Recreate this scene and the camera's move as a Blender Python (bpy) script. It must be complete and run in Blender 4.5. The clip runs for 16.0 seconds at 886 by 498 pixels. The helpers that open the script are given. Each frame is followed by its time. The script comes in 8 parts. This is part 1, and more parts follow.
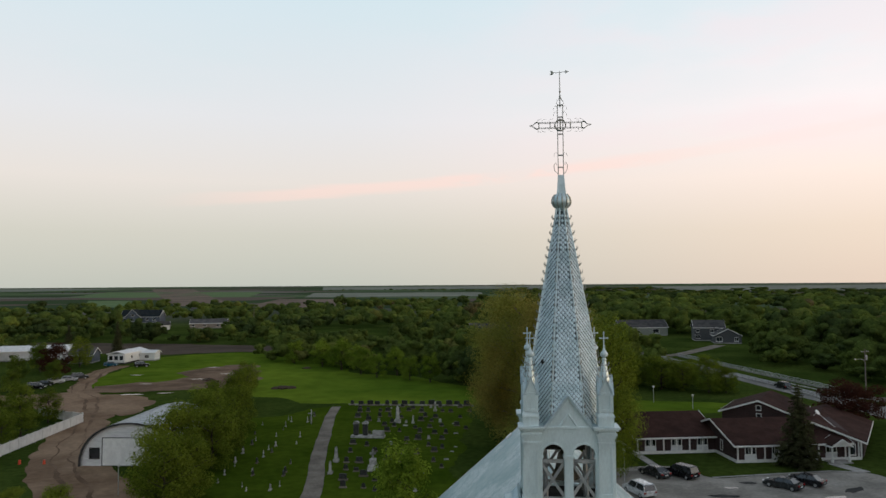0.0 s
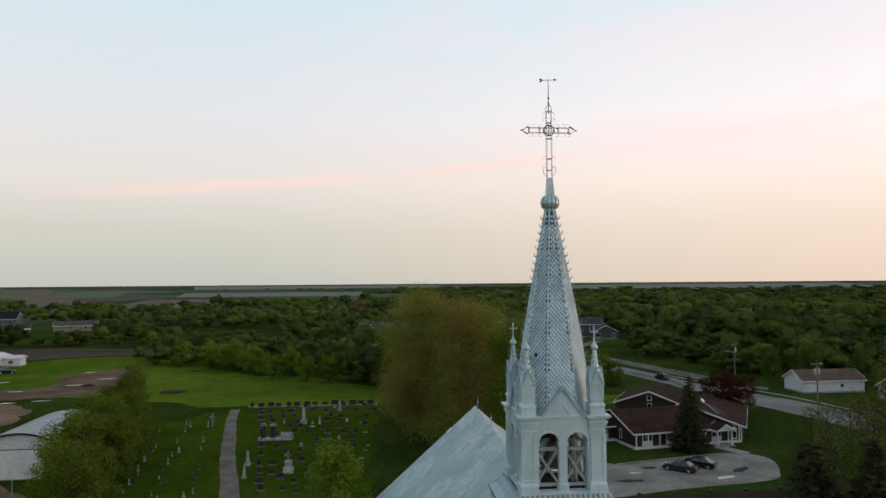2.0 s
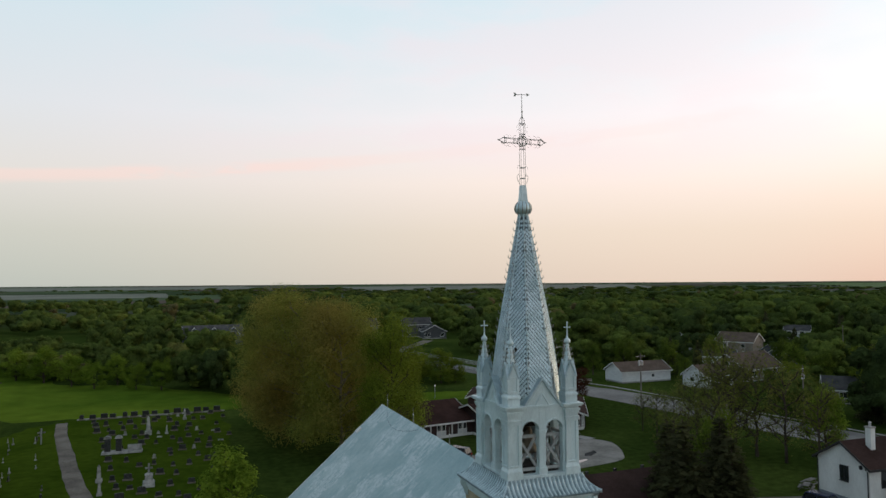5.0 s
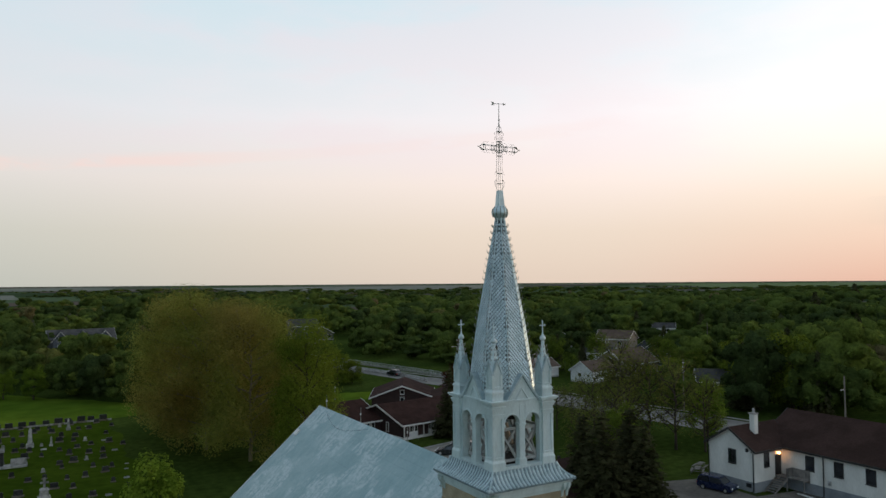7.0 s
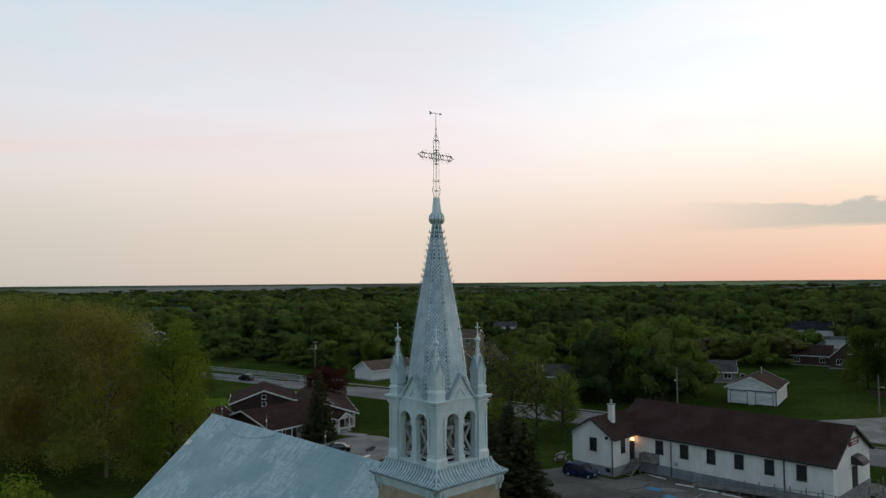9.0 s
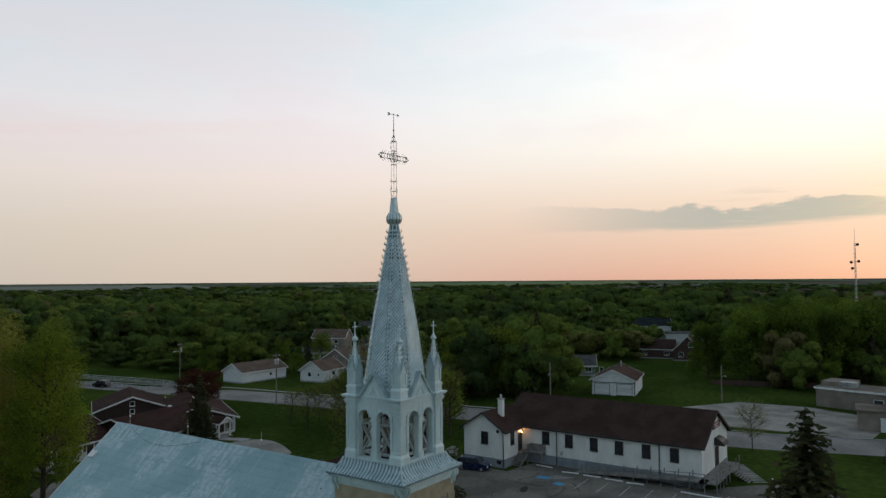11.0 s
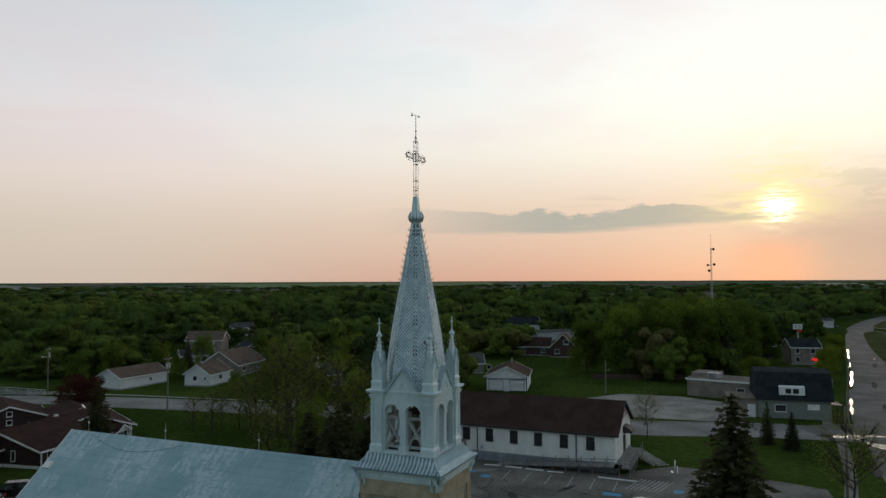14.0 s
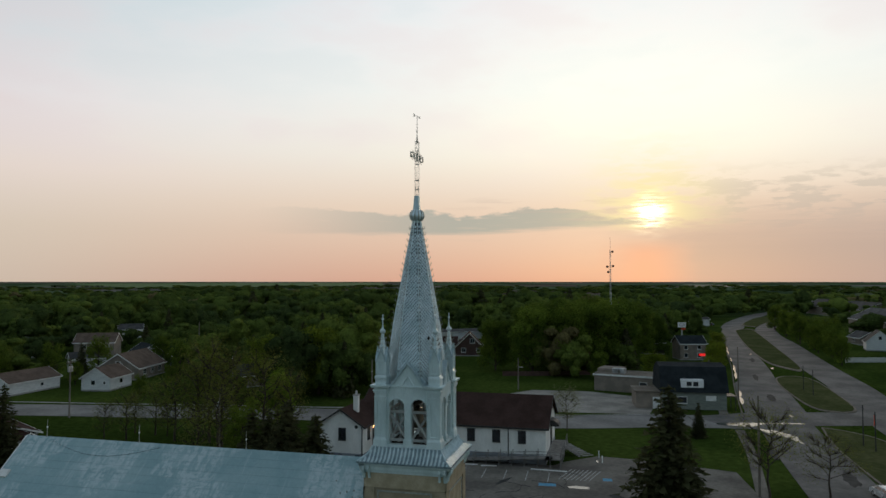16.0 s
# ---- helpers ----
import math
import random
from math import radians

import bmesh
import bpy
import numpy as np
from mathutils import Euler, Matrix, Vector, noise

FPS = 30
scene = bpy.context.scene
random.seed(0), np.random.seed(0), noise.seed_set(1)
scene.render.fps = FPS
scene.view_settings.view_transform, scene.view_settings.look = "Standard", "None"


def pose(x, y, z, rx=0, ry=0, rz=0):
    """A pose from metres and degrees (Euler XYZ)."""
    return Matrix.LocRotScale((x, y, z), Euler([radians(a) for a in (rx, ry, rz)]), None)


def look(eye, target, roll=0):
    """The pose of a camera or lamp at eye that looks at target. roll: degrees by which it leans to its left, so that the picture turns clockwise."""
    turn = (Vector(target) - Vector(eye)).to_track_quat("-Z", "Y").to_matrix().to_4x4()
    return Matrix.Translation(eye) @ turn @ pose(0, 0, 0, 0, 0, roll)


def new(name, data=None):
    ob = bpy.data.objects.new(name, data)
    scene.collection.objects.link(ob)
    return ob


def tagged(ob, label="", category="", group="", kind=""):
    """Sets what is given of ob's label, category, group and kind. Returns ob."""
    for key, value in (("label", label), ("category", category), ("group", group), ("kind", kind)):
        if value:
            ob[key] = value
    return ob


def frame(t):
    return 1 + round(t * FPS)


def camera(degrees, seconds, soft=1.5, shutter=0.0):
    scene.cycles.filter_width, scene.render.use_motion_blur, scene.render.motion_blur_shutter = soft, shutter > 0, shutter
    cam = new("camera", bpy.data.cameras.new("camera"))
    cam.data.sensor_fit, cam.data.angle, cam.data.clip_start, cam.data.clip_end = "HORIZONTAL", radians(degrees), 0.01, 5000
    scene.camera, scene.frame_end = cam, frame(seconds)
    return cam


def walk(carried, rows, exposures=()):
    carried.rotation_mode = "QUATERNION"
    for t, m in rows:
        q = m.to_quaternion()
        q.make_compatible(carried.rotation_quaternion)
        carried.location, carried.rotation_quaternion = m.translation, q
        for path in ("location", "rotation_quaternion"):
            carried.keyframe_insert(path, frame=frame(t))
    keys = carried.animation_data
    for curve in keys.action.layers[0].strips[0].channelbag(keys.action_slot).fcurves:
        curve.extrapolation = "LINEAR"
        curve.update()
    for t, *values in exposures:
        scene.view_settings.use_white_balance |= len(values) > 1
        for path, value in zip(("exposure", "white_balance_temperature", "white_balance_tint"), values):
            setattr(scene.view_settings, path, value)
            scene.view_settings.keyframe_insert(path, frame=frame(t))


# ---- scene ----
cam = camera(64.02, 16.0)
PATH = [
    (0, (-2.932, -34.104, 26.162), (-3.739, -24.149, 26.659), -0.38),
    (0.5, (-4.292, -34.377, 26.153), (-4.689, -24.397, 26.643), -0.40),
    (1, (-5.671, -34.631, 26.133), (-5.645, -24.643, 26.619), -0.39),
    (1.5, (-7.146, -34.806, 26.115), (-6.675, -24.828, 26.594), -0.43),
    (2, (-8.594, -34.944, 26.094), (-7.693, -24.996, 26.571), -0.44),
    (2.5, (-10.065, -35.006, 26.128), (-8.720, -25.108, 26.601), -0.50),
    (3, (-11.515, -35.025, 26.141), (-9.751, -25.193, 26.611), -0.42),
    (3.5, (-13.012, -35.005, 26.123), (-10.814, -25.261, 26.593), -0.39),
    (4, (-14.478, -34.893, 26.095), (-11.862, -25.253, 26.570), -0.41),
    (6.5, (-21.631, -33.615, 26.069), (-17.030, -24.749, 26.545), -0.39),
    (7, (-23.077, -33.179, 26.100), (-18.054, -24.546, 26.577), -0.42),
    (7.5, (-24.464, -32.630, 26.151), (-18.753, -24.434, 26.622), -0.42),
    (8, (-25.771, -32.005, 26.192), (-19.579, -24.167, 26.659), -0.41),
    (8.5, (-27.062, -31.316, 26.283), (-20.714, -23.604, 26.749), -0.38),
    (9, (-28.338, -30.559, 26.342), (-21.483, -23.294, 26.809), -0.48),
    (9.5, (-29.609, -29.666, 26.327), (-22.297, -22.859, 26.789), -0.41),
    (10, (-30.772, -28.647, 26.364), (-23.097, -22.252, 26.819), -0.40),
    (12.5, (-36.069, -22.812, 26.399), (-27.344, -17.947, 26.841), -0.30),
    (13, (-37.093, -21.472, 26.322), (-28.213, -16.897, 26.770), -0.27),
    (13.5, (-38.069, -20.048, 26.267), (-29.032, -15.790, 26.713), -0.32),
    (14, (-39.004, -18.587, 26.218), (-29.828, -14.635, 26.663), -0.23),
    (14.5, (-39.865, -17.135, 26.171), (-30.565, -13.485, 26.613), -0.13),
    (15, (-40.711, -15.640, 26.122), (-31.294, -12.305, 26.569), -0.05),
    (15.5, (-41.547, -14.091, 26.083), (-31.996, -11.160, 26.528), -0.02),
    (16, (-42.375, -12.514, 26.016), (-32.696, -10.040, 26.466), 0.01),
]
EXPOSURES = [(0.0, 0.22, 6620, 10), (3.5, 0.2, 6500, 9), (7.0, 0.12, 6350, 7), (9.5, 0.0, 6230, 6), (12.5, -0.14, 6280, 5), (16.0, -0.25, 6340, 5)]
walk(cam, [(t, look(eye, target, roll)) for t, eye, target, roll in PATH], EXPOSURES)

# ---- world, sun, exposure ----
SUN_AZ, SUN_EL = 92.0, 5.3
SUN_DIR = Vector((math.sin(radians(SUN_AZ)) * math.cos(radians(SUN_EL)), math.cos(radians(SUN_AZ)) * math.cos(radians(SUN_EL)), math.sin(radians(SUN_EL))))


def srgb(r, g, b):
    """Linear colour from 8-bit display values."""
    return tuple((c / 255 / 12.92 if c <= 10 else ((c / 255 + 0.055) / 1.055) ** 2.4) for c in (r, g, b)) + (1.0,)


class Nodes:
    """Short hand for building a node tree."""

    def __init__(self, tree, fresh=True):
        self.tree = tree
        if fresh:
            tree.nodes.clear()

    def add(self, kind, **values):
        node = self.tree.nodes.new(kind)
        for key, value in values.items():
            setattr(node, key, value)
        return node

    def link(self, a, b):
        self.tree.links.new(a, b)

    def put(self, socket, value):
        if isinstance(value, bpy.types.NodeSocket):
            self.tree.links.new(value, socket)
        elif value is not None:
            socket.default_value = value

    def math(self, op, a, b=None, c=None, clamp=False):
        node = self.add("ShaderNodeMath", operation=op, use_clamp=clamp)
        for socket, value in zip(node.inputs, (a, b, c)):
            self.put(socket, value)
        return node.outputs[0]

    def ramp(self, fac, stops):
        node = self.add("ShaderNodeValToRGB")
        e = node.color_ramp.elements
        while len(e) < len(stops):
            e.new(0.5)
        for el, (pos, col) in zip(e, stops):
            el.position, el.color = pos, col
        self.put(node.inputs[0], fac)
        return node.outputs[0]

    def mix(self, fac, a, b, blend="MIX"):
        node = self.add("ShaderNodeMix", data_type="RGBA", blend_type=blend)
        self.put(node.inputs[0], fac)
        self.put(node.inputs[6], a)
        self.put(node.inputs[7], b)
        return node.outputs[2]

    def noise(self, vector, scale, detail=4.0, rough=0.55):
        node = self.add("ShaderNodeTexNoise")
        self.put(node.inputs["Vector"], vector)
        node.inputs["Scale"].default_value, node.inputs["Detail"].default_value, node.inputs["Roughness"].default_value = scale, detail, rough
        return node.outputs["Fac"]

    def smooth(self, value, lo, hi, to_lo=0.0, to_hi=1.0):
        node = self.add("ShaderNodeMapRange", interpolation_type="SMOOTHSTEP")
        for socket, v in zip(node.inputs, (value, lo, hi, to_lo, to_hi)):
            self.put(socket, v)
        return node.outputs[0]

    def scaled(self, vector, x, y, z):
        node = self.add("ShaderNodeVectorMath", operation="MULTIPLY")
        self.put(node.inputs[0], vector)
        node.inputs[1].default_value = (x, y, z)
        return node.outputs[0]

    def dot(self, vector, d):
        node = self.add("ShaderNodeVectorMath", operation="DOT_PRODUCT")
        self.put(node.inputs[0], vector)
        node.inputs[1].default_value = d
        return node.outputs["Value"]


world = bpy.data.worlds.new("dusk_sky")
scene.world = world
world.use_nodes = True
n = Nodes(world.node_tree)
way = n.add("ShaderNodeTexCoord").outputs["Generated"]
sep = n.add("ShaderNodeSeparateXYZ")
n.link(way, sep.inputs[0])
up = sep.outputs["Z"]
height = n.math("MULTIPLY", up, 2.0, clamp=True)


def heights(*stops):
    return [(2 * math.sin(radians(e)), srgb(*c)) for e, c in stops]


behind = n.ramp(height, heights((0, (130, 145, 152)), (6, (148, 164, 172)), (14, (146, 166, 180)), (29.9, (132, 156, 178))))
away = n.ramp(height, heights((0, (184, 188, 180)), (4, (200, 199, 190)), (8, (221, 215, 210)), (13, (218, 220, 224)), (22, (203, 220, 229)), (29.9, (165, 190, 210))))
side = n.ramp(height, heights((0, (226, 203, 186)), (4, (236, 215, 198)), (8, (250, 230, 220)), (13, (248, 238, 239)), (22, (218, 229, 236)), (29.9, (180, 200, 215))))
sunward = n.ramp(height, heights((0, (229, 177, 158)), (3, (243, 204, 183)), (6, (250, 222, 201)), (10, (253, 242, 230)), (15, (255, 252, 248)), (22, (255, 250, 252)), (29.9, (210, 216, 232))))
flat_sun = n.dot(way, (math.sin(radians(SUN_AZ)), math.cos(radians(SUN_AZ)), 0.0))
tone = n.mix(n.smooth(flat_sun, -0.92, -0.62), behind, away)
tone = n.mix(n.smooth(flat_sun, -0.35, 0.72), tone, side)
tone = n.mix(n.smooth(flat_sun, 0.62, 0.99), tone, sunward)
# broad soft cloud, rosy and bright on its lower sides
soft = n.noise(n.scaled(way, 2.2, 2.2, 7), 1.5, 5.0, 0.55)
rosy = n.math("MULTIPLY", n.smooth(soft, 0.44, 0.62), n.math("MULTIPLY", n.smooth(up, 0.10, 0.2), n.smooth(flat_sun, -0.25, 0.3)))
tone = n.mix(n.math("MULTIPLY", rosy, 0.32), tone, n.mix(n.smooth(flat_sun, 0.0, 0.8), srgb(240, 216, 222), srgb(246, 226, 228)))
blue = n.math("MULTIPLY", n.smooth(soft, 0.52, 0.36), n.smooth(up, 0.14, 0.34))
tone = n.mix(n.math("MULTIPLY", blue, 0.16), tone, srgb(198, 220, 226))
lift = n.smooth(flat_sun, 0.45, 0.95, 1.0, 1.12)
lift = n.math("ADD", 1.0, n.math("MULTIPLY", n.math("SUBTRACT", lift, 1.0), n.smooth(up, 0.05, 0.2)))
scale_up = n.add("ShaderNodeVectorMath", operation="SCALE")
n.link(tone, scale_up.inputs[0])
n.link(lift, scale_up.inputs["Scale"])
tone = scale_up.outputs[0]
tone = n.mix(n.smooth(up, 0.45, 0.85), tone, srgb(146, 156, 170))
# long grey cloud bank beside the sun, its top uneven, thinning out to both ends
bearing = n.math("ARCTAN2", sep.outputs["X"], sep.outputs["Y"])
drift = n.noise(n.scaled(way, 5, 5, 14), 1.6, 5.0, 0.6)
wisp = n.noise(n.scaled(way, 6, 6, 90), 1.4, 4.0, 0.6)
bank_top = n.math("SUBTRACT", n.math("ADD", n.math("MULTIPLY", drift, 0.075), 0.062), n.smooth(bearing, 1.49, 1.63, 0.0, 0.022))
bank_foot = n.math("ADD", n.math("MULTIPLY", wisp, 0.016), n.smooth(bearing, 1.30, 1.62, 0.058, 0.070))
bank = n.math("MULTIPLY", n.smooth(n.math("SUBTRACT", up, bank_foot), -0.004, 0.004), n.smooth(n.math("SUBTRACT", bank_top, up), -0.002, 0.004))
bank = n.math("MULTIPLY", bank, n.math("MULTIPLY", n.smooth(bearing, 1.03, 1.36), n.smooth(bearing, 1.66, 1.58)))
bank = n.math("MULTIPLY", bank, n.smooth(wisp, 0.30, 0.46, 0.6, 1.0))
tone = n.mix(n.math("MULTIPLY", bank, 0.88), tone, srgb(176, 180, 174))
thin = n.math("MULTIPLY", n.math("MULTIPLY", n.smooth(up, 0.052, 0.062), n.smooth(up, 0.125, 0.108)), n.math("MULTIPLY", n.smooth(wisp, 0.53, 0.64), n.smooth(bearing, 1.25, 1.5)))
tone = n.mix(n.math("MULTIPLY", thin, 0.45), tone, srgb(204, 186, 178))
puff = n.noise(n.scaled(way, 9, 9, 40), 2.3, 6.0, 0.6)
veil = n.math("MULTIPLY", n.math("MULTIPLY", n.smooth(up, 0.05, 0.10), n.smooth(up, 0.16, 0.12)), n.math("MULTIPLY", n.smooth(n.dot(way, (math.sin(radians(101)), math.cos(radians(101)), 0.0)), 0.965, 0.99), n.smooth(puff, 0.46, 0.58)))
tone = n.mix(n.math("MULTIPLY", veil, 0.6), tone, srgb(214, 200, 188))
# one long faint rosy streak away from the sun
rise = n.math("ABSOLUTE", n.math("SUBTRACT", n.math("ADD", up, n.math("MULTIPLY", wisp, 0.012)), n.math("ADD", 0.156, n.math("MULTIPLY", bearing, 0.085))))
streak = n.math("MULTIPLY", n.smooth(rise, 0.012, 0.003), n.math("MULTIPLY", n.math("MULTIPLY", n.smooth(bearing, -0.5, -0.25), n.math("MULTIPLY", n.smooth(bearing, 0.85, 0.7), n.smooth(bearing, 0.10, 0.34, 1.0, 0.3))), n.smooth(drift, 0.38, 0.5, 0.2, 1.0)))
tone = n.mix(n.math("MULTIPLY", streak, 0.42), tone, srgb(252, 212, 202))
grey = n.math("MULTIPLY", n.smooth(n.math("ADD", bearing, n.math("MULTIPLY", puff, 0.1)), 1.55, 1.74), n.smooth(n.math("ADD", up, n.math("MULTIPLY", wisp, 0.03)), 0.15, 0.05))
tone = n.mix(n.math("MULTIPLY", grey, 0.88), tone, srgb(194, 172, 166))
glow = n.math("MULTIPLY", n.smooth(n.math("ABSOLUTE", n.math("SUBTRACT", bearing, 1.60)), 0.075, 0.0), n.smooth(up, 0.062, 0.035))
tone = n.mix(n.math("MULTIPLY", glow, 0.75), tone, srgb(250, 178, 152))
# the sun behind thin cloud
to_sun = n.math("MAXIMUM", n.dot(way, SUN_DIR), 0.0)
bars = n.noise(n.scaled(way, 14, 14, 150), 1.9, 3.0, 0.6)
halo = n.math("MULTIPLY", n.math("MULTIPLY", n.math("POWER", to_sun, 7000.0), n.smooth(bars, 0.42, 0.56, 0.04, 1.0)), n.smooth(puff, 0.36, 0.56, 0.2, 1.0))
wide = n.math("MULTIPLY", n.math("POWER", to_sun, 420.0), n.smooth(n.math("ADD", up, n.math("MULTIPLY", wisp, 0.03)), 0.075, 0.105))
bloom = n.math("MULTIPLY", n.math("POWER", to_sun, 26.0), n.smooth(up, 0.09, 0.22))
tone = n.mix(n.math("MULTIPLY", bloom, 0.26), tone, (1.0, 0.88, 0.46, 1.0), "ADD")
tone = n.mix(n.math("MULTIPLY", n.math("MULTIPLY", wide, n.smooth(puff, 0.36, 0.56, 0.25, 1.0)), 0.95), tone, (1.15, 0.97, 0.50, 1.0))
tone = n.mix(n.math("MULTIPLY", halo, 1.0), tone, (4.0, 3.5, 2.2, 1.0), "ADD")
sky = n.add("ShaderNodeTexSky", sky_type="NISHITA", sun_disc=False, sun_elevation=radians(SUN_EL), sun_rotation=radians(SUN_AZ))
physical = n.mix(1.0, sky.outputs[0], (0.10, 0.10, 0.10, 1.0), "MULTIPLY")
tone = n.mix(0.05, tone, physical)
background = n.add("ShaderNodeBackground")
n.link(tone, background.inputs[0])
background.inputs[1].default_value = 1.0
n.link(background.outputs[0], n.add("ShaderNodeOutputWorld").inputs[0])

sun = new("sun", bpy.data.lights.new("sun", "SUN"))
sun.data.energy, sun.data.angle, sun.data.color = 0.6, radians(10), (1.0, 0.72, 0.48)
sun.matrix_world = look((0, 0, 0), -SUN_DIR) @ Matrix.Identity(4)

# ---- materials ----
def material(name, c1, c2=None, rough=0.8, metal=0.0, scale=1.0, fine=0.0, bump=0.0, bump_scale=30.0, stretch=(1, 1, 1), piece=0.0, whole=0.0, spec=0.4, lo=0.35, hi=0.65):
    """A surface with two colours mixed by a broad noise, a finer grain, relief, and a spread of tone per piece or per object."""
    m = bpy.data.materials.new(name)
    m.use_nodes = True
    n = Nodes(m.node_tree)
    spec = min(spec, 0.06) if rough >= 0.84 else spec
    geo = n.add("ShaderNodeNewGeometry")
    spot = n.scaled(geo.outputs["Position"], *stretch)
    c1 = tuple(c1) + (1.0,) if len(c1) == 3 else c1
    c2 = c1 if c2 is None else (tuple(c2) + (1.0,) if len(c2) == 3 else c2)
    tone = n.mix(n.smooth(n.noise(spot, scale, 5.0), lo, hi), c1, c2)
    if fine:
        grain = n.noise(spot, scale * 11.0, 3.0)
        tone = n.mix(1.0, tone, n.ramp(grain, [(0.25, (1 - fine,) * 3 + (1,)), (0.75, (1 + fine,) * 3 + (1,))]), "MULTIPLY")
    if piece:
        r = geo.outputs["Random Per Island"]
        tone = n.mix(1.0, tone, n.ramp(r, [(0.0, (1 - piece,) * 3 + (1,)), (1.0, (1 + piece,) * 3 + (1,))]), "MULTIPLY")
    if whole:
        r = n.add("ShaderNodeObjectInfo").outputs["Random"]
        tone = n.mix(1.0, tone, n.ramp(r, [(0.0, (1 - whole,) * 3 + (1,)), (1.0, (1 + whole,) * 3 + (1,))]), "MULTIPLY")
    b = n.add("ShaderNodeBsdfPrincipled")
    n.put(b.inputs["Base Color"], tone)
    b.inputs["Metallic"].default_value = metal
    b.inputs["Specular IOR Level"].default_value = spec
    n.put(b.inputs["Roughness"], n.smooth(n.noise(spot, scale * 3.0, 3.0), 0.3, 0.7, max(rough - 0.08, 0.02), min(rough + 0.08, 1.0)))
    if bump:
        node = n.add("ShaderNodeBump")
        node.inputs["Strength"].default_value, node.inputs["Distance"].default_value = 0.6, bump
        n.put(node.inputs["Height"], n.noise(spot, bump_scale, 4.0))
        n.link(node.outputs[0], b.inputs["Normal"])
    n.link(b.outputs[0], n.add("ShaderNodeOutputMaterial").inputs[0])
    return m


def leaf_material(name, c1, c2, scale=0.12, piece=0.35, whole=0.15):
    """Foliage: two greens drifting from crown to crown, tone by leaf clump, some light through."""
    m = material(name, c1, c2, rough=0.75, scale=scale, piece=piece, whole=whole, spec=0.0, lo=0.38, hi=0.62)
    n = m.node_tree
    b = next(x for x in n.nodes if x.type == "BSDF_PRINCIPLED")
    out = next(x for x in n.nodes if x.type == "OUTPUT_MATERIAL")
    t = n.nodes.new("ShaderNodeBsdfTranslucent")
    n.links.new(b.inputs["Base Color"].links[0].from_socket, t.inputs[0])
    mix = n.nodes.new("ShaderNodeMixShader")
    mix.inputs[0].default_value = 0.48
    n.links.new(b.outputs[0], mix.inputs[1])
    n.links.new(t.outputs[0], mix.inputs[2])
    n.links.new(mix.outputs[0], out.inputs[0])
    return m


WHITE_METAL = material("painted_sheet_metal", (0.52, 0.63, 0.64), (0.63, 0.745, 0.755), rough=0.5, metal=0.15, scale=1.3, fine=0.08, bump=0.004, bump_scale=14, stretch=(1, 1, 0.35))
SHINGLE = material("galvanised_shingle", (0.45, 0.57, 0.595), (0.61, 0.72, 0.745), rough=0.42, metal=0.45, scale=1.4, fine=0.08, piece=0.09, whole=0.09)
SPIRE_CORE = material("dark_joint_metal", (0.07, 0.09, 0.095), (0.11, 0.135, 0.14), rough=0.6, metal=0.2, scale=2)
SKIRT_METAL = material("weathered_skirt_metal", (0.36, 0.475, 0.51), (0.50, 0.61, 0.64), rough=0.45, metal=0.3, scale=2.6, fine=0.10, bump=0.004, bump_scale=20)
# shaded and lit copies of the skirt metal: dark between ribs, pale on them
SKIRT_SHADE_METAL = material("shade_dark_skirt_metal", (0.17, 0.235, 0.26), (0.27, 0.345, 0.37), rough=0.5, metal=0.3, scale=2.6, fine=0.10)
SKIRT_LIT_METAL = material("lit_pale_rib_metal", (0.46, 0.575, 0.60), (0.58, 0.69, 0.715), rough=0.42, metal=0.3, scale=2.6, fine=0.10)
IRON = material("weathered_iron", (0.27, 0.28, 0.25), (0.40, 0.41, 0.36), rough=0.6, metal=0.4, scale=6)
def roof_material():
    """Painted roof sheets with ragged streaks where the paint has worn to bare metal."""
    m = material("pale_roof_metal", (0.235, 0.36, 0.38), (0.30, 0.42, 0.435), rough=0.5, metal=0.25, scale=0.5, fine=0.07, bump=0.006, bump_scale=5, whole=0.03)
    t = m.node_tree
    b = next(x for x in t.nodes if x.type == "BSDF_PRINCIPLED")
    base = b.inputs["Base Color"].links[0].from_socket
    n = Nodes(t, False)
    spot = n.add("ShaderNodeNewGeometry").outputs["Position"]
    broad = n.smooth(n.noise(n.scaled(spot, 1, 1, 1), 0.30, 3.0), 0.47, 0.55)
    strokes = n.smooth(n.noise(n.scaled(spot, 1.0, 3.6, 1.0), 0.75, 6.0, 0.7), 0.40, 0.54)
    flecks = n.smooth(n.noise(n.scaled(spot, 2.2, 1.0, 2.2), 2.1, 6.0, 0.7), 0.36, 0.54)
    worn = n.math("MULTIPLY", n.math("MULTIPLY", broad, strokes), flecks)
    streak = n.math("MULTIPLY", n.smooth(n.noise(n.scaled(spot, 0.5, 6.0, 0.5), 0.5, 4.0, 0.6), 0.60, 0.68), 0.35)
    rust = n.math("MULTIPLY", n.smooth(n.noise(spot, 3.1, 5.0, 0.7), 0.66, 0.74), 0.5)
    tone = n.mix(n.math("MAXIMUM", n.math("MULTIPLY", worn, 0.75), streak), base, (0.50, 0.585, 0.595, 1))
    tone = n.mix(rust, tone, (0.14, 0.19, 0.20, 1))
    t.links.new(tone, b.inputs["Base Color"])
    return m


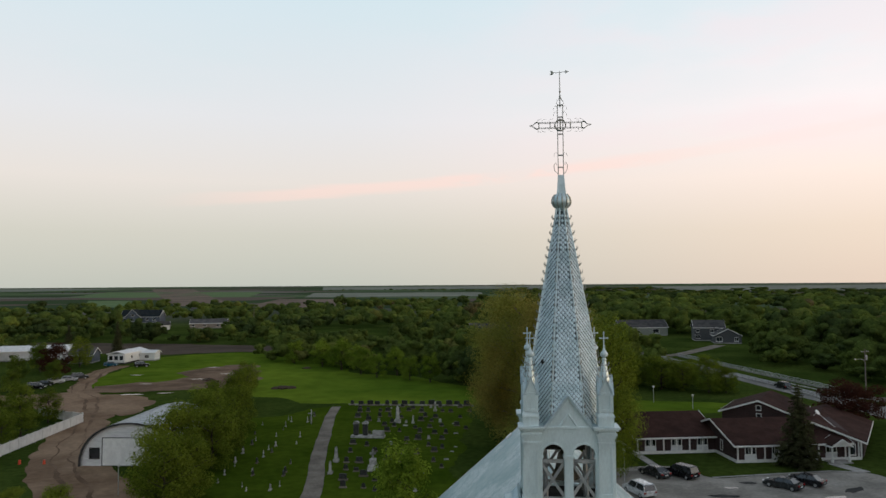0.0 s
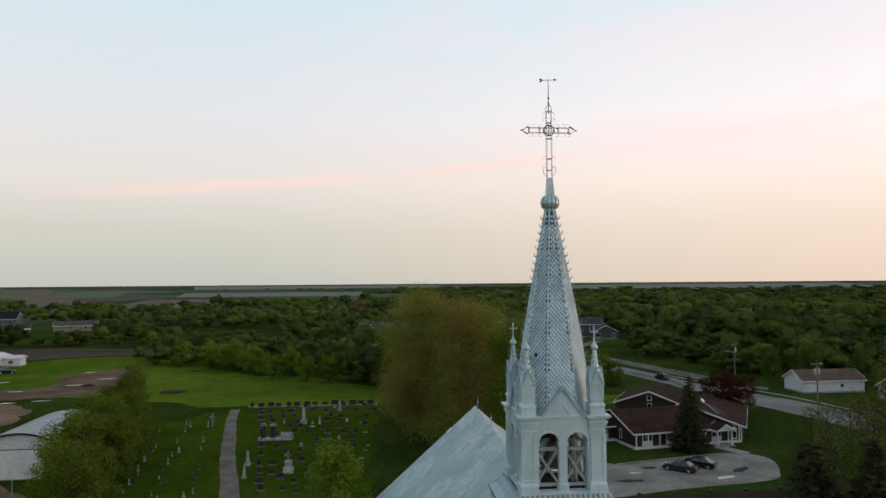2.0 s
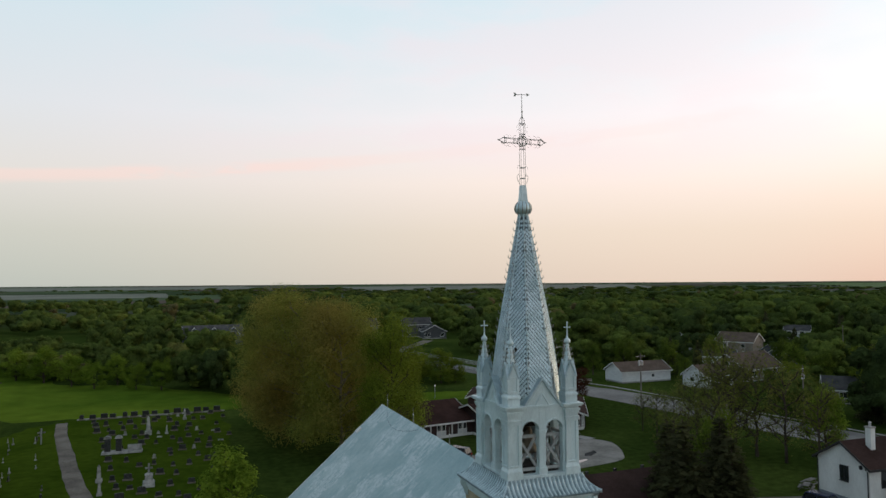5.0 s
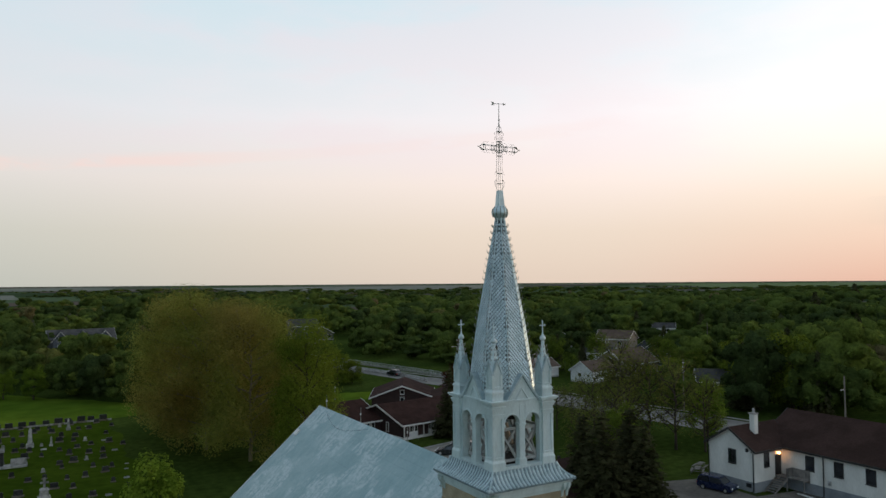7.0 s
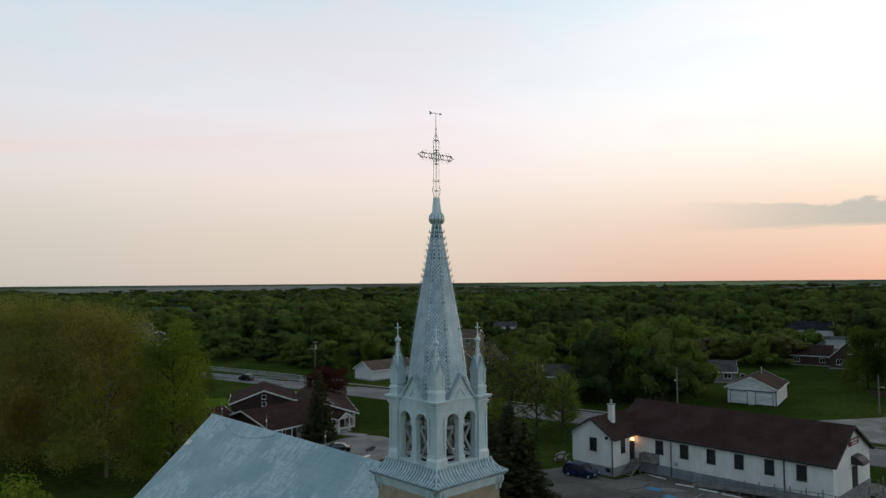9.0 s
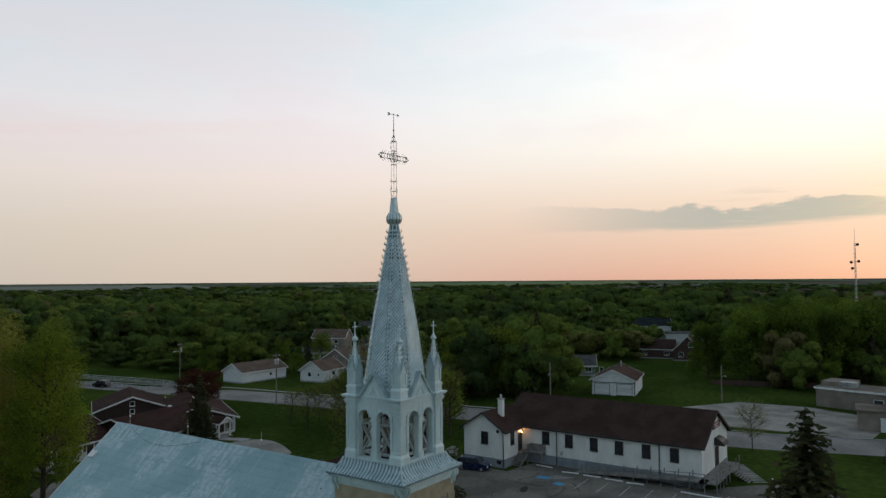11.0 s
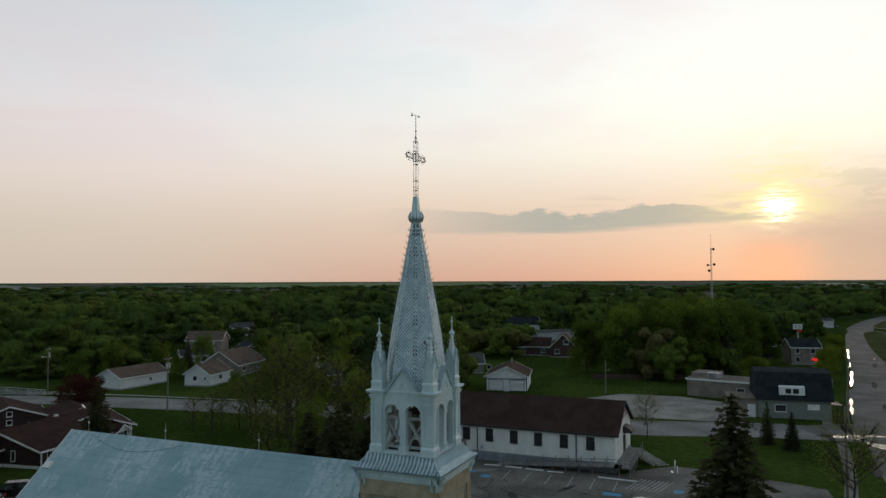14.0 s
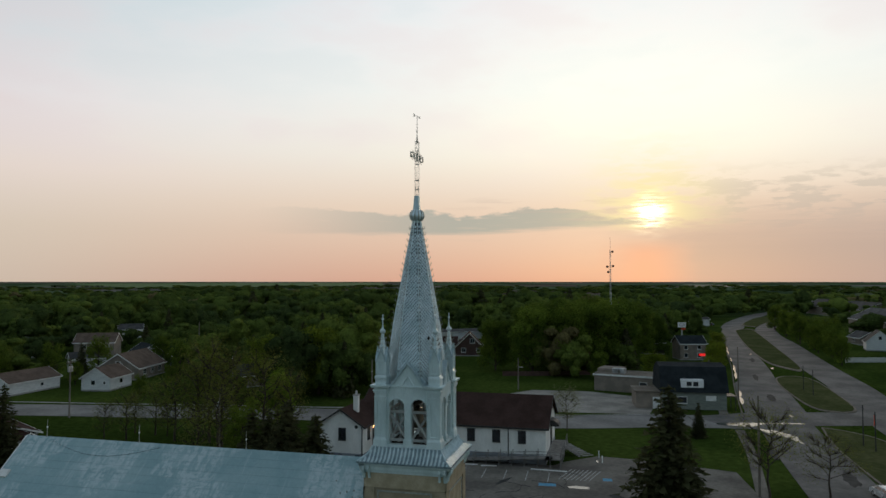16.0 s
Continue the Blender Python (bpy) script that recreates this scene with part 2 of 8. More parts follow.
ROOF_METAL = roof_material()
YELLOW_BRICK = material("buff_brick", (0.31, 0.265, 0.18), (0.40, 0.34, 0.24), rough=0.9, scale=1.6, fine=0.12, bump=0.006, bump_scale=40, whole=0.14)
MORTAR = material("grey_mortar", (0.27, 0.24, 0.19), (0.33, 0.30, 0.24), rough=0.95, scale=2, fine=0.1)
OLD_WOOD = material("grey_painted_timber", (0.30, 0.31, 0.30), (0.44, 0.445, 0.43), rough=0.8, scale=2, fine=0.15, stretch=(1, 1, 0.3))
DARK_INSIDE = material("dark_inside_timber", (0.03, 0.028, 0.026), (0.05, 0.046, 0.042), rough=0.9, scale=2)
BRONZE = material("dull_bronze", (0.10, 0.09, 0.07), (0.16, 0.14, 0.10), rough=0.45, metal=0.8, scale=3)
GRASS = material("grass", (0.036, 0.068, 0.006), (0.059, 0.101, 0.009), rough=0.95, scale=0.05, fine=0.3, bump=0.05, bump_scale=3, spec=0.0)
LAWN = material("mown_lawn", (0.034, 0.059, 0.005), (0.055, 0.084, 0.008), rough=0.95, scale=0.07, fine=0.25, bump=0.03, bump_scale=5, spec=0.0)
MEADOW = material("bright_meadow", (0.058, 0.102, 0.010), (0.115, 0.165, 0.017), rough=0.95, scale=0.022, fine=0.2, bump=0.05, bump_scale=2, spec=0.0)
TILTH = material("dark_tilled_soil", (0.050, 0.036, 0.026), (0.075, 0.054, 0.038), rough=0.95, scale=0.06, fine=0.2, bump=0.08, bump_scale=1.5)
DIRT = material("packed_dirt", (0.155, 0.098, 0.060), (0.25, 0.168, 0.108), rough=0.95, scale=0.09, fine=0.2, bump=0.03, bump_scale=4)
ASPHALT = material("old_asphalt", (0.106, 0.103, 0.096), (0.169, 0.160, 0.150), rough=0.9, spec=0.05, scale=0.12, fine=0.18, bump=0.01, bump_scale=20)
ROAD_PALE = material("pale_worn_road", (0.165, 0.158, 0.147), (0.235, 0.225, 0.21), rough=0.9, spec=0.05, scale=0.12, fine=0.18, bump=0.01, bump_scale=20)
DRY_GRASS = material("dull_verge_grass", (0.058, 0.066, 0.026), (0.085, 0.088, 0.038), rough=0.95, scale=0.1, fine=0.25, bump=0.03, bump_scale=5, spec=0.0)
GREY_SIDING = material("dark_grey_siding", (0.050, 0.053, 0.056), (0.072, 0.075, 0.078), rough=0.8, scale=0.8, stretch=(1, 1, 5))
LOT = material("worn_parking_asphalt", (0.110, 0.100, 0.087), (0.182, 0.167, 0.144), rough=0.9, spec=0.05, scale=0.16, fine=0.2, bump=0.01, bump_scale=20)
LOT_PALE = material("pale_parking_asphalt", (0.20, 0.186, 0.163), (0.31, 0.29, 0.255), rough=0.9, spec=0.05, scale=0.2, fine=0.2, bump=0.01, bump_scale=20)
PATCH = material("tar_patch", (0.04, 0.04, 0.038), (0.065, 0.063, 0.06), rough=0.9, spec=0.05, scale=0.8)
CONCRETE = material("concrete", (0.27, 0.26, 0.245), (0.38, 0.37, 0.345), rough=0.9, spec=0.2, scale=0.8, fine=0.1, bump=0.004)
GRAVEL = material("grey_gravel", (0.13, 0.112, 0.09), (0.20, 0.175, 0.145), rough=0.95, scale=0.3, fine=0.25, bump=0.02, bump_scale=12)
PUDDLE = material("puddle_water", (0.05, 0.048, 0.045), (0.06, 0.058, 0.052), rough=0.09, spec=0.9, scale=0.5)
BROWN_ROOF = material("maroon_asphalt_shingle", (0.033, 0.017, 0.014), (0.051, 0.026, 0.021), rough=0.95, spec=0.1, scale=0.5, fine=0.2, bump=0.01, bump_scale=9)
HALL_ROOF = material("dark_brown_shingle", (0.037, 0.022, 0.018), (0.053, 0.031, 0.026), rough=0.95, spec=0.1, scale=0.4, fine=0.2, bump=0.01, bump_scale=9)
GREY_ROOF = material("grey_shingle", (0.055, 0.055, 0.055), (0.09, 0.088, 0.085), rough=0.95, spec=0.1, scale=0.5, fine=0.15, whole=0.25)
TAN_ROOF = material("tan_shingle", (0.095, 0.07, 0.055), (0.135, 0.10, 0.078), rough=0.95, spec=0.1, scale=0.5, fine=0.15)
BLUE_ROOF = material("blue_grey_roof", (0.015, 0.019, 0.022), (0.025, 0.031, 0.034), rough=0.95, spec=0.1, scale=0.5, fine=0.12)
MAROON = material("maroon_siding", (0.032, 0.016, 0.015), (0.045, 0.022, 0.02), rough=0.7, scale=0.6, stretch=(1, 1, 6))
STUCCO = material("white_stucco", (0.66, 0.66, 0.62), (0.77, 0.77, 0.73), rough=0.9, scale=0.5, fine=0.06, bump=0.006, bump_scale=25, stretch=(1, 1, 0.5))
FOOTING = material("grey_painted_footing", (0.20, 0.22, 0.24), (0.27, 0.29, 0.31), rough=0.9, scale=0.7, fine=0.1)
TRIM = material("white_trim", (0.66, 0.66, 0.63), (0.76, 0.76, 0.73), rough=0.6, scale=1.5)
SIDING = material("white_siding", (0.56, 0.57, 0.57), (0.68, 0.69, 0.68), rough=0.7, scale=0.8, stretch=(1, 1, 5), whole=0.1)
BLUE_SIDING = material("blue_grey_siding", (0.065, 0.080, 0.100), (0.090, 0.105, 0.130), rough=0.7, scale=0.8, stretch=(1, 1, 5))
TAN_WALL = material("tan_stucco_wall", (0.204, 0.174, 0.145), (0.264, 0.225, 0.187), rough=0.9, scale=0.6)
GREEN_WALL = material("grey_green_siding", (0.15, 0.17, 0.15), (0.20, 0.22, 0.19), rough=0.8, scale=0.8, stretch=(1, 1, 5))
RED_WALL = material("reddish_brown_wall", (0.060, 0.033, 0.024), (0.090, 0.048, 0.036), rough=0.8, scale=0.8, stretch=(1, 1, 5))
GLASS = material("dark_window_glass", (0.015, 0.017, 0.02), (0.03, 0.033, 0.038), rough=0.08, spec=0.8, scale=0.7)
DARK_TRIM = material("black_trim", (0.02, 0.02, 0.02), (0.035, 0.033, 0.03), rough=0.6, scale=2)
BARK = material("grey_brown_bark", (0.045, 0.036, 0.028), (0.085, 0.068, 0.052), rough=0.95, scale=2, fine=0.2, stretch=(1, 1, 0.2))
PALE_BARK = material("pale_cottonwood_bark", (0.15, 0.125, 0.085), (0.23, 0.195, 0.135), rough=0.95, scale=2, fine=0.2, stretch=(1, 1, 0.2))
POLE_WOOD = material("weathered_pole_wood", (0.14, 0.12, 0.10), (0.22, 0.195, 0.165), rough=0.9, scale=2, stretch=(1, 1, 0.1))
STEEL = material("galvanised_steel", (0.40, 0.41, 0.41), (0.52, 0.53, 0.53), rough=0.45, metal=0.6, scale=3)
RAIL_WOOD = material("weathered_grey_deck_wood", (0.17, 0.16, 0.15), (0.26, 0.245, 0.225), rough=0.9, scale=1.5)
GRANITE = material("dark_granite", (0.018, 0.018, 0.018), (0.04, 0.04, 0.04), rough=0.5, spec=0.3, scale=4, fine=0.2, whole=0.3)
PALE_STONE = material("pale_stone", (0.20, 0.20, 0.19), (0.42, 0.41, 0.39), rough=0.85, scale=1.2, fine=0.15, whole=0.35)
VINYL = material("white_vinyl", (0.62, 0.60, 0.55), (0.72, 0.70, 0.65), rough=0.5, scale=0.8)
RED_PLASTIC = material("orange_red_plastic", (0.55, 0.05, 0.02), (0.65, 0.08, 0.03), rough=0.5)
WHITE_PLASTIC = material("white_sign_plastic", (0.7, 0.7, 0.68), rough=0.4)
TYRE = material("tyre_rubber", (0.012, 0.012, 0.012), (0.02, 0.02, 0.02), rough=0.9)
BLUE_MARK = material("blue_pavement_paint", (0.05, 0.22, 0.36), (0.10, 0.30, 0.44), rough=0.8, scale=2)
ROAD_PAINT = material("worn_white_road_paint", (0.24, 0.235, 0.22), (0.42, 0.42, 0.40), rough=0.8, scale=3)
PAINTS = {k: material(k + "_car_paint", v, rough=0.25, metal=0.3, spec=0.6, scale=1) for k, v in
          (("charcoal", (0.035, 0.04, 0.04)), ("black", (0.012, 0.013, 0.015)), ("blue", (0.012, 0.022, 0.07)), ("white", (0.65, 0.66, 0.66)), ("silver", (0.38, 0.39, 0.40)), ("teal", (0.03, 0.12, 0.18)))}
LEAF_GREEN = leaf_material("fresh_green_leaves", (0.096, 0.133, 0.016), (0.165, 0.205, 0.026))
LEAF_BRIGHT = leaf_material("bright_spring_leaves", (0.116, 0.182, 0.020), (0.187, 0.259, 0.031))
LEAF_OLIVE = leaf_material("olive_brown_buds", (0.285, 0.236, 0.058), (0.245, 0.258, 0.052), scale=0.09, piece=0.25)
LEAF_DARK = leaf_material("dark_green_leaves", (0.076, 0.112, 0.018), (0.128, 0.176, 0.026))
LEAF_WOOD = leaf_material("mixed_wood_leaves", (0.068, 0.106, 0.018), (0.132, 0.184, 0.028), scale=0.09, piece=0.3)
LEAF_RED = leaf_material("dull_purple_leaves", (0.045, 0.018, 0.014), (0.065, 0.028, 0.018))
NEEDLE = leaf_material("spruce_needles", (0.052, 0.056, 0.027), (0.078, 0.083, 0.038), scale=0.4)
LEAF_BUD = leaf_material("sparse_olive_buds", (0.112, 0.126, 0.032), (0.158, 0.172, 0.041), scale=0.3, piece=0.3)
SOIL = material("churned_brown_soil", (0.10, 0.062, 0.038), (0.18, 0.118, 0.076), rough=0.95, scale=0.12, fine=0.2, bump=0.06, bump_scale=2)
LEAF_PALE = leaf_material("pale_opening_buds", (0.17, 0.175, 0.075), (0.24, 0.245, 0.12), scale=0.3, piece=0.3)

# ---- building helpers ----
class Shape:
    """Collects vertices and faces of one mesh."""

    def __init__(self):
        self.v, self.f = [], []

    def add(self, verts, faces):
        k = len(self.v)
        self.v += [tuple(p) for p in verts]
        self.f += [tuple(i + k for i in face) for face in faces]
        return self

    def frustum(self, cx, cy, z0, z1, hx0, hy0, hx1, hy1):
        v = [(cx + sx * hx, cy + sy * hy, z) for z, hx, hy in ((z0, hx0, hy0), (z1, hx1, hy1)) for sx, sy in ((-1, -1), (1, -1), (1, 1), (-1, 1))]
        return self.add(v, [(3, 2, 1, 0), (4, 5, 6, 7), (0, 1, 5, 4), (1, 2, 6, 5), (2, 3, 7, 6), (3, 0, 4, 7)])

    def box(self, x0, x1, y0, y1, z0, z1):
        return self.frustum((x0 + x1) / 2, (y0 + y1) / 2, z0, z1, abs(x1 - x0) / 2, abs(y1 - y0) / 2, abs(x1 - x0) / 2, abs(y1 - y0) / 2)

    def prism(self, outline, axis, a, b):
        """Extrudes a closed outline along x, y or z from a to b."""
        put = {"x": lambda p, t: (t, p[0], p[1]), "y": lambda p, t: (p[0], t, p[1]), "z": lambda p, t: (p[0], p[1], t)}[axis]
        k = len(outline)
        v = [put(p, t) for t in (a, b) for p in outline]
        return self.add(v, [tuple(range(k))[::-1], tuple(range(k, 2 * k))] + [(i, (i + 1) % k, k + (i + 1) % k, k + i) for i in range(k)])

    def lathe(self, profile, sides=16, cx=0.0, cy=0.0, turn=0.0):
        rings = [[(cx + r * math.cos(turn + 2 * math.pi * i / sides), cy + r * math.sin(turn + 2 * math.pi * i / sides), z) for i in range(sides)] for r, z in profile]
        faces = [(a * sides + i, a * sides + (i + 1) % sides, (a + 1) * sides + (i + 1) % sides, (a + 1) * sides + i) for a in range(len(profile) - 1) for i in range(sides)]
        faces += [tuple(range(sides))[::-1], tuple((len(profile) - 1) * sides + i for i in range(sides))]
        return self.add([p for ring in rings for p in ring], faces)

    def tube(self, points, radii, sides=6):
        points = [Vector(p) for p in points]
        if not isinstance(radii, (list, tuple)):
            radii = [radii] * len(points)
        rings = []
        for i, p in enumerate(points):
            d = (points[min(i + 1, len(points) - 1)] - points[max(i - 1, 0)]).normalized()
            a = d.orthogonal().normalized() if abs(d.z) < 0.9 else d.cross(Vector((0, 1, 0))).normalized()
            b = d.cross(a)
            rings += [p + radii[i] * (a * math.cos(2 * math.pi * j / sides) + b * math.sin(2 * math.pi * j / sides)) for j in range(sides)]
        k = len(points)
        faces = [(a * sides + j, a * sides + (j + 1) % sides, (a + 1) * sides + (j + 1) % sides, (a + 1) * sides + j) for a in range(k - 1) for j in range(sides)]
        faces += [tuple(range(sides))[::-1], tuple((k - 1) * sides + j for j in range(sides))]
        return self.add(rings, faces)

    def moved(self, m):
        self.v = [tuple(m @ Vector(p)) for p in self.v]
        return self

    def mesh(self, name, mats=(), bevel=0.0, smooth=False):
        me = bpy.data.meshes.new(name)
        me.from_pydata(self.v, [], self.f)
        bm = bmesh.new()
        bm.from_mesh(me)
        bmesh.ops.recalc_face_normals(bm, faces=bm.faces)
        if bevel:
            sharp = [e for e in bm.edges if len(e.link_faces) == 2 and e.calc_face_angle(0) > 0.6]
            bmesh.ops.bevel(bm, geom=sharp, offset=bevel, segments=2, affect="EDGES", clamp_overlap=True)
        bm.to_mesh(me)
        bm.free()
        for m in mats if isinstance(mats, (list, tuple)) else (mats,):
            me.materials.append(m)
        if smooth:
            me.polygons.foreach_set("use_smooth", [True] * len(me.polygons))
        return me


def part(name, shape, mat, parent, label="", bevel=0.0, smooth=False, m=None):
    """One mesh object under a thing or a part; shape: a Shape or a ready mesh."""
    me = shape if isinstance(shape, bpy.types.Mesh) else shape.mesh(name, mat, bevel, smooth)
    ob = new(name, me)
    ob.parent = parent
    if m is not None:
        ob.matrix_basis = m
    return tagged(ob, label)


def thing(name, label, category, m=None, group="", kind=""):
    """An Empty at a thing's base, to hold its parts."""
    ob = new(name)
    ob.empty_display_size = 0.2
    if m is not None:
        ob.matrix_basis = m
    return tagged(ob, label, category, group, kind)


def lone(name, shape, mat, label, category, group="", kind="", m=None, bevel=0.0, smooth=False):
    """A thing of one mesh."""
    ob = part(name, shape, mat, None, label, bevel, smooth, m)
    return tagged(ob, "", category, group, kind)


def big_mesh(name, verts, faces, mat):
    """A mesh from numpy arrays of vertices and equal-sided faces."""
    me = bpy.data.meshes.new(name)
    verts, faces = np.asarray(verts, np.float32), np.asarray(faces, np.int32)
    k = faces.shape[1]
    me.vertices.add(len(verts))
    me.vertices.foreach_set("co", verts.ravel())
    me.loops.add(faces.size)
    me.loops.foreach_set("vertex_index", faces.ravel())
    me.polygons.add(len(faces))
    me.polygons.foreach_set("loop_start", np.arange(0, faces.size, k, dtype=np.int32))
    me.update(calc_edges=True)
    me.materials.append(mat)
    return me


def land(r):
    """Height of the far land: flat near by, rising very gently far out."""
    return 20.0 * max(0.0, (r - 1500.0) / 3300.0) ** 1.3


def sheet(name, outline, z, mat, label, category="ground", rise=0.0):
    """A flat piece of the setting with the given outline and a little thickness."""
    s = Shape()
    if rise:
        s.prism(outline, "z", z - 0.3, z + rise)
    else:
        s.prism(outline, "z", -0.05, z)
    return lone(name, s, mat, label, category, kind="structure")


def ribbon(name, line, widths, z, mat, label, category):
    """A road or path along a line, with a width at each point."""
    s = Shape()
    pts = [Vector((*p, 0)) for p in line]
    left, right = [], []
    for i, p in enumerate(pts):
        d = (pts[min(i + 1, len(pts) - 1)] - pts[max(i - 1, 0)]).normalized()
        side = Vector((-d.y, d.x, 0)) * (widths[i] if isinstance(widths, (list, tuple)) else widths) / 2
        left.append(p + side)
        right.append(p - side)
    k = len(pts)
    v = [(p.x, p.y, z + land(p.length)) for p in left + right]
    s.add(v, [(i, k + i, k + i + 1, i + 1) for i in range(k - 1)])
    return lone(name, s, mat, label, category, kind="structure")


def curve_points(ctrl, steps=8):
    """A smooth line through the given points."""
    out = []
    for i in range(len(ctrl) - 1):
        p0, p1, p2, p3 = (np.array(ctrl[min(max(j, 0), len(ctrl) - 1)], float) for j in (i - 1, i, i + 1, i + 2))
        for s in range(steps):
            t = s / steps
            out.append(tuple(0.5 * (2 * p1 + (p2 - p0) * t + (2 * p0 - 5 * p1 + 4 * p2 - p3) * t * t + (3 * p1 - p0 - 3 * p2 + p3) * t ** 3)))
    return out + [tuple(map(float, ctrl[-1]))]


def inside(x, y, poly):
    hit = False
    for (x0, y0), (x1, y1) in zip(poly, poly[1:] + poly[:1]):
        if (y0 > y) != (y1 > y) and x < (x1 - x0) * (y - y0) / (y1 - y0) + x0:
            hit = not hit
    return hit


def ragged(line, amount, step=1.6, closed=True, seed=0.0):
    """An outline cut into short steps and shifted by noise, for edges that no one has drawn."""
    out = []
    pts = list(line) + ([line[0]] if closed and line[0] != line[-1] else [])
    for p, q in zip(pts, pts[1:]):
        k = max(1, int(math.dist(p, q) / step))
        for i in range(k):
            x, y = p[0] + (q[0] - p[0]) * i / k, p[1] + (q[1] - p[1]) * i / k
            v = noise.noise_vector(Vector((x / 7, y / 7, seed))) + noise.noise_vector(Vector((x / 2.2, y / 2.2, seed + 5))) * 0.5
            out.append((x + v.x * amount, y + v.y * amount))
    return out

# ---- ground, roads, lots ----
def build_ground():
    radii = [0, 60, 120, 200, 320, 500, 800, 1200, 1500, 1900, 2400, 3000, 3600, 4200, 4800]
    sides = 96
    verts, faces = [(0, 0, 0)], []
    for r in radii[1:]:
        verts += [(r * math.cos(2 * math.pi * i / sides), r * math.sin(2 * math.pi * i / sides), land(r)) for i in range(sides)]
    for i in range(sides):
        faces.append((0, 1 + i, 1 + (i + 1) % sides))
    for a in range(len(radii) - 2):
        for i in range(sides):
            p, q = 1 + a * sides, 1 + (a + 1) * sides
            faces.append((p + i, q + i, q + (i + 1) % sides, p + (i + 1) % sides))
    m = bpy.data.materials.new("prairie_ground")
    m.use_nodes = True
    n = Nodes(m.node_tree)
    geo = n.add("ShaderNodeNewGeometry")
    spot = geo.outputs["Position"]
    near = n.mix(n.smooth(n.noise(spot, 0.04, 5.0), 0.4, 0.62), (0.029, 0.047, 0.009, 1), (0.048, 0.070, 0.014, 1))
    near = n.mix(1.0, near, n.ramp(n.noise(spot, 0.9, 4.0), [(0.3, (0.7, 0.7, 0.7, 1)), (0.7, (1.3, 1.3, 1.3, 1))]), "MULTIPLY")
    plots = n.add("ShaderNodeTexVoronoi", feature="F1")
    plots.inputs["Scale"].default_value = 1.0
    n.link(n.scaled(spot, 1 / 420, 1 / 260, 0), plots.inputs["Vector"])
    pick = n.add("ShaderNodeSeparateColor")
    n.link(plots.outputs["Color"], pick.inputs[0])
    # far plots are paler and greyer, with a little haze mixed into their colours
    fields = n.ramp(pick.outputs[0], [(0.0, (0.045, 0.068, 0.034, 1)), (0.30, (0.05, 0.074, 0.036, 1)), (0.34, (0.11, 0.09, 0.072, 1)), (0.48, (0.125, 0.10, 0.083, 1)), (0.54, (0.085, 0.12, 0.06, 1)), (0.76, (0.09, 0.125, 0.068, 1)), (0.82, (0.055, 0.078, 0.042, 1)), (0.92, (0.135, 0.132, 0.11, 1)), (1.0, (0.15, 0.146, 0.126, 1))])
    dist = n.add("ShaderNodeVectorMath", operation="LENGTH")
    n.link(spot, dist.inputs[0])
    tone = n.mix(n.smooth(dist.outputs["Value"], 420, 760), near, fields)
    b = n.add("ShaderNodeBsdfPrincipled")
    n.link(tone, b.inputs["Base Color"])
    b.inputs["Roughness"].default_value = 0.95
    b.inputs["Specular IOR Level"].default_value = 0.0
    n.link(b.outputs[0], n.add("ShaderNodeOutputMaterial").inputs[0])
    s = Shape().add(verts, faces)
    lone("ground", s, m, "flat green prairie ground with fields and woods", "ground", kind="structure")


build_ground()
# the open meadow beyond the graveyard, tilled soil and dirt lots
sheet("meadow", ragged(curve_points([(-110, 143), (-119, 166), (-123, 188), (-128, 220), (-100, 238), (-74, 226), (-57, 204), (-47, 177), (-28, 167), (-14, 150), (2, 133), (-8, 121), (-38, 120.6), (-60, 130), (-84, 140), (-110, 143)], 6), 2.5, 2.5), 0.02, MEADOW, "bright green open meadow behind the graveyard", "meadow")
sheet("tilled_field", ragged([(-285, 292), (-240, 262), (-180, 238), (-131, 229), (-104, 240), (-92, 238), (-84, 244), (-96, 266), (-151, 277), (-215, 284)], 3.0, 2.5), 0.03, TILTH, "dark bare tilled field beside the meadow", "field")
sheet("dirt_lot", ragged(curve_points([(-112, 114), (-102, 112), (-88, 106), (-78, 108), (-82, 122), (-90, 131), (-106, 131), (-114, 124), (-112, 114)], 5), 2.4), 0.04, DIRT, "light brown bare dirt lot", "dirt lot")
sheet("dirt_heap_ground", ragged(curve_points([(-106, 136), (-92, 136), (-76, 142), (-68, 152), (-74, 172), (-84, 194), (-94, 192), (-98, 180), (-94, 166), (-98, 154), (-108, 146), (-106, 136)], 5), 4.0), 0.045, SOIL, "churned dark soil with puddles", "dirt")
def track_outline(line, widths):
    left, right = [], []
    for i, p in enumerate(line):
        d = (Vector(line[min(i + 1, len(line) - 1)]) - Vector(line[max(i - 1, 0)])).normalized()
        w = widths(i / (len(line) - 1)) / 2
        left.append((p[0] - d.y * w, p[1] + d.x * w))
        right.append((p[0] + d.y * w, p[1] - d.x * w))
    return left + right[::-1]


TRACK = curve_points([(-47, 42), (-57, 54), (-69, 70), (-78, 88), (-87, 106), (-97, 124), (-109, 138), (-117, 154), (-124, 172), (-127, 184), (-128, 192)], 6)
sheet("dirt_track", ragged(track_outline(TRACK, lambda f: max(5.5, 13 - 13 * f)), 1.5), 0.05, DIRT, "rutted light brown dirt track", "dirt track")
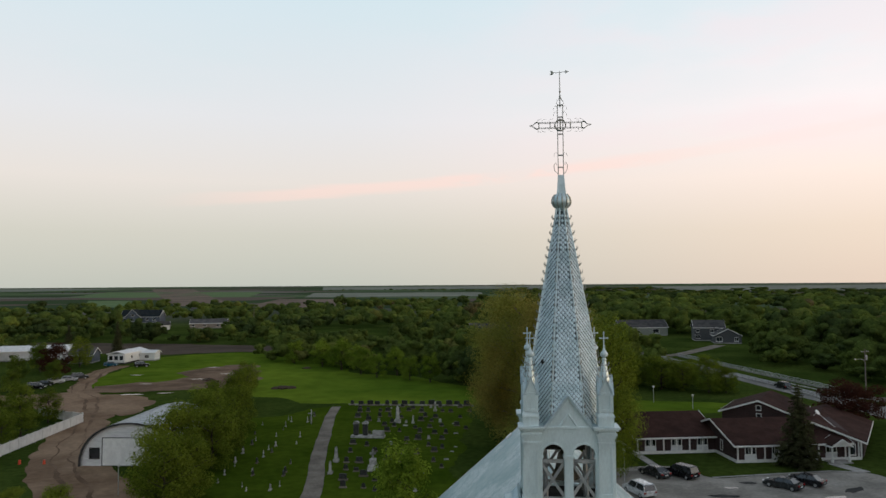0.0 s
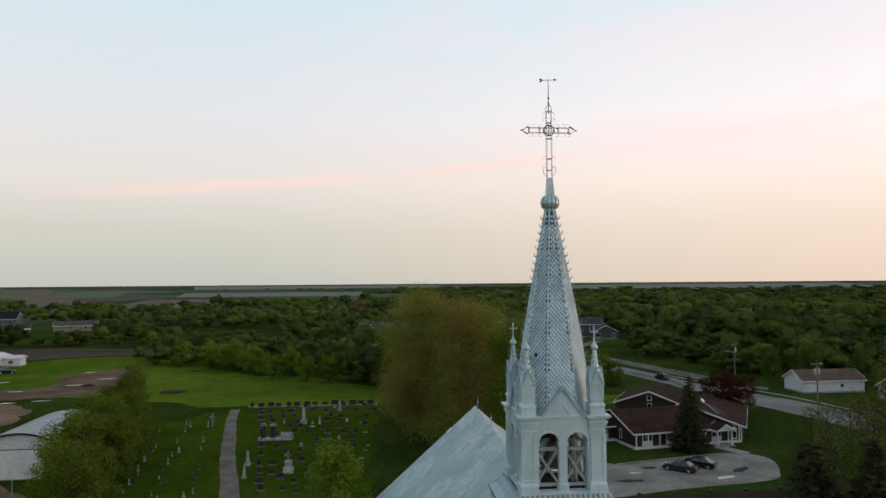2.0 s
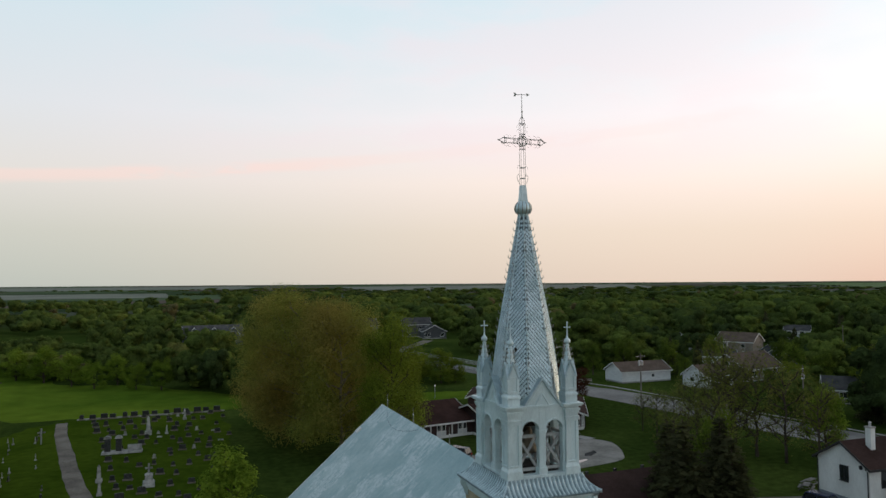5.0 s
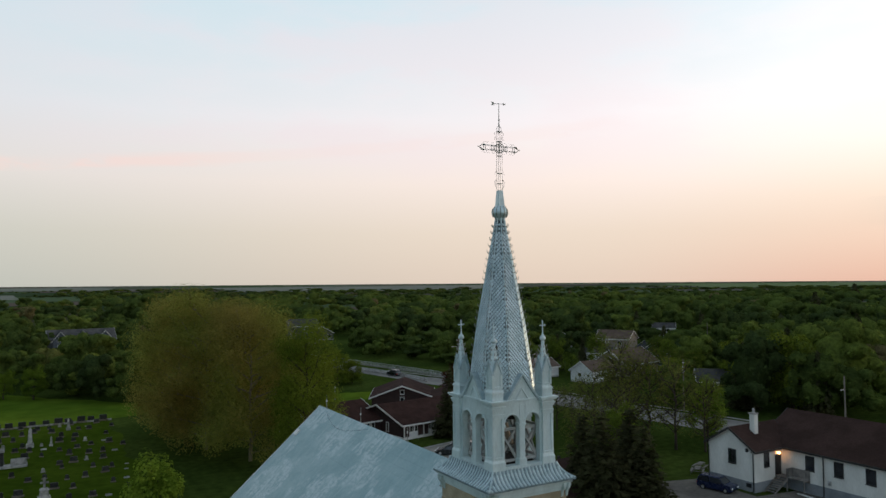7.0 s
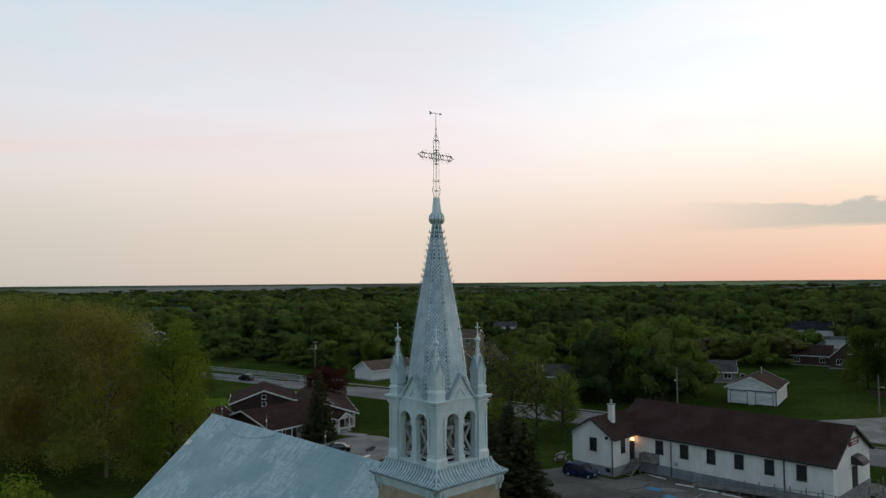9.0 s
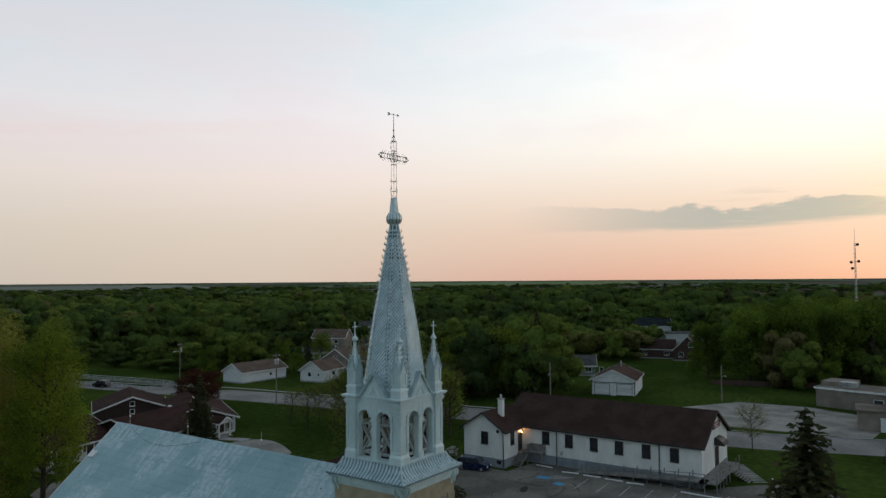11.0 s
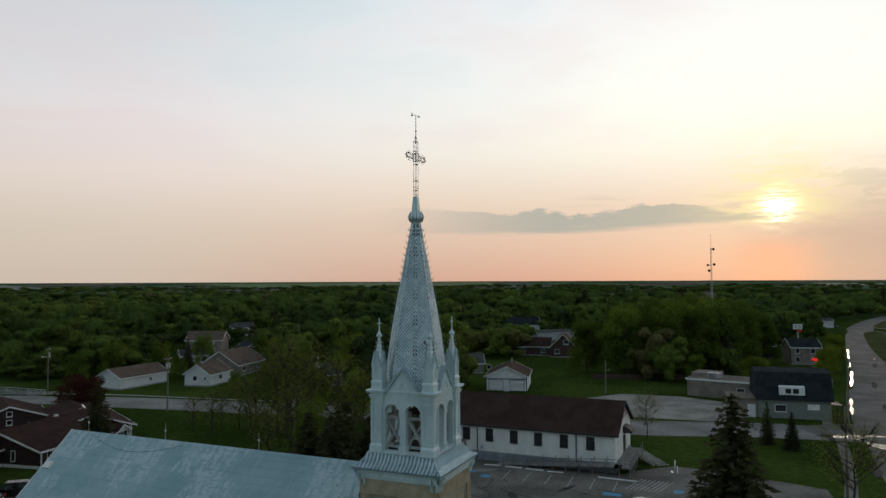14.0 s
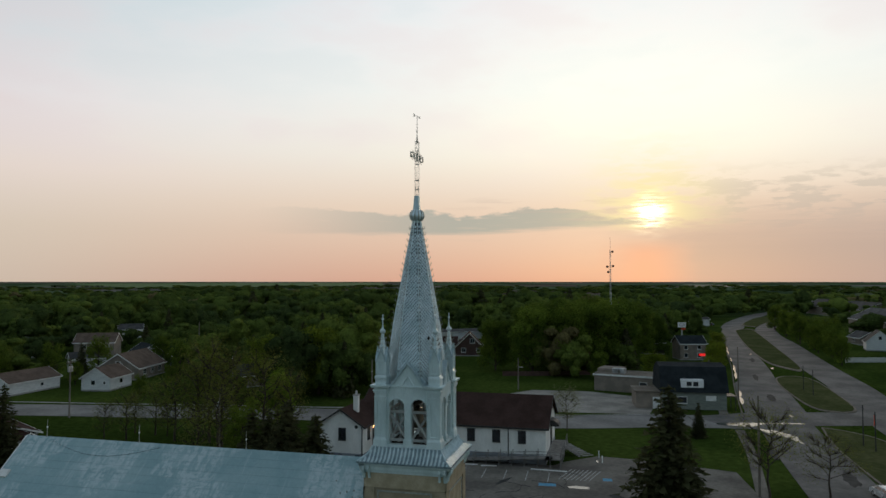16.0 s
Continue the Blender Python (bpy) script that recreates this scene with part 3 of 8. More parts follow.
for e in (-1.4, 0.9):
    rut = [(x + e, y + e * 0.5) for x, y in TRACK[:-6]]
    sheet("wheel_rut", ragged(track_outline(rut, lambda f: 0.5 + 0.3 * math.sin(17 * f)), 1.0, 1.2, seed=e), 0.066, SOIL, "dark wheel rut in the dirt track", "wheel rut")
ribbon("dirt_lane", curve_points([(-106, 132), (-116, 126), (-130, 124), (-155, 124)], 6), 9, 0.06, DIRT, "dirt lane past parked cars", "dirt lane")
sheet("graveyard_lawn", ragged([(-52, 40), (-9.5, 40), (-9.5, 121), (-38, 120), (-47, 108), (-58, 96), (-57, 70)], 1.8), 0.015, LAWN, "dark mown graveyard lawn", "lawn")

sheet("graveyard_path", ragged(track_outline(curve_points([(-24.2, 41), (-26.6, 53), (-28.6, 63), (-31.6, 77), (-34.6, 93), (-37.0, 106), (-38.4, 117.6)], 6), lambda f: 2.6 - 0.7 * f), 0.2, 0.7), 0.03, GRAVEL, "grey gravel lane through the graveyard", "path")
sheet("inn_lawn", ragged([(22, 128), (48, 126), (46, 116), (34, 112), (20, 110)], 1.5), 0.02, MEADOW, "bright lawn behind the inn", "lawn")
FIELDS = []


def far_field(label, corners, mat, lift=0.4):
    """A large plot on the far land, cut into strips so that it follows the rise."""
    FIELDS.append(list(corners))
    p = [Vector((*c, 0)) for c in corners]
    s, n, m = Shape(), 16, 4
    v = []
    for i in range(n + 1):
        for j in range(m + 1):
            q = p[0].lerp(p[3], i / n).lerp(p[1].lerp(p[2], i / n), j / m)
            v.append((q.x, q.y, land(q.length) + lift))
    s.add(v, [(i * (m + 1) + j, i * (m + 1) + j + 1, (i + 1) * (m + 1) + j + 1, (i + 1) * (m + 1) + j) for i in range(n) for j in range(m)])
    lone("field", s, mat, label, "field", "far fields", "structure")


STUBBLE = material("brown_stubble", (0.105, 0.076, 0.056), (0.16, 0.118, 0.088), rough=0.95, scale=0.012, fine=0.15)
CROP = material("young_green_crop", (0.075, 0.13, 0.045), (0.095, 0.155, 0.055), rough=0.95, scale=0.01, fine=0.1)
# pale grey-green: distance haze put into the fields' base colour
HAZE_FIELD = material("haze_pale_field", (0.13, 0.145, 0.115), (0.19, 0.20, 0.155), rough=0.95, scale=0.006, fine=0.1)
far_field("brown stubble field between dark hedges", [(-420, 850), (-335, 850), (-1420, 3150), (-1640, 3180)], STUBBLE)
far_field("young green crop beyond the village", [(-520, 810), (-450, 800), (-650, 1180), (-750, 1200)], CROP)
far_field("brown field beyond the woods", [(-295, 725), (-190, 760), (-300, 1250), (-420, 1280)], STUBBLE)
far_field("wide field towards the horizon in a haze-pale colour", [(-420, 1450), (-40, 1500), (-60, 2050), (-560, 2050)], HAZE_FIELD)
far_field("wide green crop towards the horizon", [(-980, 1500), (-560, 1500), (-800, 2300), (-1350, 2300)], CROP)
far_field("field along the horizon in a haze-pale colour", [(-2300, 2400), (-1800, 2600), (-1900, 3500), (-2900, 3300)], HAZE_FIELD)
far_field("field along the horizon in a haze-pale colour", [(-700, 2700), (300, 2900), (300, 4000), (-1000, 3900)], HAZE_FIELD)
far_field("field along the horizon in a haze-pale colour", [(500, 2000), (1500, 1900), (2200, 3200), (700, 3400)], HAZE_FIELD)
far_field("green crop along the horizon", [(1900, 1500), (2600, 900), (4000, 1400), (2800, 2600)], CROP)
far_field("field along the horizon in a haze-pale colour", [(2500, -250), (2650, -420), (3300, -520), (3300, -260)], HAZE_FIELD)
# roads
ribbon("road", curve_points([(44, 260), (50, 230), (57.5, 194), (63.2, 166), (68.2, 140), (74.2, 116), (78.2, 97), (82, 72), (86.4, 48), (89.6, 22), (91, 0), (96.5, -18), (100, -40)], 8), [7.5] * 33 + [9.5] * 8 + [12] * 60, 0.05, ROAD_PALE, "old grey two-lane road beside the hall", "road")
ribbon("main_road", curve_points([(10, -38.0), (50, -38.4), (80, -39.4), (104, -40.8), (125, -42.4), (147, -44.6), (190, -49.3), (235, -53.2), (300, -59.6), (360, -67), (440, -82), (539, -110), (615, -142), (700, -185)], 8), [9.5] * 24 + [11.5] * 18 + [9.5] * 16 + [9] * 16 + [12] * 60, 0.06, ASPHALT, "wide grey main road with patched asphalt", "road")
ribbon("far_carriageway", curve_points([(20, -60), (60, -59.5), (95, -60), (125, -62.5), (150, -65.6), (189, -68.2), (240, -72.6), (277, -76), (330, -80), (385, -88.5), (453, -107), (530, -122)], 8), 10, 0.055, ASPHALT, "grey far carriageway of the main road", "road")
ribbon("crossing_road", [(97.5, -28), (103, -38), (106.5, -50), (110, -62), (118, -80), (124, -110)], [12, 13, 13, 13, 11, 10], 0.065, ASPHALT, "grey road crossing at the junction", "road")


def island(name, outline, label):
    ob = thing(name, label, "traffic island", kind="structure")
    smooth_line = curve_points(outline + outline[:1], 6)[:-1]
    cx, cy = np.mean(np.array(smooth_line), axis=0)
    inner = [(cx + (x - cx) * 0.96, cy + (y - cy) * 0.93) for x, y in smooth_line]
    part("kerb", Shape().prism(smooth_line, "z", -0.05, 0.17), GRAVEL, ob)
    part("grass_top", Shape().prism(inner, "z", 0.0, 0.22), DRY_GRASS, ob)


island("traffic_island_1", [(113, -54.2), (117.8, -49.6), (141, -49.2), (160, -50.6), (168, -53.5), (168.5, -58.8), (156.7, -60.4), (120, -58)], "grass traffic island with a concrete kerb")
island("traffic_island_2", [(184, -59.5), (204, -56.2), (262, -59.2), (330, -65.6), (362, -70), (369, -78.5), (320, -75), (277, -71.2), (190, -63.2)], "long grass traffic island between carriageways")
island("traffic_island_3", [(390, -83.5), (407, -79), (455, -90), (500, -103), (522, -117), (490, -113), (453, -103.5)], "far grass traffic island between carriageways")
island("traffic_island_4", [(97, -46), (82.5, -44.2), (68.5, -43.8), (52, -44.6), (40, -50), (60, -54.4), (86, -53.4), (94, -50)], "near grass verge between the carriageways")

# parking lots
sheet("hall_parking_lot", [(34, -27), (52, -28), (62, -27), (65.7, -14.9), (66.4, -8.4), (62, -4), (59.5, -2.5), (59.6, 22), (53.2, 23), (53.6, 32), (47, 34), (38, 27), (20, 19), (10, 15), (10, -26)], 0.04, LOT, "cracked grey asphalt parking lot by the hall", "parking lot")
sheet("inn_parking_lot", curve_points([(11, 47), (11, 67), (22, 70.5), (25, 64.8), (33, 66.9), (42, 69.0), (46.4, 68.8), (48.2, 65), (45.6, 58.2), (41.8, 54.6), (28, 52), (11, 47)], 4), 0.04, LOT_PALE, "grey asphalt parking lot of the inn", "parking lot")
sheet("gas_station_lot", [(99.5, 25), (101.5, -6), (102.5, -17), (122, -19.5), (129, -4), (128, 9), (113, 19)], 0.045, LOT_PALE, "pale gravel and asphalt yard", "parking lot")
ribbon("strip_pavement", curve_points([(105, -31.0), (125, -32.6), (185, -38.9), (240, -44.6), (300, -51.5)], 6), 1.7, 0.10, LOT, "concrete pavement beside the road", "pavement")
ribbon("strip_pavement", curve_points([(91.4, -31.7), (74, -30.8), (58, -29.2), (43, -27.5)], 6), 1.5, 0.10, LOT, "concrete pavement along the verge", "pavement")
ribbon("kerb", curve_points([(104, -34.2), (125, -36.3), (147, -38.6), (190, -43.8), (235, -48.2), (293, -54.4)], 6), 0.3, 0.15, GRAVEL, "low kerb along the main road", "kerb")
ribbon("kerb", [(103.6, -24), (102.4, -17), (97.6, -2), (96.2, 22)], 0.4, 0.12, CONCRETE, "concrete kerb along the road", "kerb")
ribbon("kerb", curve_points([(70.0, 160), (75.2, 139), (82.2, 119.6), (86.0, 97.2), (90.0, 72), (93.4, 50), (95.6, 36), (96.2, 23)], 6), 0.9, 0.12, CONCRETE, "pale concrete kerb along the road", "kerb")
ribbon("kerb", [(25, 64.6), (33, 66.7), (42, 68.9), (46.2, 68.7)], 0.4, 0.14, CONCRETE, "concrete kerb along the inn's lawn", "kerb")
ribbon("kerb", [(13.4, 67.3), (20, 69), (22.4, 70.4)], 0.4, 0.14, CONCRETE, "concrete kerb along the inn's lawn", "kerb")
ribbon("footpath", [(44.4, 73.6), (46.6, 68.6)], 2.0, 0.06, CONCRETE, "concrete path to the inn's porch", "path")
ribbon("footpath", [(17.2, 79.0), (18.4, 73), (19.6, 65)], 1.3, 0.06, CONCRETE, "concrete path beside the inn", "path")
ribbon("driveway", [(49, 222), (62, 232), (78, 256), (88, 272)], 5, 0.05, GRAVEL, "pale gravel driveway", "driveway")
ribbon("driveway", [(75, 136), (80, 133), (85, 130)], 5, 0.05, GRAVEL, "pale gravel driveway to the garage", "driveway")
# standing water along the kerbs and across the junction
sheet("standing_water", ragged([(95.4, -28.6), (97.0, -28.2), (98.6, -35.5), (100.2, -44), (99.6, -44), (97.6, -36.7), (94.6, -34.1)], 0.4, 0.5), 0.085, PUDDLE, "long shallow puddle across the road mouth", "puddle")
sheet("standing_water", ragged([(93.4, -35), (91.8, -37.8), (87.3, -39.9), (81.8, -40.1), (86.3, -38.7), (89.6, -35.9)], 0.95, 0.5), 0.085, PUDDLE, "shallow puddle on the worn road", "puddle")
for a, b, w in (((264, -51.8), (229, -48.2), 0.8), ((193, -44.9), (160, -40.9), 0.9), ((140, -38.6), (119, -36.4), 1.1), ((215, -47.0), (204, -45.8), 0.5)):
    line = [(a[0] + (b[0] - a[0]) * i / 12, a[1] + (b[1] - a[1]) * i / 12) for i in range(13)]
    sheet("kerb_water", ragged(track_outline(line, lambda f: w * (0.15 + math.sin(3.1 * f) * (0.6 + 0.4 * math.sin(9 * f)))), 0.25, 0.6), 0.085, PUDDLE, "narrow puddle along the kerb", "puddle")

# ---- the church ----
RIDGE, PITCH, HALF, NAVE0, NAVE1 = 14.6, 0.885, 9.2, 1.5, 30.0
church = thing("church", "white steepled church with pale metal roof and buff brick tower", "church", Matrix.Translation((0, 0, 0.7845)) @ Matrix.Scale(0.97, 4))
ROTS = [Matrix.Rotation(radians(90 * k), 4, "Z") for k in range(4)]


def arch_outline(x0, x1, spring, top, steps=12):
    r = (x1 - x0) / 2
    c = (x0 + x1) / 2
    return [(x0, top), (x0, spring)] + [(c - r * math.cos(math.pi * i / steps), spring + r * math.sin(math.pi * i / steps)) for i in range(1, steps)] + [(x1, spring), (x1, top)]


def build_nave():
    eave = RIDGE - HALF * PITCH
    wall = Shape()
    wall.prism([(-HALF + 0.5, -1), (HALF - 0.5, -1), (HALF - 0.5, eave + 0.25), (0, RIDGE - 0.25), (-HALF + 0.5, eave + 0.25)], "y", NAVE0, NAVE1 - 0.35)
    part("nave_wall", wall, YELLOW_BRICK, church, "buff brick nave wall")
    for s, name in ((-1, "roof_slope"), (1, "roof_slope")):
        o = [(0, RIDGE), (s * HALF, eave), (s * HALF, eave - 0.14), (0, RIDGE - 0.14)]
        slope = part(name, Shape().prism(o, "y", NAVE0 + 0.6, NAVE1), ROOF_METAL, church, "pale blue-grey sheet metal roof slope")
        # standing seams, course laps and repaired sheets
        ny, nz = PITCH / math.hypot(1, PITCH), 1 / math.hypot(1, PITCH)
        length = math.hypot(HALF, HALF * PITCH)
        tilt = Matrix(((s / math.hypot(1, PITCH), 0, s * ny, 0), (0, 1, 0, 0), (-ny, 0, nz, 0), (0, 0, 0, 1)))
        base = Matrix.Translation((0, 0, RIDGE)) @ tilt
        lap = Shape().box(0, 0.03, NAVE0 + 0.65, NAVE1 - 0.03, 0.0, 0.008).mesh("sheet_lap", ROOF_METAL)
        for k in range(1, int(length / 0.62)):
            part("sheet_lap", lap, None, slope, m=base @ Matrix.Translation((k * 0.62, 0, 0)))
        rng = random.Random(11 + s)
        rib = Shape().box(0, 0.16, NAVE1 - 0.1, NAVE1 + 0.06, -0.16, 0.05).box(0.0, length, NAVE1 - 0.02, NAVE1 + 0.05, -0.16, 0.03)
        part("rake_board", rib, TRIM, slope, m=base)
        stud = Shape().frustum(0, 0, 0, 0.09, 0.05, 0.03, 0.03, 0.02).mesh("snow_guard", IRON)
        for k in range(26):
            part("snow_guard", stud, None, slope, m=base @ pose(rng.uniform(0.8, 5.8), NAVE0 + rng.uniform(1.4, 3.8), 0, 0, 0, rng.uniform(-20, 20)))
        part("roof_hatch", Shape().box(0, 0.6, -0.35, 0.35, 0.0, 0.12), TRIM, slope, "small white roof hatch", m=base @ pose(2.9, NAVE1 - 0.5, 0))
    part("ridge_cap", Shape().prism([(-0.22, RIDGE - 0.17), (0, RIDGE + 0.04), (0.22, RIDGE - 0.17), (0, RIDGE - 0.02)], "y", NAVE0 + 1.0, NAVE1 + 0.05), ROOF_METAL, church)
    for y in (28.2, 20.4, 12.0):
        rod = part("lightning_rod", Shape().tube([(0, y, RIDGE - 0.02), (0, y, RIDGE + 1.25)], [0.03, 0.012]).lathe([(0.05, RIDGE), (0.05, RIDGE + 0.12)], 8, 0, y), IRON, church, "thin metal lightning rod")
        part("glass_ball", Shape().lathe([(0.005, RIDGE + 0.62), (0.05, RIDGE + 0.65), (0.06, RIDGE + 0.70), (0.05, RIDGE + 0.75), (0.005, RIDGE + 0.78)], 10, 0, y), WHITE_PLASTIC, rod)
    sag = [(-0.25 - 1.2 * math.sin(math.pi * i / 12) * 0.6, 27.5 - 9.0 * i / 12, 0) for i in range(13)]
    part("roof_cable", Shape().tube([(x, y, RIDGE + x * PITCH + 0.03) for x, y, _ in sag], 0.009, 5), DARK_TRIM, church, "dark cable sagging over the roof")


def build_tower():
    W = 2.5
    part("tower_wall", Shape().box(-W, W, -W, W, -1, 14.45), MORTAR, church, "buff brick tower wall")
    for k, R in enumerate(ROTS):
        # raised brick piers and frieze, leaving a recessed panel
        s = Shape()
        s.box(-W, W, -W - 0.10, -W + 0.01, 13.55, 14.42)
        part("brick_frieze", s, YELLOW_BRICK, church, m=R)
        for sx in (-1, 1):
            part("corner_pier", Shape().box(sx * W + sx * 0.10, sx * (W - 0.62), -W - 0.10, -W + 0.01, -1, 13.54), YELLOW_BRICK, church, m=R)
        part("brick_panel", Shape().box(-W + 0.64, W - 0.64, -W - 0.03, -W + 0.01, 9.0, 13.50), YELLOW_BRICK, church, m=R)
        frame = Shape().box(-1.7, 1.7, -W - 0.07, -W, 13.30, 13.40).box(-1.72, -1.62, -W - 0.07, -W, 9.5, 13.40).box(1.62, 1.72, -W - 0.07, -W, 9.5, 13.40)
        part("panel_moulding", frame, IRON, church, m=R)
        arch = arch_outline(-0.62, 0.62, 11.1, 11.1)[1:-1]
        part("window_surround", Shape().prism([(-0.62, 9.0)] + arch + [(0.62, 9.0)], "y", -W - 0.06, -W), DARK_INSIDE, church, m=R)
        # cornice under the skirt
        c = Shape().box(-W - 0.14, W + 0.14, -W - 0.14, -W + 0.02, 14.43, 14.60).box(-W - 0.24, W + 0.24, -W - 0.24, -W + 0.02, 14.62, 14.86).box(-W - 0.34, W + 0.34, -W - 0.34, -W + 0.02, 14.88, 15.02)
        part("tower_cornice", c, WHITE_METAL, church, m=R, bevel=0.02)
        for x in (-2.52, -2.2, 2.2, 2.52):
            br = Shape().prism([(-W - 0.02, 14.05), (-W - 0.16, 14.10), (-W - 0.22, 14.40), (-W - 0.40, 14.62), (-W - 0.40, 14.86), (-W - 0.02, 14.86)], "x", x - 0.07, x + 0.07)
            part("bracket", br, WHITE_METAL, church, m=R, bevel=0.015)
    # flared metal skirt
    profile = [(2.93, 15.10), (2.80, 15.16), (2.60, 15.29), (2.42, 15.46), (2.28, 15.66), (2.18, 15.90)]
    part("skirt_deck", Shape().box(-2.55, 2.55, -2.55, 2.55, 14.95, 15.30), DARK_INSIDE, church)
    for R in ROTS:
        s = Shape()
        k = len(profile)
        top = [(x * e, -x, z) for e in (-1, 1) for x, z in profile]
        low = [(x * e, -x + 0.02, z - 0.06) for e in (-1, 1) for x, z in profile]
        s.add(top + low, [(i, k + i, k + i + 1, i + 1) for i in range(k - 1)] + [(2 * k + i, 2 * k + i + 1, 3 * k + i + 1, 3 * k + i) for i in range(k - 1)] + [(0, 2 * k, 3 * k, k)])
        # the sheet under the ribs carries their groove shade in its colour
        skirt = part("skirt_roof", s, SKIRT_SHADE_METAL, church, "flared ribbed sheet metal skirt roof", m=R)
        x = -2.70
        while x < 2.75:
            line = [(x, -r, z + 0.015) for r, z in profile if r > abs(x) - 0.02]
            if len(line) > 1:
                part("rib", Shape().tube(line, 0.062, 5), SKIRT_LIT_METAL, skirt)
            x += 0.245
        part("hip_roll", Shape().tube([(-r, -r, z + 0.02) for r, z in profile], 0.06, 6), SKIRT_METAL, skirt)
        # shade line under the eave, painted with the same dark copy
        part("eave_edge", Shape().box(-2.93, 2.93, -2.955, -2.90, 15.02, 15.11), SKIRT_SHADE_METAL, skirt)


def build_belfry():
    part("belfry_floor", Shape().box(-2.0, 2.0, -2.0, 2.0, 15.5, 15.95), DARK_INSIDE, church)
    part("belfry_ceiling", Shape().box(-1.9, 1.9, -1.9, 1.9, 19.25, 19.45), DARK_INSIDE, church)
    for R in ROTS:
        # wall above and beside two arched openings
        for x0 in (-1.2, 0.2):
            part("arch_wall", Shape().prism(arch_outline(x0, x0 + 1.0, 18.30, 19.3), "y", -1.95, -1.60), WHITE_METAL, church, m=R, bevel=0.0)
            edge = arch_outline(x0, x0 + 1.0, 18.30, 18.30)[1:-1]
            outer = [((x - x0 - 0.5) * 1.16 + x0 + 0.5, 18.30 + (z - 18.30) * 1.16) for x, z in edge]
            part("arch_moulding", Shape().prism(edge + outer[::-1], "y", -1.99, -1.94), WHITE_METAL, church, m=R)
        for a, b in ((-1.36, -1.2), (-0.2, 0.2), (1.2, 1.36)):
            part("jamb", Shape().box(a, b, -1.95, -1.60, 15.9, 19.3), WHITE_METAL, church, m=R, bevel=0.02)
            part("impost", Shape().box(a - 0.05, b + 0.05, -2.01, -1.58, 18.16, 18.30), WHITE_METAL, church, m=R, bevel=0.02)
        part("colonnette_base", Shape().box(-0.26, 0.26, -2.02, -1.58, 15.9, 16.35), WHITE_METAL, church, m=R, bevel=0.03)
        part("sill", Shape().box(-1.36, 1.36, -2.06, -1.55, 15.85, 16.02), WHITE_METAL, church, m=R, bevel=0.02)
        part("frieze_wall", Shape().box(-1.40, 1.40, -1.97, -1.60, 19.301, 19.62), WHITE_METAL, church, m=R)
        # timber bracing within the openings
        for x0 in (-1.2, 0.2):
            brace = part("cross_brace", Shape().box(x0, x0 + 1.0, -1.58, -1.46, 17.86, 18.02), OLD_WOOD, church, "grey timber cross brace", m=R)
            part("bottom_rail", Shape().box(x0, x0 + 1.0, -1.58, -1.46, 16.15, 16.30), OLD_WOOD, brace)
            for e in (-1, 1):
                bar = Shape().box(-1.0, 1.0, -0.05, 0.05, -0.065, 0.065).moved(pose(x0 + 0.5, -1.52 + 0.06 * e, 17.08, 0, -e * 56, 0))
                part("diagonal_bar", bar, OLD_WOOD, brace)
        # gablet
        g = Shape().prism([(-1.10, 19.50), (1.10, 19.50), (0, 20.90)], "y", -1.93, -0.75)
        gab = part("gablet", g, WHITE_METAL, church, "steep white gablet with a sunk triangle", m=R)
        # copings in a darker metal, its tone standing in for the cornice shadow
        for e in (-1, 1):
            cop = Shape().prism([(e * 1.28, 19.42), (e * 1.10, 19.42), (0, 20.88), (0, 21.02), (e * 0.04, 21.02)], "y", -2.06, -0.70)
            part("coping", cop, SKIRT_METAL, gab, bevel=0.015)
        tri = [(-0.46, 19.52), (0.46, 19.52), (0, 20.20)]
        part("sunk_panel", Shape().prism(tri, "y", -1.945, -1.92), WHITE_METAL, gab)
        for a, b in zip(tri, tri[1:] + tri[:1]):
            part("panel_bead", Shape().tube([(a[0], -1.955, a[1]), (b[0], -1.955, b[1])], 0.05, 5), WHITE_METAL, gab)
    for sx, sy in ((-1, -1), (1, -1), (1, 1), (-1, 1)):
        p = Shape().box(sx * 1.36, sx * 2.03, sy * 1.36, sy * 2.03, 15.75, 19.60)
        pier = part("corner_pilaster", p, WHITE_METAL, church, "white panelled corner pilaster")
        base = Shape().frustum(sx * 1.70, sy * 1.70, 15.60, 16.30, 0.46, 0.46, 0.44, 0.44).frustum(sx * 1.70, sy * 1.70, 16.30, 16.48, 0.44, 0.44, 0.36, 0.36)
        part("plinth", base, WHITE_METAL, pier, bevel=0.02)
        fr = Shape()
        for u in (1.40, 1.99):
            fr.box(sx * (u - 0.07), sx * (u + 0.07), sy * 2.03, sy * 2.10, 16.48, 18.85)
            fr.box(sx * 2.03, sx * 2.10, sy * (u - 0.07), sy * (u + 0.07), 16.48, 18.85)
        fr.box(sx * 1.47, sx * 1.92, sy * 2.03, sy * 2.10, 18.66, 18.80).box(sx * 2.03, sx * 2.10, sy * 1.47, sy * 1.92, 18.66, 18.80)
        fr.box(sx * 1.47, sx * 1.92, sy * 2.03, sy * 2.10, 16.48, 16.60).box(sx * 2.03, sx * 2.10, sy * 1.47, sy * 1.92, 16.48, 16.60)
        part("panel_frame", fr, WHITE_METAL, pier)
        steps = [(h * math.sqrt(2), z) for h, z0, z1 in ((0.40, 18.80, 18.92), (0.375, 18.921, 19.12), (0.43, 19.121, 19.24), (0.47, 19.241, 19.34), (0.40, 19.341, 19.46), (0.54, 19.461, 19.54), (0.60, 19.541, 19.63)) for z in (z0, z1)]
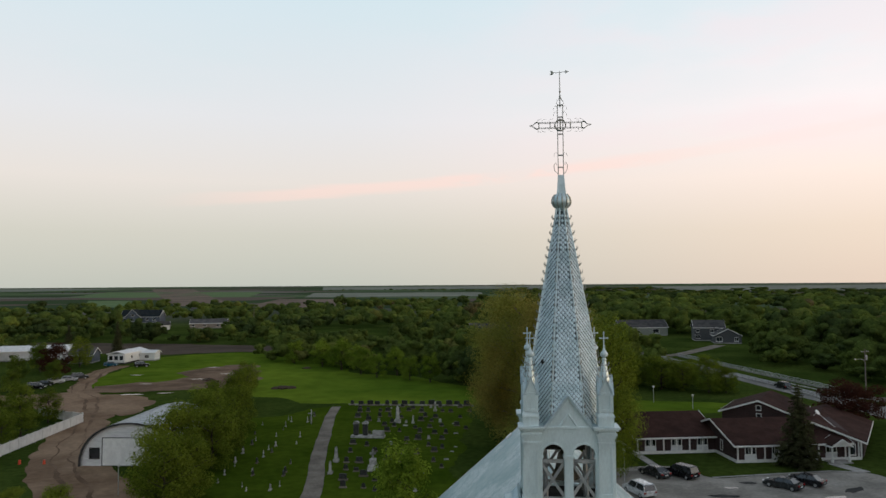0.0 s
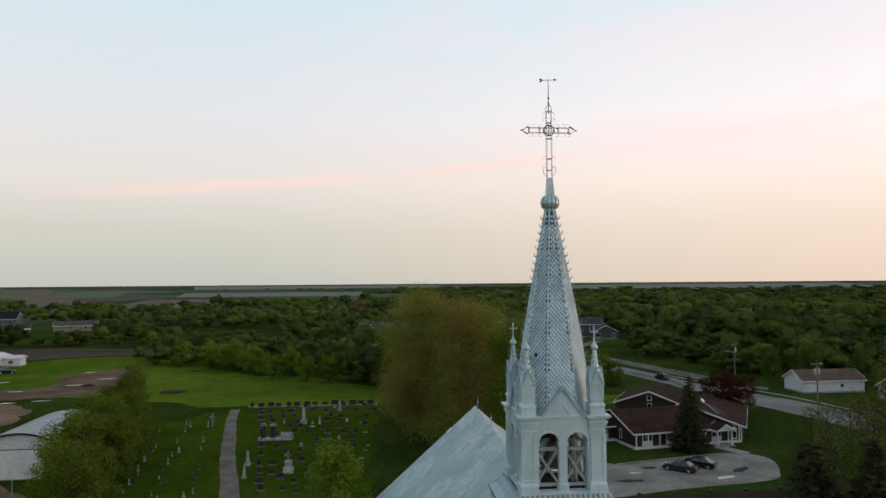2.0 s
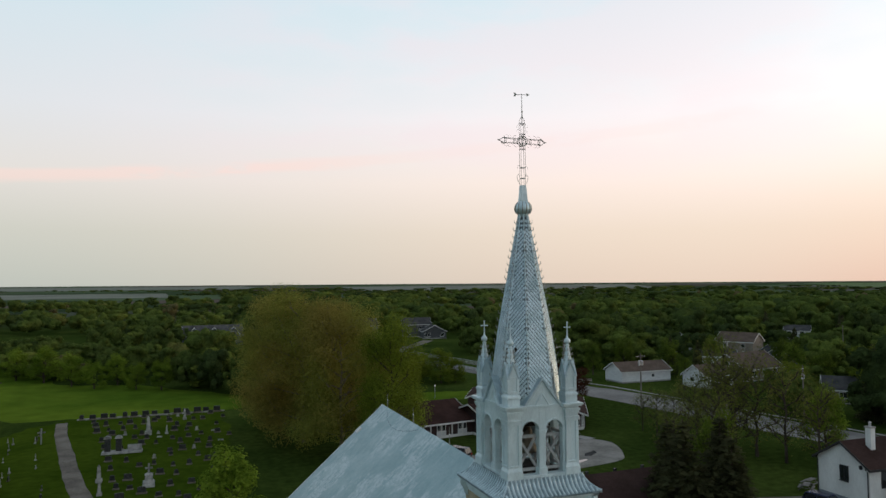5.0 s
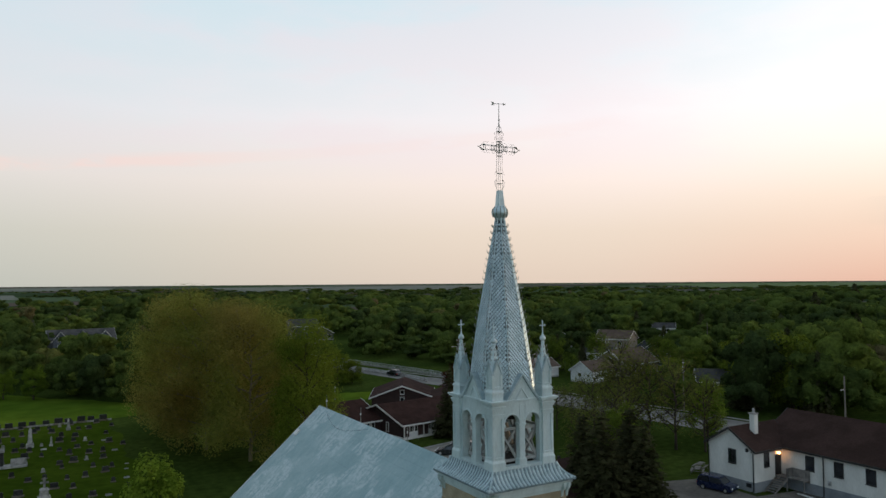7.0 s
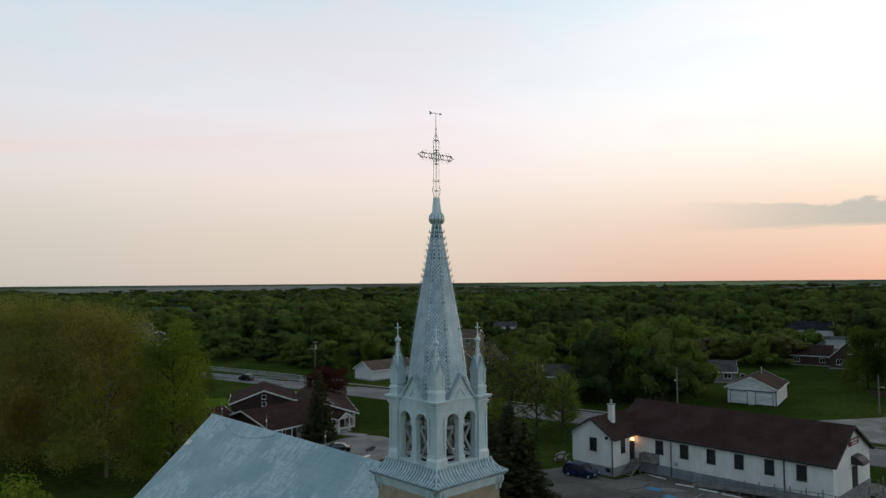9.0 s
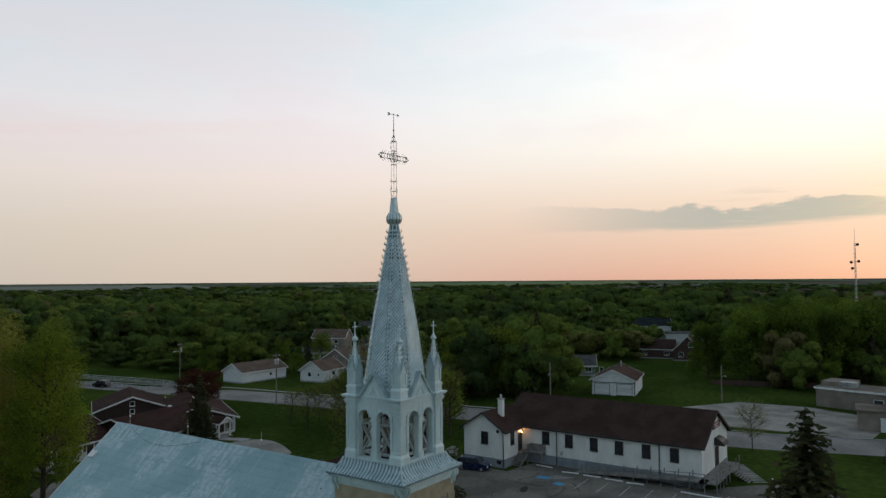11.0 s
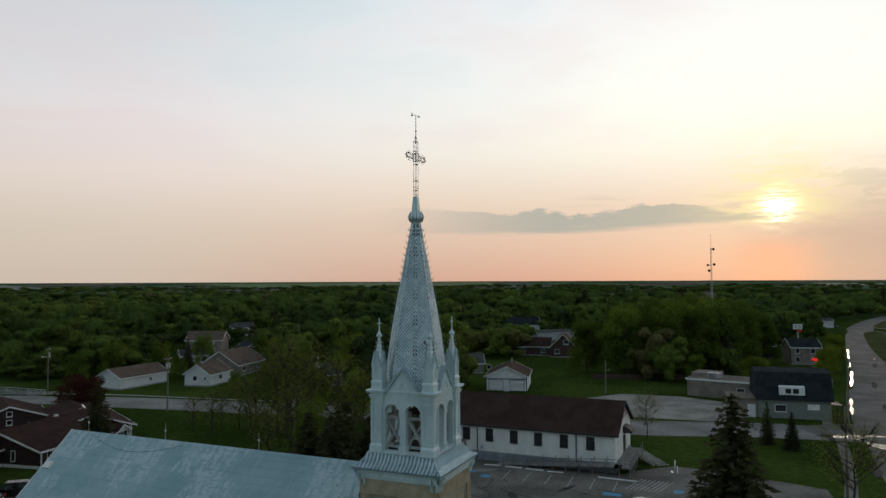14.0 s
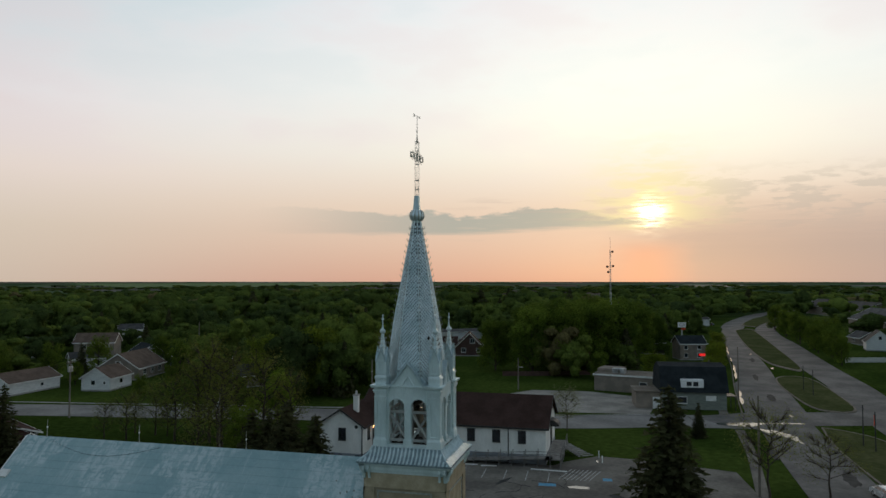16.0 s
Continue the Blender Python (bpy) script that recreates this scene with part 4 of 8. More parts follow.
        part("capital", Shape().lathe(steps, 4, sx * 1.70, sy * 1.70, math.pi / 4), WHITE_METAL, pier)
    for R in ROTS:
        part("string_course", Shape().box(-1.25, 1.25, -2.02, -1.9, 19.50, 19.60), WHITE_METAL, church, m=R)
    bell = Shape().lathe([(0.02, 18.15), (0.18, 18.12), (0.34, 17.95), (0.42, 17.6), (0.50, 17.2), (0.68, 16.9), (0.72, 16.82), (0.60, 16.84)], 20)
    b = part("bell", bell, BRONZE, church, "dull bronze bell on a timber frame", smooth=True)
    part("bell_yoke", Shape().box(-0.95, 0.95, -0.12, 0.12, 18.14, 18.36), DARK_INSIDE, b)
    for x in (-0.95, 0.95):
        post = Shape().box(x - 0.09, x + 0.09, -0.09, 0.09, 15.95, 18.3).tube([(x, -0.9, 15.95), (x, 0, 18.0)], 0.08, 4).tube([(x, 0.9, 15.95), (x, 0, 18.0)], 0.08, 4)
        part("bell_frame", post, OLD_WOOD, b)


def crocket_mesh(size=1.0):
    pts = [(0, 0, 0), (0.07, 0, 0.02), (0.13, 0, 0.07), (0.16, 0, 0.14), (0.15, 0, 0.20), (0.11, 0, 0.22)]
    s = Shape().tube([(x * size, y * size, z * size) for x, y, z in pts], [0.035 * size, 0.032 * size, 0.028 * size, 0.024 * size, 0.020 * size, 0.010 * size], 5)
    s.tube([(0.06 * size, 0, 0.02 * size), (0.10 * size, 0, -0.03 * size), (0.14 * size, 0, -0.02 * size)], [0.022 * size, 0.018 * size, 0.008 * size], 4)
    return s.mesh("crocket", IRON)


CROCKET = crocket_mesh(0.85)
SMALL_CROCKET = crocket_mesh(0.75)


def build_pinnacle(x, y):
    pin = part("pinnacle", Shape().box(-0.36, 0.36, -0.36, 0.36, 19.63, 20.04).frustum(0, 0, 20.04, 20.14, 0.40, 0.40, 0.38, 0.38).frustum(0, 0, 20.14, 20.26, 0.38, 0.38, 0.29, 0.29).box(-0.28, 0.28, -0.28, 0.28, 20.26, 21.30), WHITE_METAL, church, "white corner pinnacle with gablets and a cross", m=Matrix.Translation((x, y, 0)), bevel=0.012)
    for R in ROTS:
        f = Shape().box(-0.33, -0.19, -0.34, -0.27, 20.28, 21.16).box(0.19, 0.33, -0.34, -0.27, 20.28, 21.16).box(-0.19, 0.19, -0.34, -0.27, 21.04, 21.16).box(-0.19, 0.19, -0.34, -0.27, 20.28, 20.40)
        part("panel_frame", f, WHITE_METAL, pin, m=R)
        g = Shape().prism([(-0.29, 21.10), (0.29, 21.10), (0, 21.80)], "y", -0.31, 0.0)
        part("small_gable", g, WHITE_METAL, pin, m=R)
        # darker metal here too: the coping's shadow line put into its colour
        for e in (-1, 1):
            part("gable_coping", Shape().prism([(e * 0.37, 21.04), (e * 0.29, 21.04), (0, 21.78), (0, 21.93)], "y", -0.37, -0.20), SKIRT_METAL, pin, m=R)
    part("spirelet", Shape().lathe([(0.30, 21.3), (0.20, 21.95), (0.085, 22.62)], 8, turn=math.pi / 8), SHINGLE, pin)
    for k in range(8):
        for j in range(4):
            t = 0.22 + 0.2 * j
            r = 0.30 - 0.215 * t
            a = 45 * k + 22.5
            part("crocket", SMALL_CROCKET, None, pin, m=pose(r * math.cos(radians(a)), r * math.sin(radians(a)), 21.3 + 1.32 * t, 0, 0, a))
    fin = Shape().lathe([(0.085, 22.60), (0.13, 22.66), (0.07, 22.70), (0.07, 22.74), (0.16, 22.80), (0.185, 22.88), (0.15, 22.97), (0.07, 23.06), (0.035, 23.20), (0.03, 23.30)], 14)
    ball = part("onion_ball", fin, WHITE_METAL, pin, smooth=True)
    cross = Shape().box(-0.025, 0.025, -0.025, 0.025, 23.28, 23.88).box(-0.17, 0.17, -0.022, 0.022, 23.60, 23.65)
    for px, pz in ((-0.17, 23.625), (0.17, 23.625), (0, 23.88)):
        cross.lathe([(0.005, pz - 0.045), (0.04, pz - 0.02), (0.04, pz + 0.02), (0.005, pz + 0.045)], 8, px, 0)
    part("cross", cross, WHITE_METAL, pin)


SPIRE = [(19.35, 1.84), (20.7, 1.70), (22.1, 1.52), (23.5, 1.33), (24.8, 1.11), (26.2, 0.86), (27.6, 0.62), (28.8, 0.40), (29.85, 0.235)]


def apothem(z):
    for (z0, a0), (z1, a1) in zip(SPIRE, SPIRE[1:]):
        if z <= z1:
            return a0 + (a1 - a0) * (z - z0) / (z1 - z0)
    return SPIRE[-1][1]


def build_spire():
    core = part("spire", Shape().lathe([((a - 0.02) / math.cos(math.pi / 8), z) for z, a in SPIRE], 8, turn=math.pi / 8), SPIRE_CORE, church, "tall octagonal spire of diamond metal shingles")
    w, h = 0.20, 0.24
    tw, th = w * 0.90, h * 0.90
    tile = Shape().add([(0, 0.008, th / 2), (-tw / 2, 0.014, 0), (0, 0.062, -th / 2), (tw / 2, 0.014, 0), (0, 0.04, 0.0), (0, -0.01, 0)],
                       [(0, 1, 4), (1, 2, 4), (2, 3, 4), (3, 0, 4), (1, 5, 2), (2, 5, 3)]).mesh("shingle", SHINGLE)
    tv = np.array([v.co[:] for v in tile.vertices])
    tf = [tuple(p.vertices) for p in tile.polygons]
    rest_v, rest_f, count = [], [], 0
    for k in range(8):
        spin = Matrix.Rotation(radians(45 * k), 4, "Z")
        # local frame of this side: u across, s up the slope, normal outwards (-y before the spin)
        s_pos, row = 19.5, 0
        while s_pos < 29.7:
            a = apothem(s_pos)
            half = a * math.tan(math.pi / 8)
            lean = math.atan2(apothem(s_pos - 0.3) - apothem(s_pos + 0.3), 0.6)
            off = 0.0 if row % 2 else w / 2
            i0 = int(half / w) + 2
            for i in range(-i0, i0 + 1):
                u = i * w + off
                if abs(u) > half - 0.05:
                    continue
                m = spin @ Matrix.Translation((u, -a, s_pos)) @ Matrix.Rotation(-lean, 4, "X") @ Matrix.Rotation(math.pi, 4, "Z")
                if k in (0, 7) and 20.4 < s_pos < 25.2 and count < 300:
                    part("shingle", tile, None, core, m=m)
                    count += 1
                else:
                    kk = len(rest_v)
                    rest_v += [tuple(m @ Vector(p)) for p in tv]
                    rest_f += [tuple(q + kk for q in f) for f in tf]
            s_pos += h / 2
            row += 1
    part("shingle_cover", Shape().add(rest_v, rest_f), SHINGLE, core)["kind"] = "stuff"
    c = 1 / math.cos(math.pi / 8)
    for k in range(8):
        a = 45 * k + 22.5
        d = Vector((math.cos(radians(a)), math.sin(radians(a)), 0))
        part("hip_roll", Shape().tube([tuple(d * (r * c + 0.005) + Vector((0, 0, z))) for z, r in SPIRE], 0.045, 6), SHINGLE, core)
        for j in range(25):
            z = 20.1 + j * 0.385
            part("crocket", CROCKET, None, core, m=pose(d.x * (apothem(z) * c + 0.03), d.y * (apothem(z) * c + 0.03), z, 0, 0, a + random.uniform(-8, 8)))
    part("spire_vent", Shape().prism([(-0.07, 22.45), (0.0, 22.36), (0.07, 22.45), (0.0, 22.58)], "y", -1.60, -1.45), DARK_INSIDE, core, m=pose(0, 0, 0, 0, 0, -45))


def build_finial():
    collar = part("finial_ball", Shape().lathe([(0.24, 29.72), (0.30, 29.80), (0.28, 29.86), (0.40, 29.96), (0.455, 30.12), (0.46, 30.22), (0.42, 30.40), (0.32, 30.54), (0.20, 30.60)], 24), SHINGLE, church, "ribbed metal ball under the cross", smooth=True)
    for k in range(12):
        a = math.radians(30 * k)
        part("ball_rib", Shape().tube([(r * math.cos(a), r * math.sin(a), z) for r, z in ((0.29, 29.88), (0.41, 29.96), (0.465, 30.12), (0.47, 30.22), (0.43, 30.40), (0.33, 30.54))], 0.03, 4), IRON, collar)
    part("cross_post", Shape().frustum(0, 0, 30.55, 31.5, 0.21, 0.21, 0.14, 0.14), SHINGLE, church, bevel=0.01)
    cross = part("spire_cross", Shape().lathe([(0.02, 33.7), (0.03, 33.72), (0.03, 34.3), (0.02, 34.32)], 6), IRON, church, "openwork wrought iron cross")
    g, d = 0.13, 0.10
    for sx in (-1, 1):
        for sy in (-1, 1):
            part("rail", Shape().tube([(sx * g, sy * d, 31.45), (sx * g, sy * d, 35.0)], 0.0125, 5), IRON, cross)
            part("rail", Shape().tube([(-1.08, sy * d, 34.0 + sx * g), (1.08, sy * d, 34.0 + sx * g)], 0.0125, 5), IRON, cross)
    rungs = [31.9, 32.5, 33.55, 34.4, 35.0]
    for z in rungs:
        s = Shape()
        for sy in (-1, 1):
            s.tube([(-g, sy * d, z), (g, sy * d, z)], 0.018, 5)
            s.tube([(sy * g, -d, z), (sy * g, d, z)], 0.018, 5)
        part("rung", s, IRON, cross)
    for x in (-1.05, -0.5, 0.5, 1.05):
        s = Shape()
        for e in (-1, 1):
            s.tube([(x, e * d, 34 - g), (x, e * d, 34 + g)], 0.018, 5)
            s.tube([(x, -d, 34 + e * g), (x, d, 34 + e * g)], 0.018, 5)
        part("rung", s, IRON, cross)
    for sy in (-1, 1):
        part("ring", Shape().tube([(0.27 * math.cos(a), sy * d, 34 + 0.27 * math.sin(a)) for a in np.linspace(0, 2 * math.pi, 21)], 0.025, 5), IRON, cross)

    def scroll(x, z, ex, ez, vert):
        pts = []
        for i in range(9):
            t = i / 8
            a = t * 1.5 * math.pi
            r = 0.13 * (1 - 0.55 * t)
            p, q = r * math.sin(a), 0.16 * t + r * (1 - math.cos(a)) * 0.5
            pts.append((x + ex * (q if vert else p * 1.2), 0, z + ez * (p * 1.2 if vert else q)))
        return Shape().tube(pts, 0.009, 4)

    for e in (-1, 1):
        for x in (0.42, 0.78, 1.0):
            for f in (-1, 1):
                part("scroll", scroll(e * x, 34 + f * g, e, f, False), IRON, cross)
        for z in (32.5, 34.55, 34.85):
            part("scroll", scroll(e * g, z, e, 1, True), IRON, cross)
        onion = [(1.08, 0.13), (1.13, 0.18), (1.22, 0.14), (1.34, 0.04), (1.52, 0.0)]
        for f in (-1, 1):
            for sy in (-1, 0, 1):
                part("onion_end", Shape().tube([(e * x, sy * d * r / 0.19, 34 + f * r) for x, r in onion], 0.018, 4), IRON, cross)
        part("onion_end", Shape().tube([(e * r, 0, 35.0 + (x - 1.05) * 1.2) for x, r in onion], 0.018, 4), IRON, cross)
        part("foot_scroll", Shape().tube([(e * 0.14, 0, 31.55), (e * 0.30, 0, 31.75), (e * 0.34, 0, 32.0), (e * 0.24, 0, 32.15), (e * 0.20, 0, 32.02)], 0.015, 4), IRON, cross)
    vane = part("weather_vane", Shape().tube([(0, 0, 34.9), (0, 0, 36.72)], [0.03, 0.016], 6), IRON, church, "iron arrow weather vane")
    part("vane_ball", Shape().lathe([(0.01, 35.62), (0.05, 35.66), (0.05, 35.72), (0.01, 35.76)], 8), IRON, vane)
    arrow = Shape().tube([(-0.36, 0, 36.66), (0.36, 0, 36.66)], 0.016, 5)
    arrow.add([(0.28, -0.008, 36.74), (0.48, 0, 36.66), (0.28, -0.008, 36.58), (0.28, 0.008, 36.74), (0.28, 0.008, 36.58)], [(0, 1, 2), (3, 4, 1), (0, 3, 1), (2, 1, 4), (0, 2, 4, 3)])
    arrow.add([(-0.28, -0.008, 36.66), (-0.36, -0.008, 36.76), (-0.48, -0.008, 36.76), (-0.42, -0.008, 36.66), (-0.48, -0.008, 36.56), (-0.36, -0.008, 36.56),
               (-0.28, 0.008, 36.66), (-0.36, 0.008, 36.76), (-0.48, 0.008, 36.76), (-0.42, 0.008, 36.66), (-0.48, 0.008, 36.56), (-0.36, 0.008, 36.56)],
              [(0, 1, 2, 3), (0, 3, 4, 5), (6, 9, 8, 7), (6, 11, 10, 9), (0, 6, 7, 1), (1, 7, 8, 2), (2, 8, 9, 3), (3, 9, 10, 4), (4, 10, 11, 5), (5, 11, 6, 0)])
    part("arrow", arrow, IRON, vane, m=pose(0, 0, 0, 0, 0, -12))


build_nave()
build_tower()
build_belfry()
for sx, sy in ((-1, -1), (1, -1), (1, 1), (-1, 1)):
    build_pinnacle(1.70 * sx, 1.70 * sy)
build_spire()
build_finial()

# ---- buildings ----
def ring(x0, x1, z0, z1, t, y0, y1):
    """A rectangular frame in one piece, in the x-z plane."""
    out, inn = [(x0, z0), (x1, z0), (x1, z1), (x0, z1)], [(x0 + t, z0 + t), (x1 - t, z0 + t), (x1 - t, z1 - t), (x0 + t, z1 - t)]
    v = [(x, y, z) for y in (y0, y1) for loop in (out, inn) for x, z in loop]
    f = []
    for i in range(4):
        j = (i + 1) % 4
        f += [(i, j, 4 + j, 4 + i), (8 + i, 12 + i, 12 + j, 8 + j), (i, 8 + i, 8 + j, j), (4 + i, 4 + j, 12 + j, 12 + i)]
    return Shape().add(v, f)


def window(parent, m, w=1.0, h=1.3, frame=TRIM, bars=0, sill=True):
    """A window proud of a wall; m: its middle on the wall, outwards is -y."""
    win = part("window", ring(-w / 2 - 0.09, w / 2 + 0.09, -h / 2 - 0.09, h / 2 + 0.09, 0.09, -0.07, 0.0), frame, parent, m=m)
    part("pane", Shape().box(-w / 2, w / 2, -0.03, 0.0, -h / 2, h / 2), GLASS, win)
    for k in range(bars):
        x = -w / 2 + w * (k + 1) / (bars + 1)
        part("glazing_bar", Shape().box(x - 0.03, x + 0.03, -0.06, 0.0, -h / 2, h / 2), frame, win)
    if sill:
        part("sill", Shape().box(-w / 2 - 0.14, w / 2 + 0.14, -0.13, -0.072, -h / 2 - 0.15, -h / 2 - 0.085), frame, win)
    return win


def door(parent, m, w=0.95, h=2.1, leaf=DARK_TRIM, frame=TRIM):
    d = part("door", ring(-w / 2 - 0.09, w / 2 + 0.09, -0.09, h + 0.09, 0.09, -0.07, 0.0), frame, parent, m=m)
    part("leaf", Shape().box(-w / 2, w / 2, -0.045, 0.0, 0, h), leaf, d)
    part("handle", Shape().lathe([(0.03, 0.96), (0.035, 1.0), (0.03, 1.04)], 8, w / 2 - 0.1, -0.07), STEEL, d)
    return d


def gable_roof(parent, x0, x1, y0, y1, eave, ridge, mat, along="x", over=0.4, trim=TRIM, thick=0.14):
    """Two slopes and their fascias over a rectangle; along: the ridge's direction."""
    if along == "x":
        c, half, a, b = (y0 + y1) / 2, (y1 - y0) / 2, x0 - over, x1 + over
    else:
        c, half, a, b = (x0 + x1) / 2, (x1 - x0) / 2, y0 - over, y1 + over
    k = (ridge - eave) / half
    low = eave - over * k
    axis = "x" if along == "x" else "y"
    for e in (-1, 1):
        o = [(c, ridge + thick), (c + e * (half + over), low + thick), (c + e * (half + over), low), (c, ridge)]
        slope = part("roof_slope", Shape().prism(o, axis, a, b), mat, parent)
        fascia = [(c + e * (half + over), low - 0.10), (c + e * (half + over + 0.05), low - 0.10), (c + e * (half + over + 0.05), low + thick + 0.02), (c + e * (half + over), low + thick + 0.02)]
        part("fascia", Shape().prism(fascia, axis, a, b), trim, slope)
        for p, q in ((a - 0.06, a), (b, b + 0.06)):
            rake = [(c, ridge + thick + 0.03), (c + e * (half + over), low + thick + 0.03), (c + e * (half + over), low - 0.10), (c, ridge - 0.10)]
            part("rake_board", Shape().prism(rake, axis, p, q), trim, slope)


def body(parent, x0, x1, y0, y1, z0, eave, ridge, mat, along="x", name="wall"):
    if along == "x":
        o = [(y0, z0), (y1, z0), (y1, eave), ((y0 + y1) / 2, ridge), (y0, eave)]
        return part(name, Shape().prism(o, "x", x0, x1), mat, parent)
    o = [(x0, z0), (x1, z0), (x1, eave), ((x0 + x1) / 2, ridge), (x0, eave)]
    return part(name, Shape().prism(o, "y", y0, y1), mat, parent)


def wall_m(side, u, z, x0, x1, y0, y1):
    """Pose on a wall of a rectangle: side s, n, w or e; u along x or y."""
    return {"s": pose(u, y0, z), "n": pose(u, y1, z, 0, 0, 180), "w": pose(x0, u, z, 0, 0, -90), "e": pose(x1, u, z, 0, 0, 90)}[side]


HOUSES = []


def house(label, x, y, rot, w, d, eave, ridge, wall, roof, along="x", windows=(), doors=(), group="", footing=0.35, name="house", category="house", over=0.4, trim=TRIM):
    """A plain gabled house about its middle; windows and doors: (side, along, height, width, height)."""
    HOUSES.append((x, y))
    ob = thing(name, label, category, pose(x, y, 0, 0, 0, rot), group)
    x0, x1, y0, y1 = -w / 2, w / 2, -d / 2, d / 2
    body(ob, x0, x1, y0, y1, footing, eave, ridge - 0.02, wall, along)
    part("footing", Shape().box(x0 - 0.03, x1 + 0.03, y0 - 0.03, y1 + 0.03, -0.2, footing), CONCRETE, ob)
    gable_roof(ob, x0, x1, y0, y1, eave, ridge, roof, along, over, trim)
    for side, u, z, ww, hh in windows:
        window(ob, wall_m(side, u, z, x0, x1, y0, y1), ww, hh, bars=1 if ww > 1.3 else 0)
    for side, u, z, ww, hh in doors:
        door(ob, wall_m(side, u, z, x0, x1, y0, y1), ww, hh)
    return ob


def garage_door(parent, m, w, h, mat=TRIM):
    g = part("garage_door", ring(-w / 2 - 0.1, w / 2 + 0.1, -0.02, h + 0.1, 0.1, -0.08, 0.0), DARK_TRIM, parent, m=m)
    for k in range(4):
        part("door_panel", Shape().box(-w / 2 + 0.02, w / 2 - 0.02, -0.05, 0.0, k * h / 4 + 0.02, (k + 1) * h / 4 - 0.02), mat, g)


# the parish hall
HALL_AT = Matrix.Translation((1.2, 1.0, 0)) @ Matrix.Diagonal((1, 1.03, 1, 1))
def build_hall():
    hall = thing("hall", "long white stucco hall with a dark brown roof", "hall", HALL_AT)
    part("footing", Shape().box(58.44, 71.56, -2.46, 25.26, -0.2, 1.3), FOOTING, hall, "grey painted footing")
    body(hall, 58.5, 71.5, -2.4, 25.2, 1.3, 5.2, 8.6, STUCCO, "y")
    gable_roof(hall, 58.5, 71.5, -2.4, 25.2, 5.2, 8.65, HALL_ROOF, "y", 0.45, DARK_TRIM)
    part("footing", Shape().box(53.14, 62.06, 22.34, 29.06, -0.2, 1.2), FOOTING, hall)
    body(hall, 53.2, 62.0, 22.4, 29.0, 1.2, 5.2, 7.35, STUCCO, "x", "wing_wall")
    gable_roof(hall, 53.2, 61.6, 22.4, 29.0, 5.2, 7.4, HALL_ROOF, "x", 0.42, DARK_TRIM)
    for y in (18.7, 15.2, 11.6, 8.1, 4.5, 0.9):
        window(hall, pose(58.5, y, 3.7, 0, 0, -90), 0.95, 1.6, DARK_TRIM, 0)
    window(hall, pose(53.2, 25.5, 3.9, 0, 0, -90), 0.95, 1.6, DARK_TRIM, 1)
    window(hall, pose(55.5, 22.4, 3.75, 0, 0, 0), 0.85, 1.6, DARK_TRIM, 0)
    door(hall, pose(57.75, 22.4, 1.75), 0.95, 2.3, DARK_TRIM, DARK_TRIM)
    for y in (23.2, 27.6):
        part("basement_vent", ring(-0.35, 0.35, -0.25, 0.25, 0.06, -0.05, 0.0), DARK_TRIM, hall, m=pose(53.14, y, 0.75, 0, 0, -90))
        part("vent_cover", Shape().box(-0.29, 0.29, -0.03, 0, -0.19, 0.19), GLASS, hall, m=pose(53.14, y, 0.75, 0, 0, -90))
    part("electric_meter", Shape().box(-0.18, 0.18, -0.16, 0, -0.25, 0.25).lathe([(0.12, -0.05), (0.12, 0.05)], 12, 0, -0.2), STEEL, hall, m=pose(58.5, 16.3, 1.9, 0, 0, -90))
    part("gable_vent", Shape().lathe([(0.22, 0), (0.26, 0.03), (0.22, 0.06)], 16), DARK_TRIM, hall, m=pose(53.2, 23.4, 5.0, 0, -90, 0))
    for x, y, a in ((58.45, 17.0, -90), (58.45, 2.8, -90), (53.14, 22.5, -90), (53.14, 28.9, -90)):
        pipe = Shape().tube([(0, -0.42, 5.05), (0, -0.30, 4.9), (0, -0.08, 4.7), (0, -0.08, 0.3), (0, -0.3, 0.12)], 0.07, 6)
        part("downpipe", pipe, DARK_TRIM, hall, m=pose(x, y, 0, 0, 0, a))
    part("flood_lamp", Shape().box(-0.2, 0.2, -0.3, 0, -0.1, 0.12), DARK_TRIM, hall, m=pose(58.5, 8.9, 4.9, 0, 0, -90))
    # chimney
    ch = part("chimney", Shape().box(55.9, 56.6, 24.2, 24.9, 4.6, 9.0), STUCCO, hall, "white square chimney", bevel=0.02)
    part("chimney_cap", Shape().box(55.82, 56.68, 24.12, 24.98, 9.0, 9.15), CONCRETE, ch)
    part("chimney_pot", Shape().lathe([(0.16, 9.15), (0.14, 9.55), (0.2, 9.6), (0.05, 9.75)], 10, 56.25, 24.55), STEEL, ch)
    part("flue", Shape().lathe([(0.13, 7.75), (0.13, 8.2), (0.2, 8.22), (0.05, 8.38)], 10, 56.25, 24.55), STEEL, ch)
    # porch lamp beside the door
    lamp = part("wall_lamp", Shape().lathe([(0.02, -0.1), (0.09, -0.06), (0.10, 0.04), (0.03, 0.1)], 10), GLOW, hall, "lit orange wall lamp", m=pose(57.75, 22.2, 4.35))
    # steps up to the side door
    steps = thing("entry_steps", "grey wooden steps up to the hall's side door", "steps", HALL_AT)
    for k in range(8):
        part("tread", Shape().box(56.9 - 0.30 * k, 57.2 - 0.30 * k, 20.9, 22.2, 1.68 - 0.21 * k - 0.06, 1.68 - 0.21 * k), RAIL_WOOD, steps)
    for y in (20.85, 22.18):
        part("stringer", Shape().prism([(57.2, 1.65), (57.2, 1.25), (54.9, 0.0), (54.5, 0.0)], "y", y, y + 0.06), RAIL_WOOD, steps)
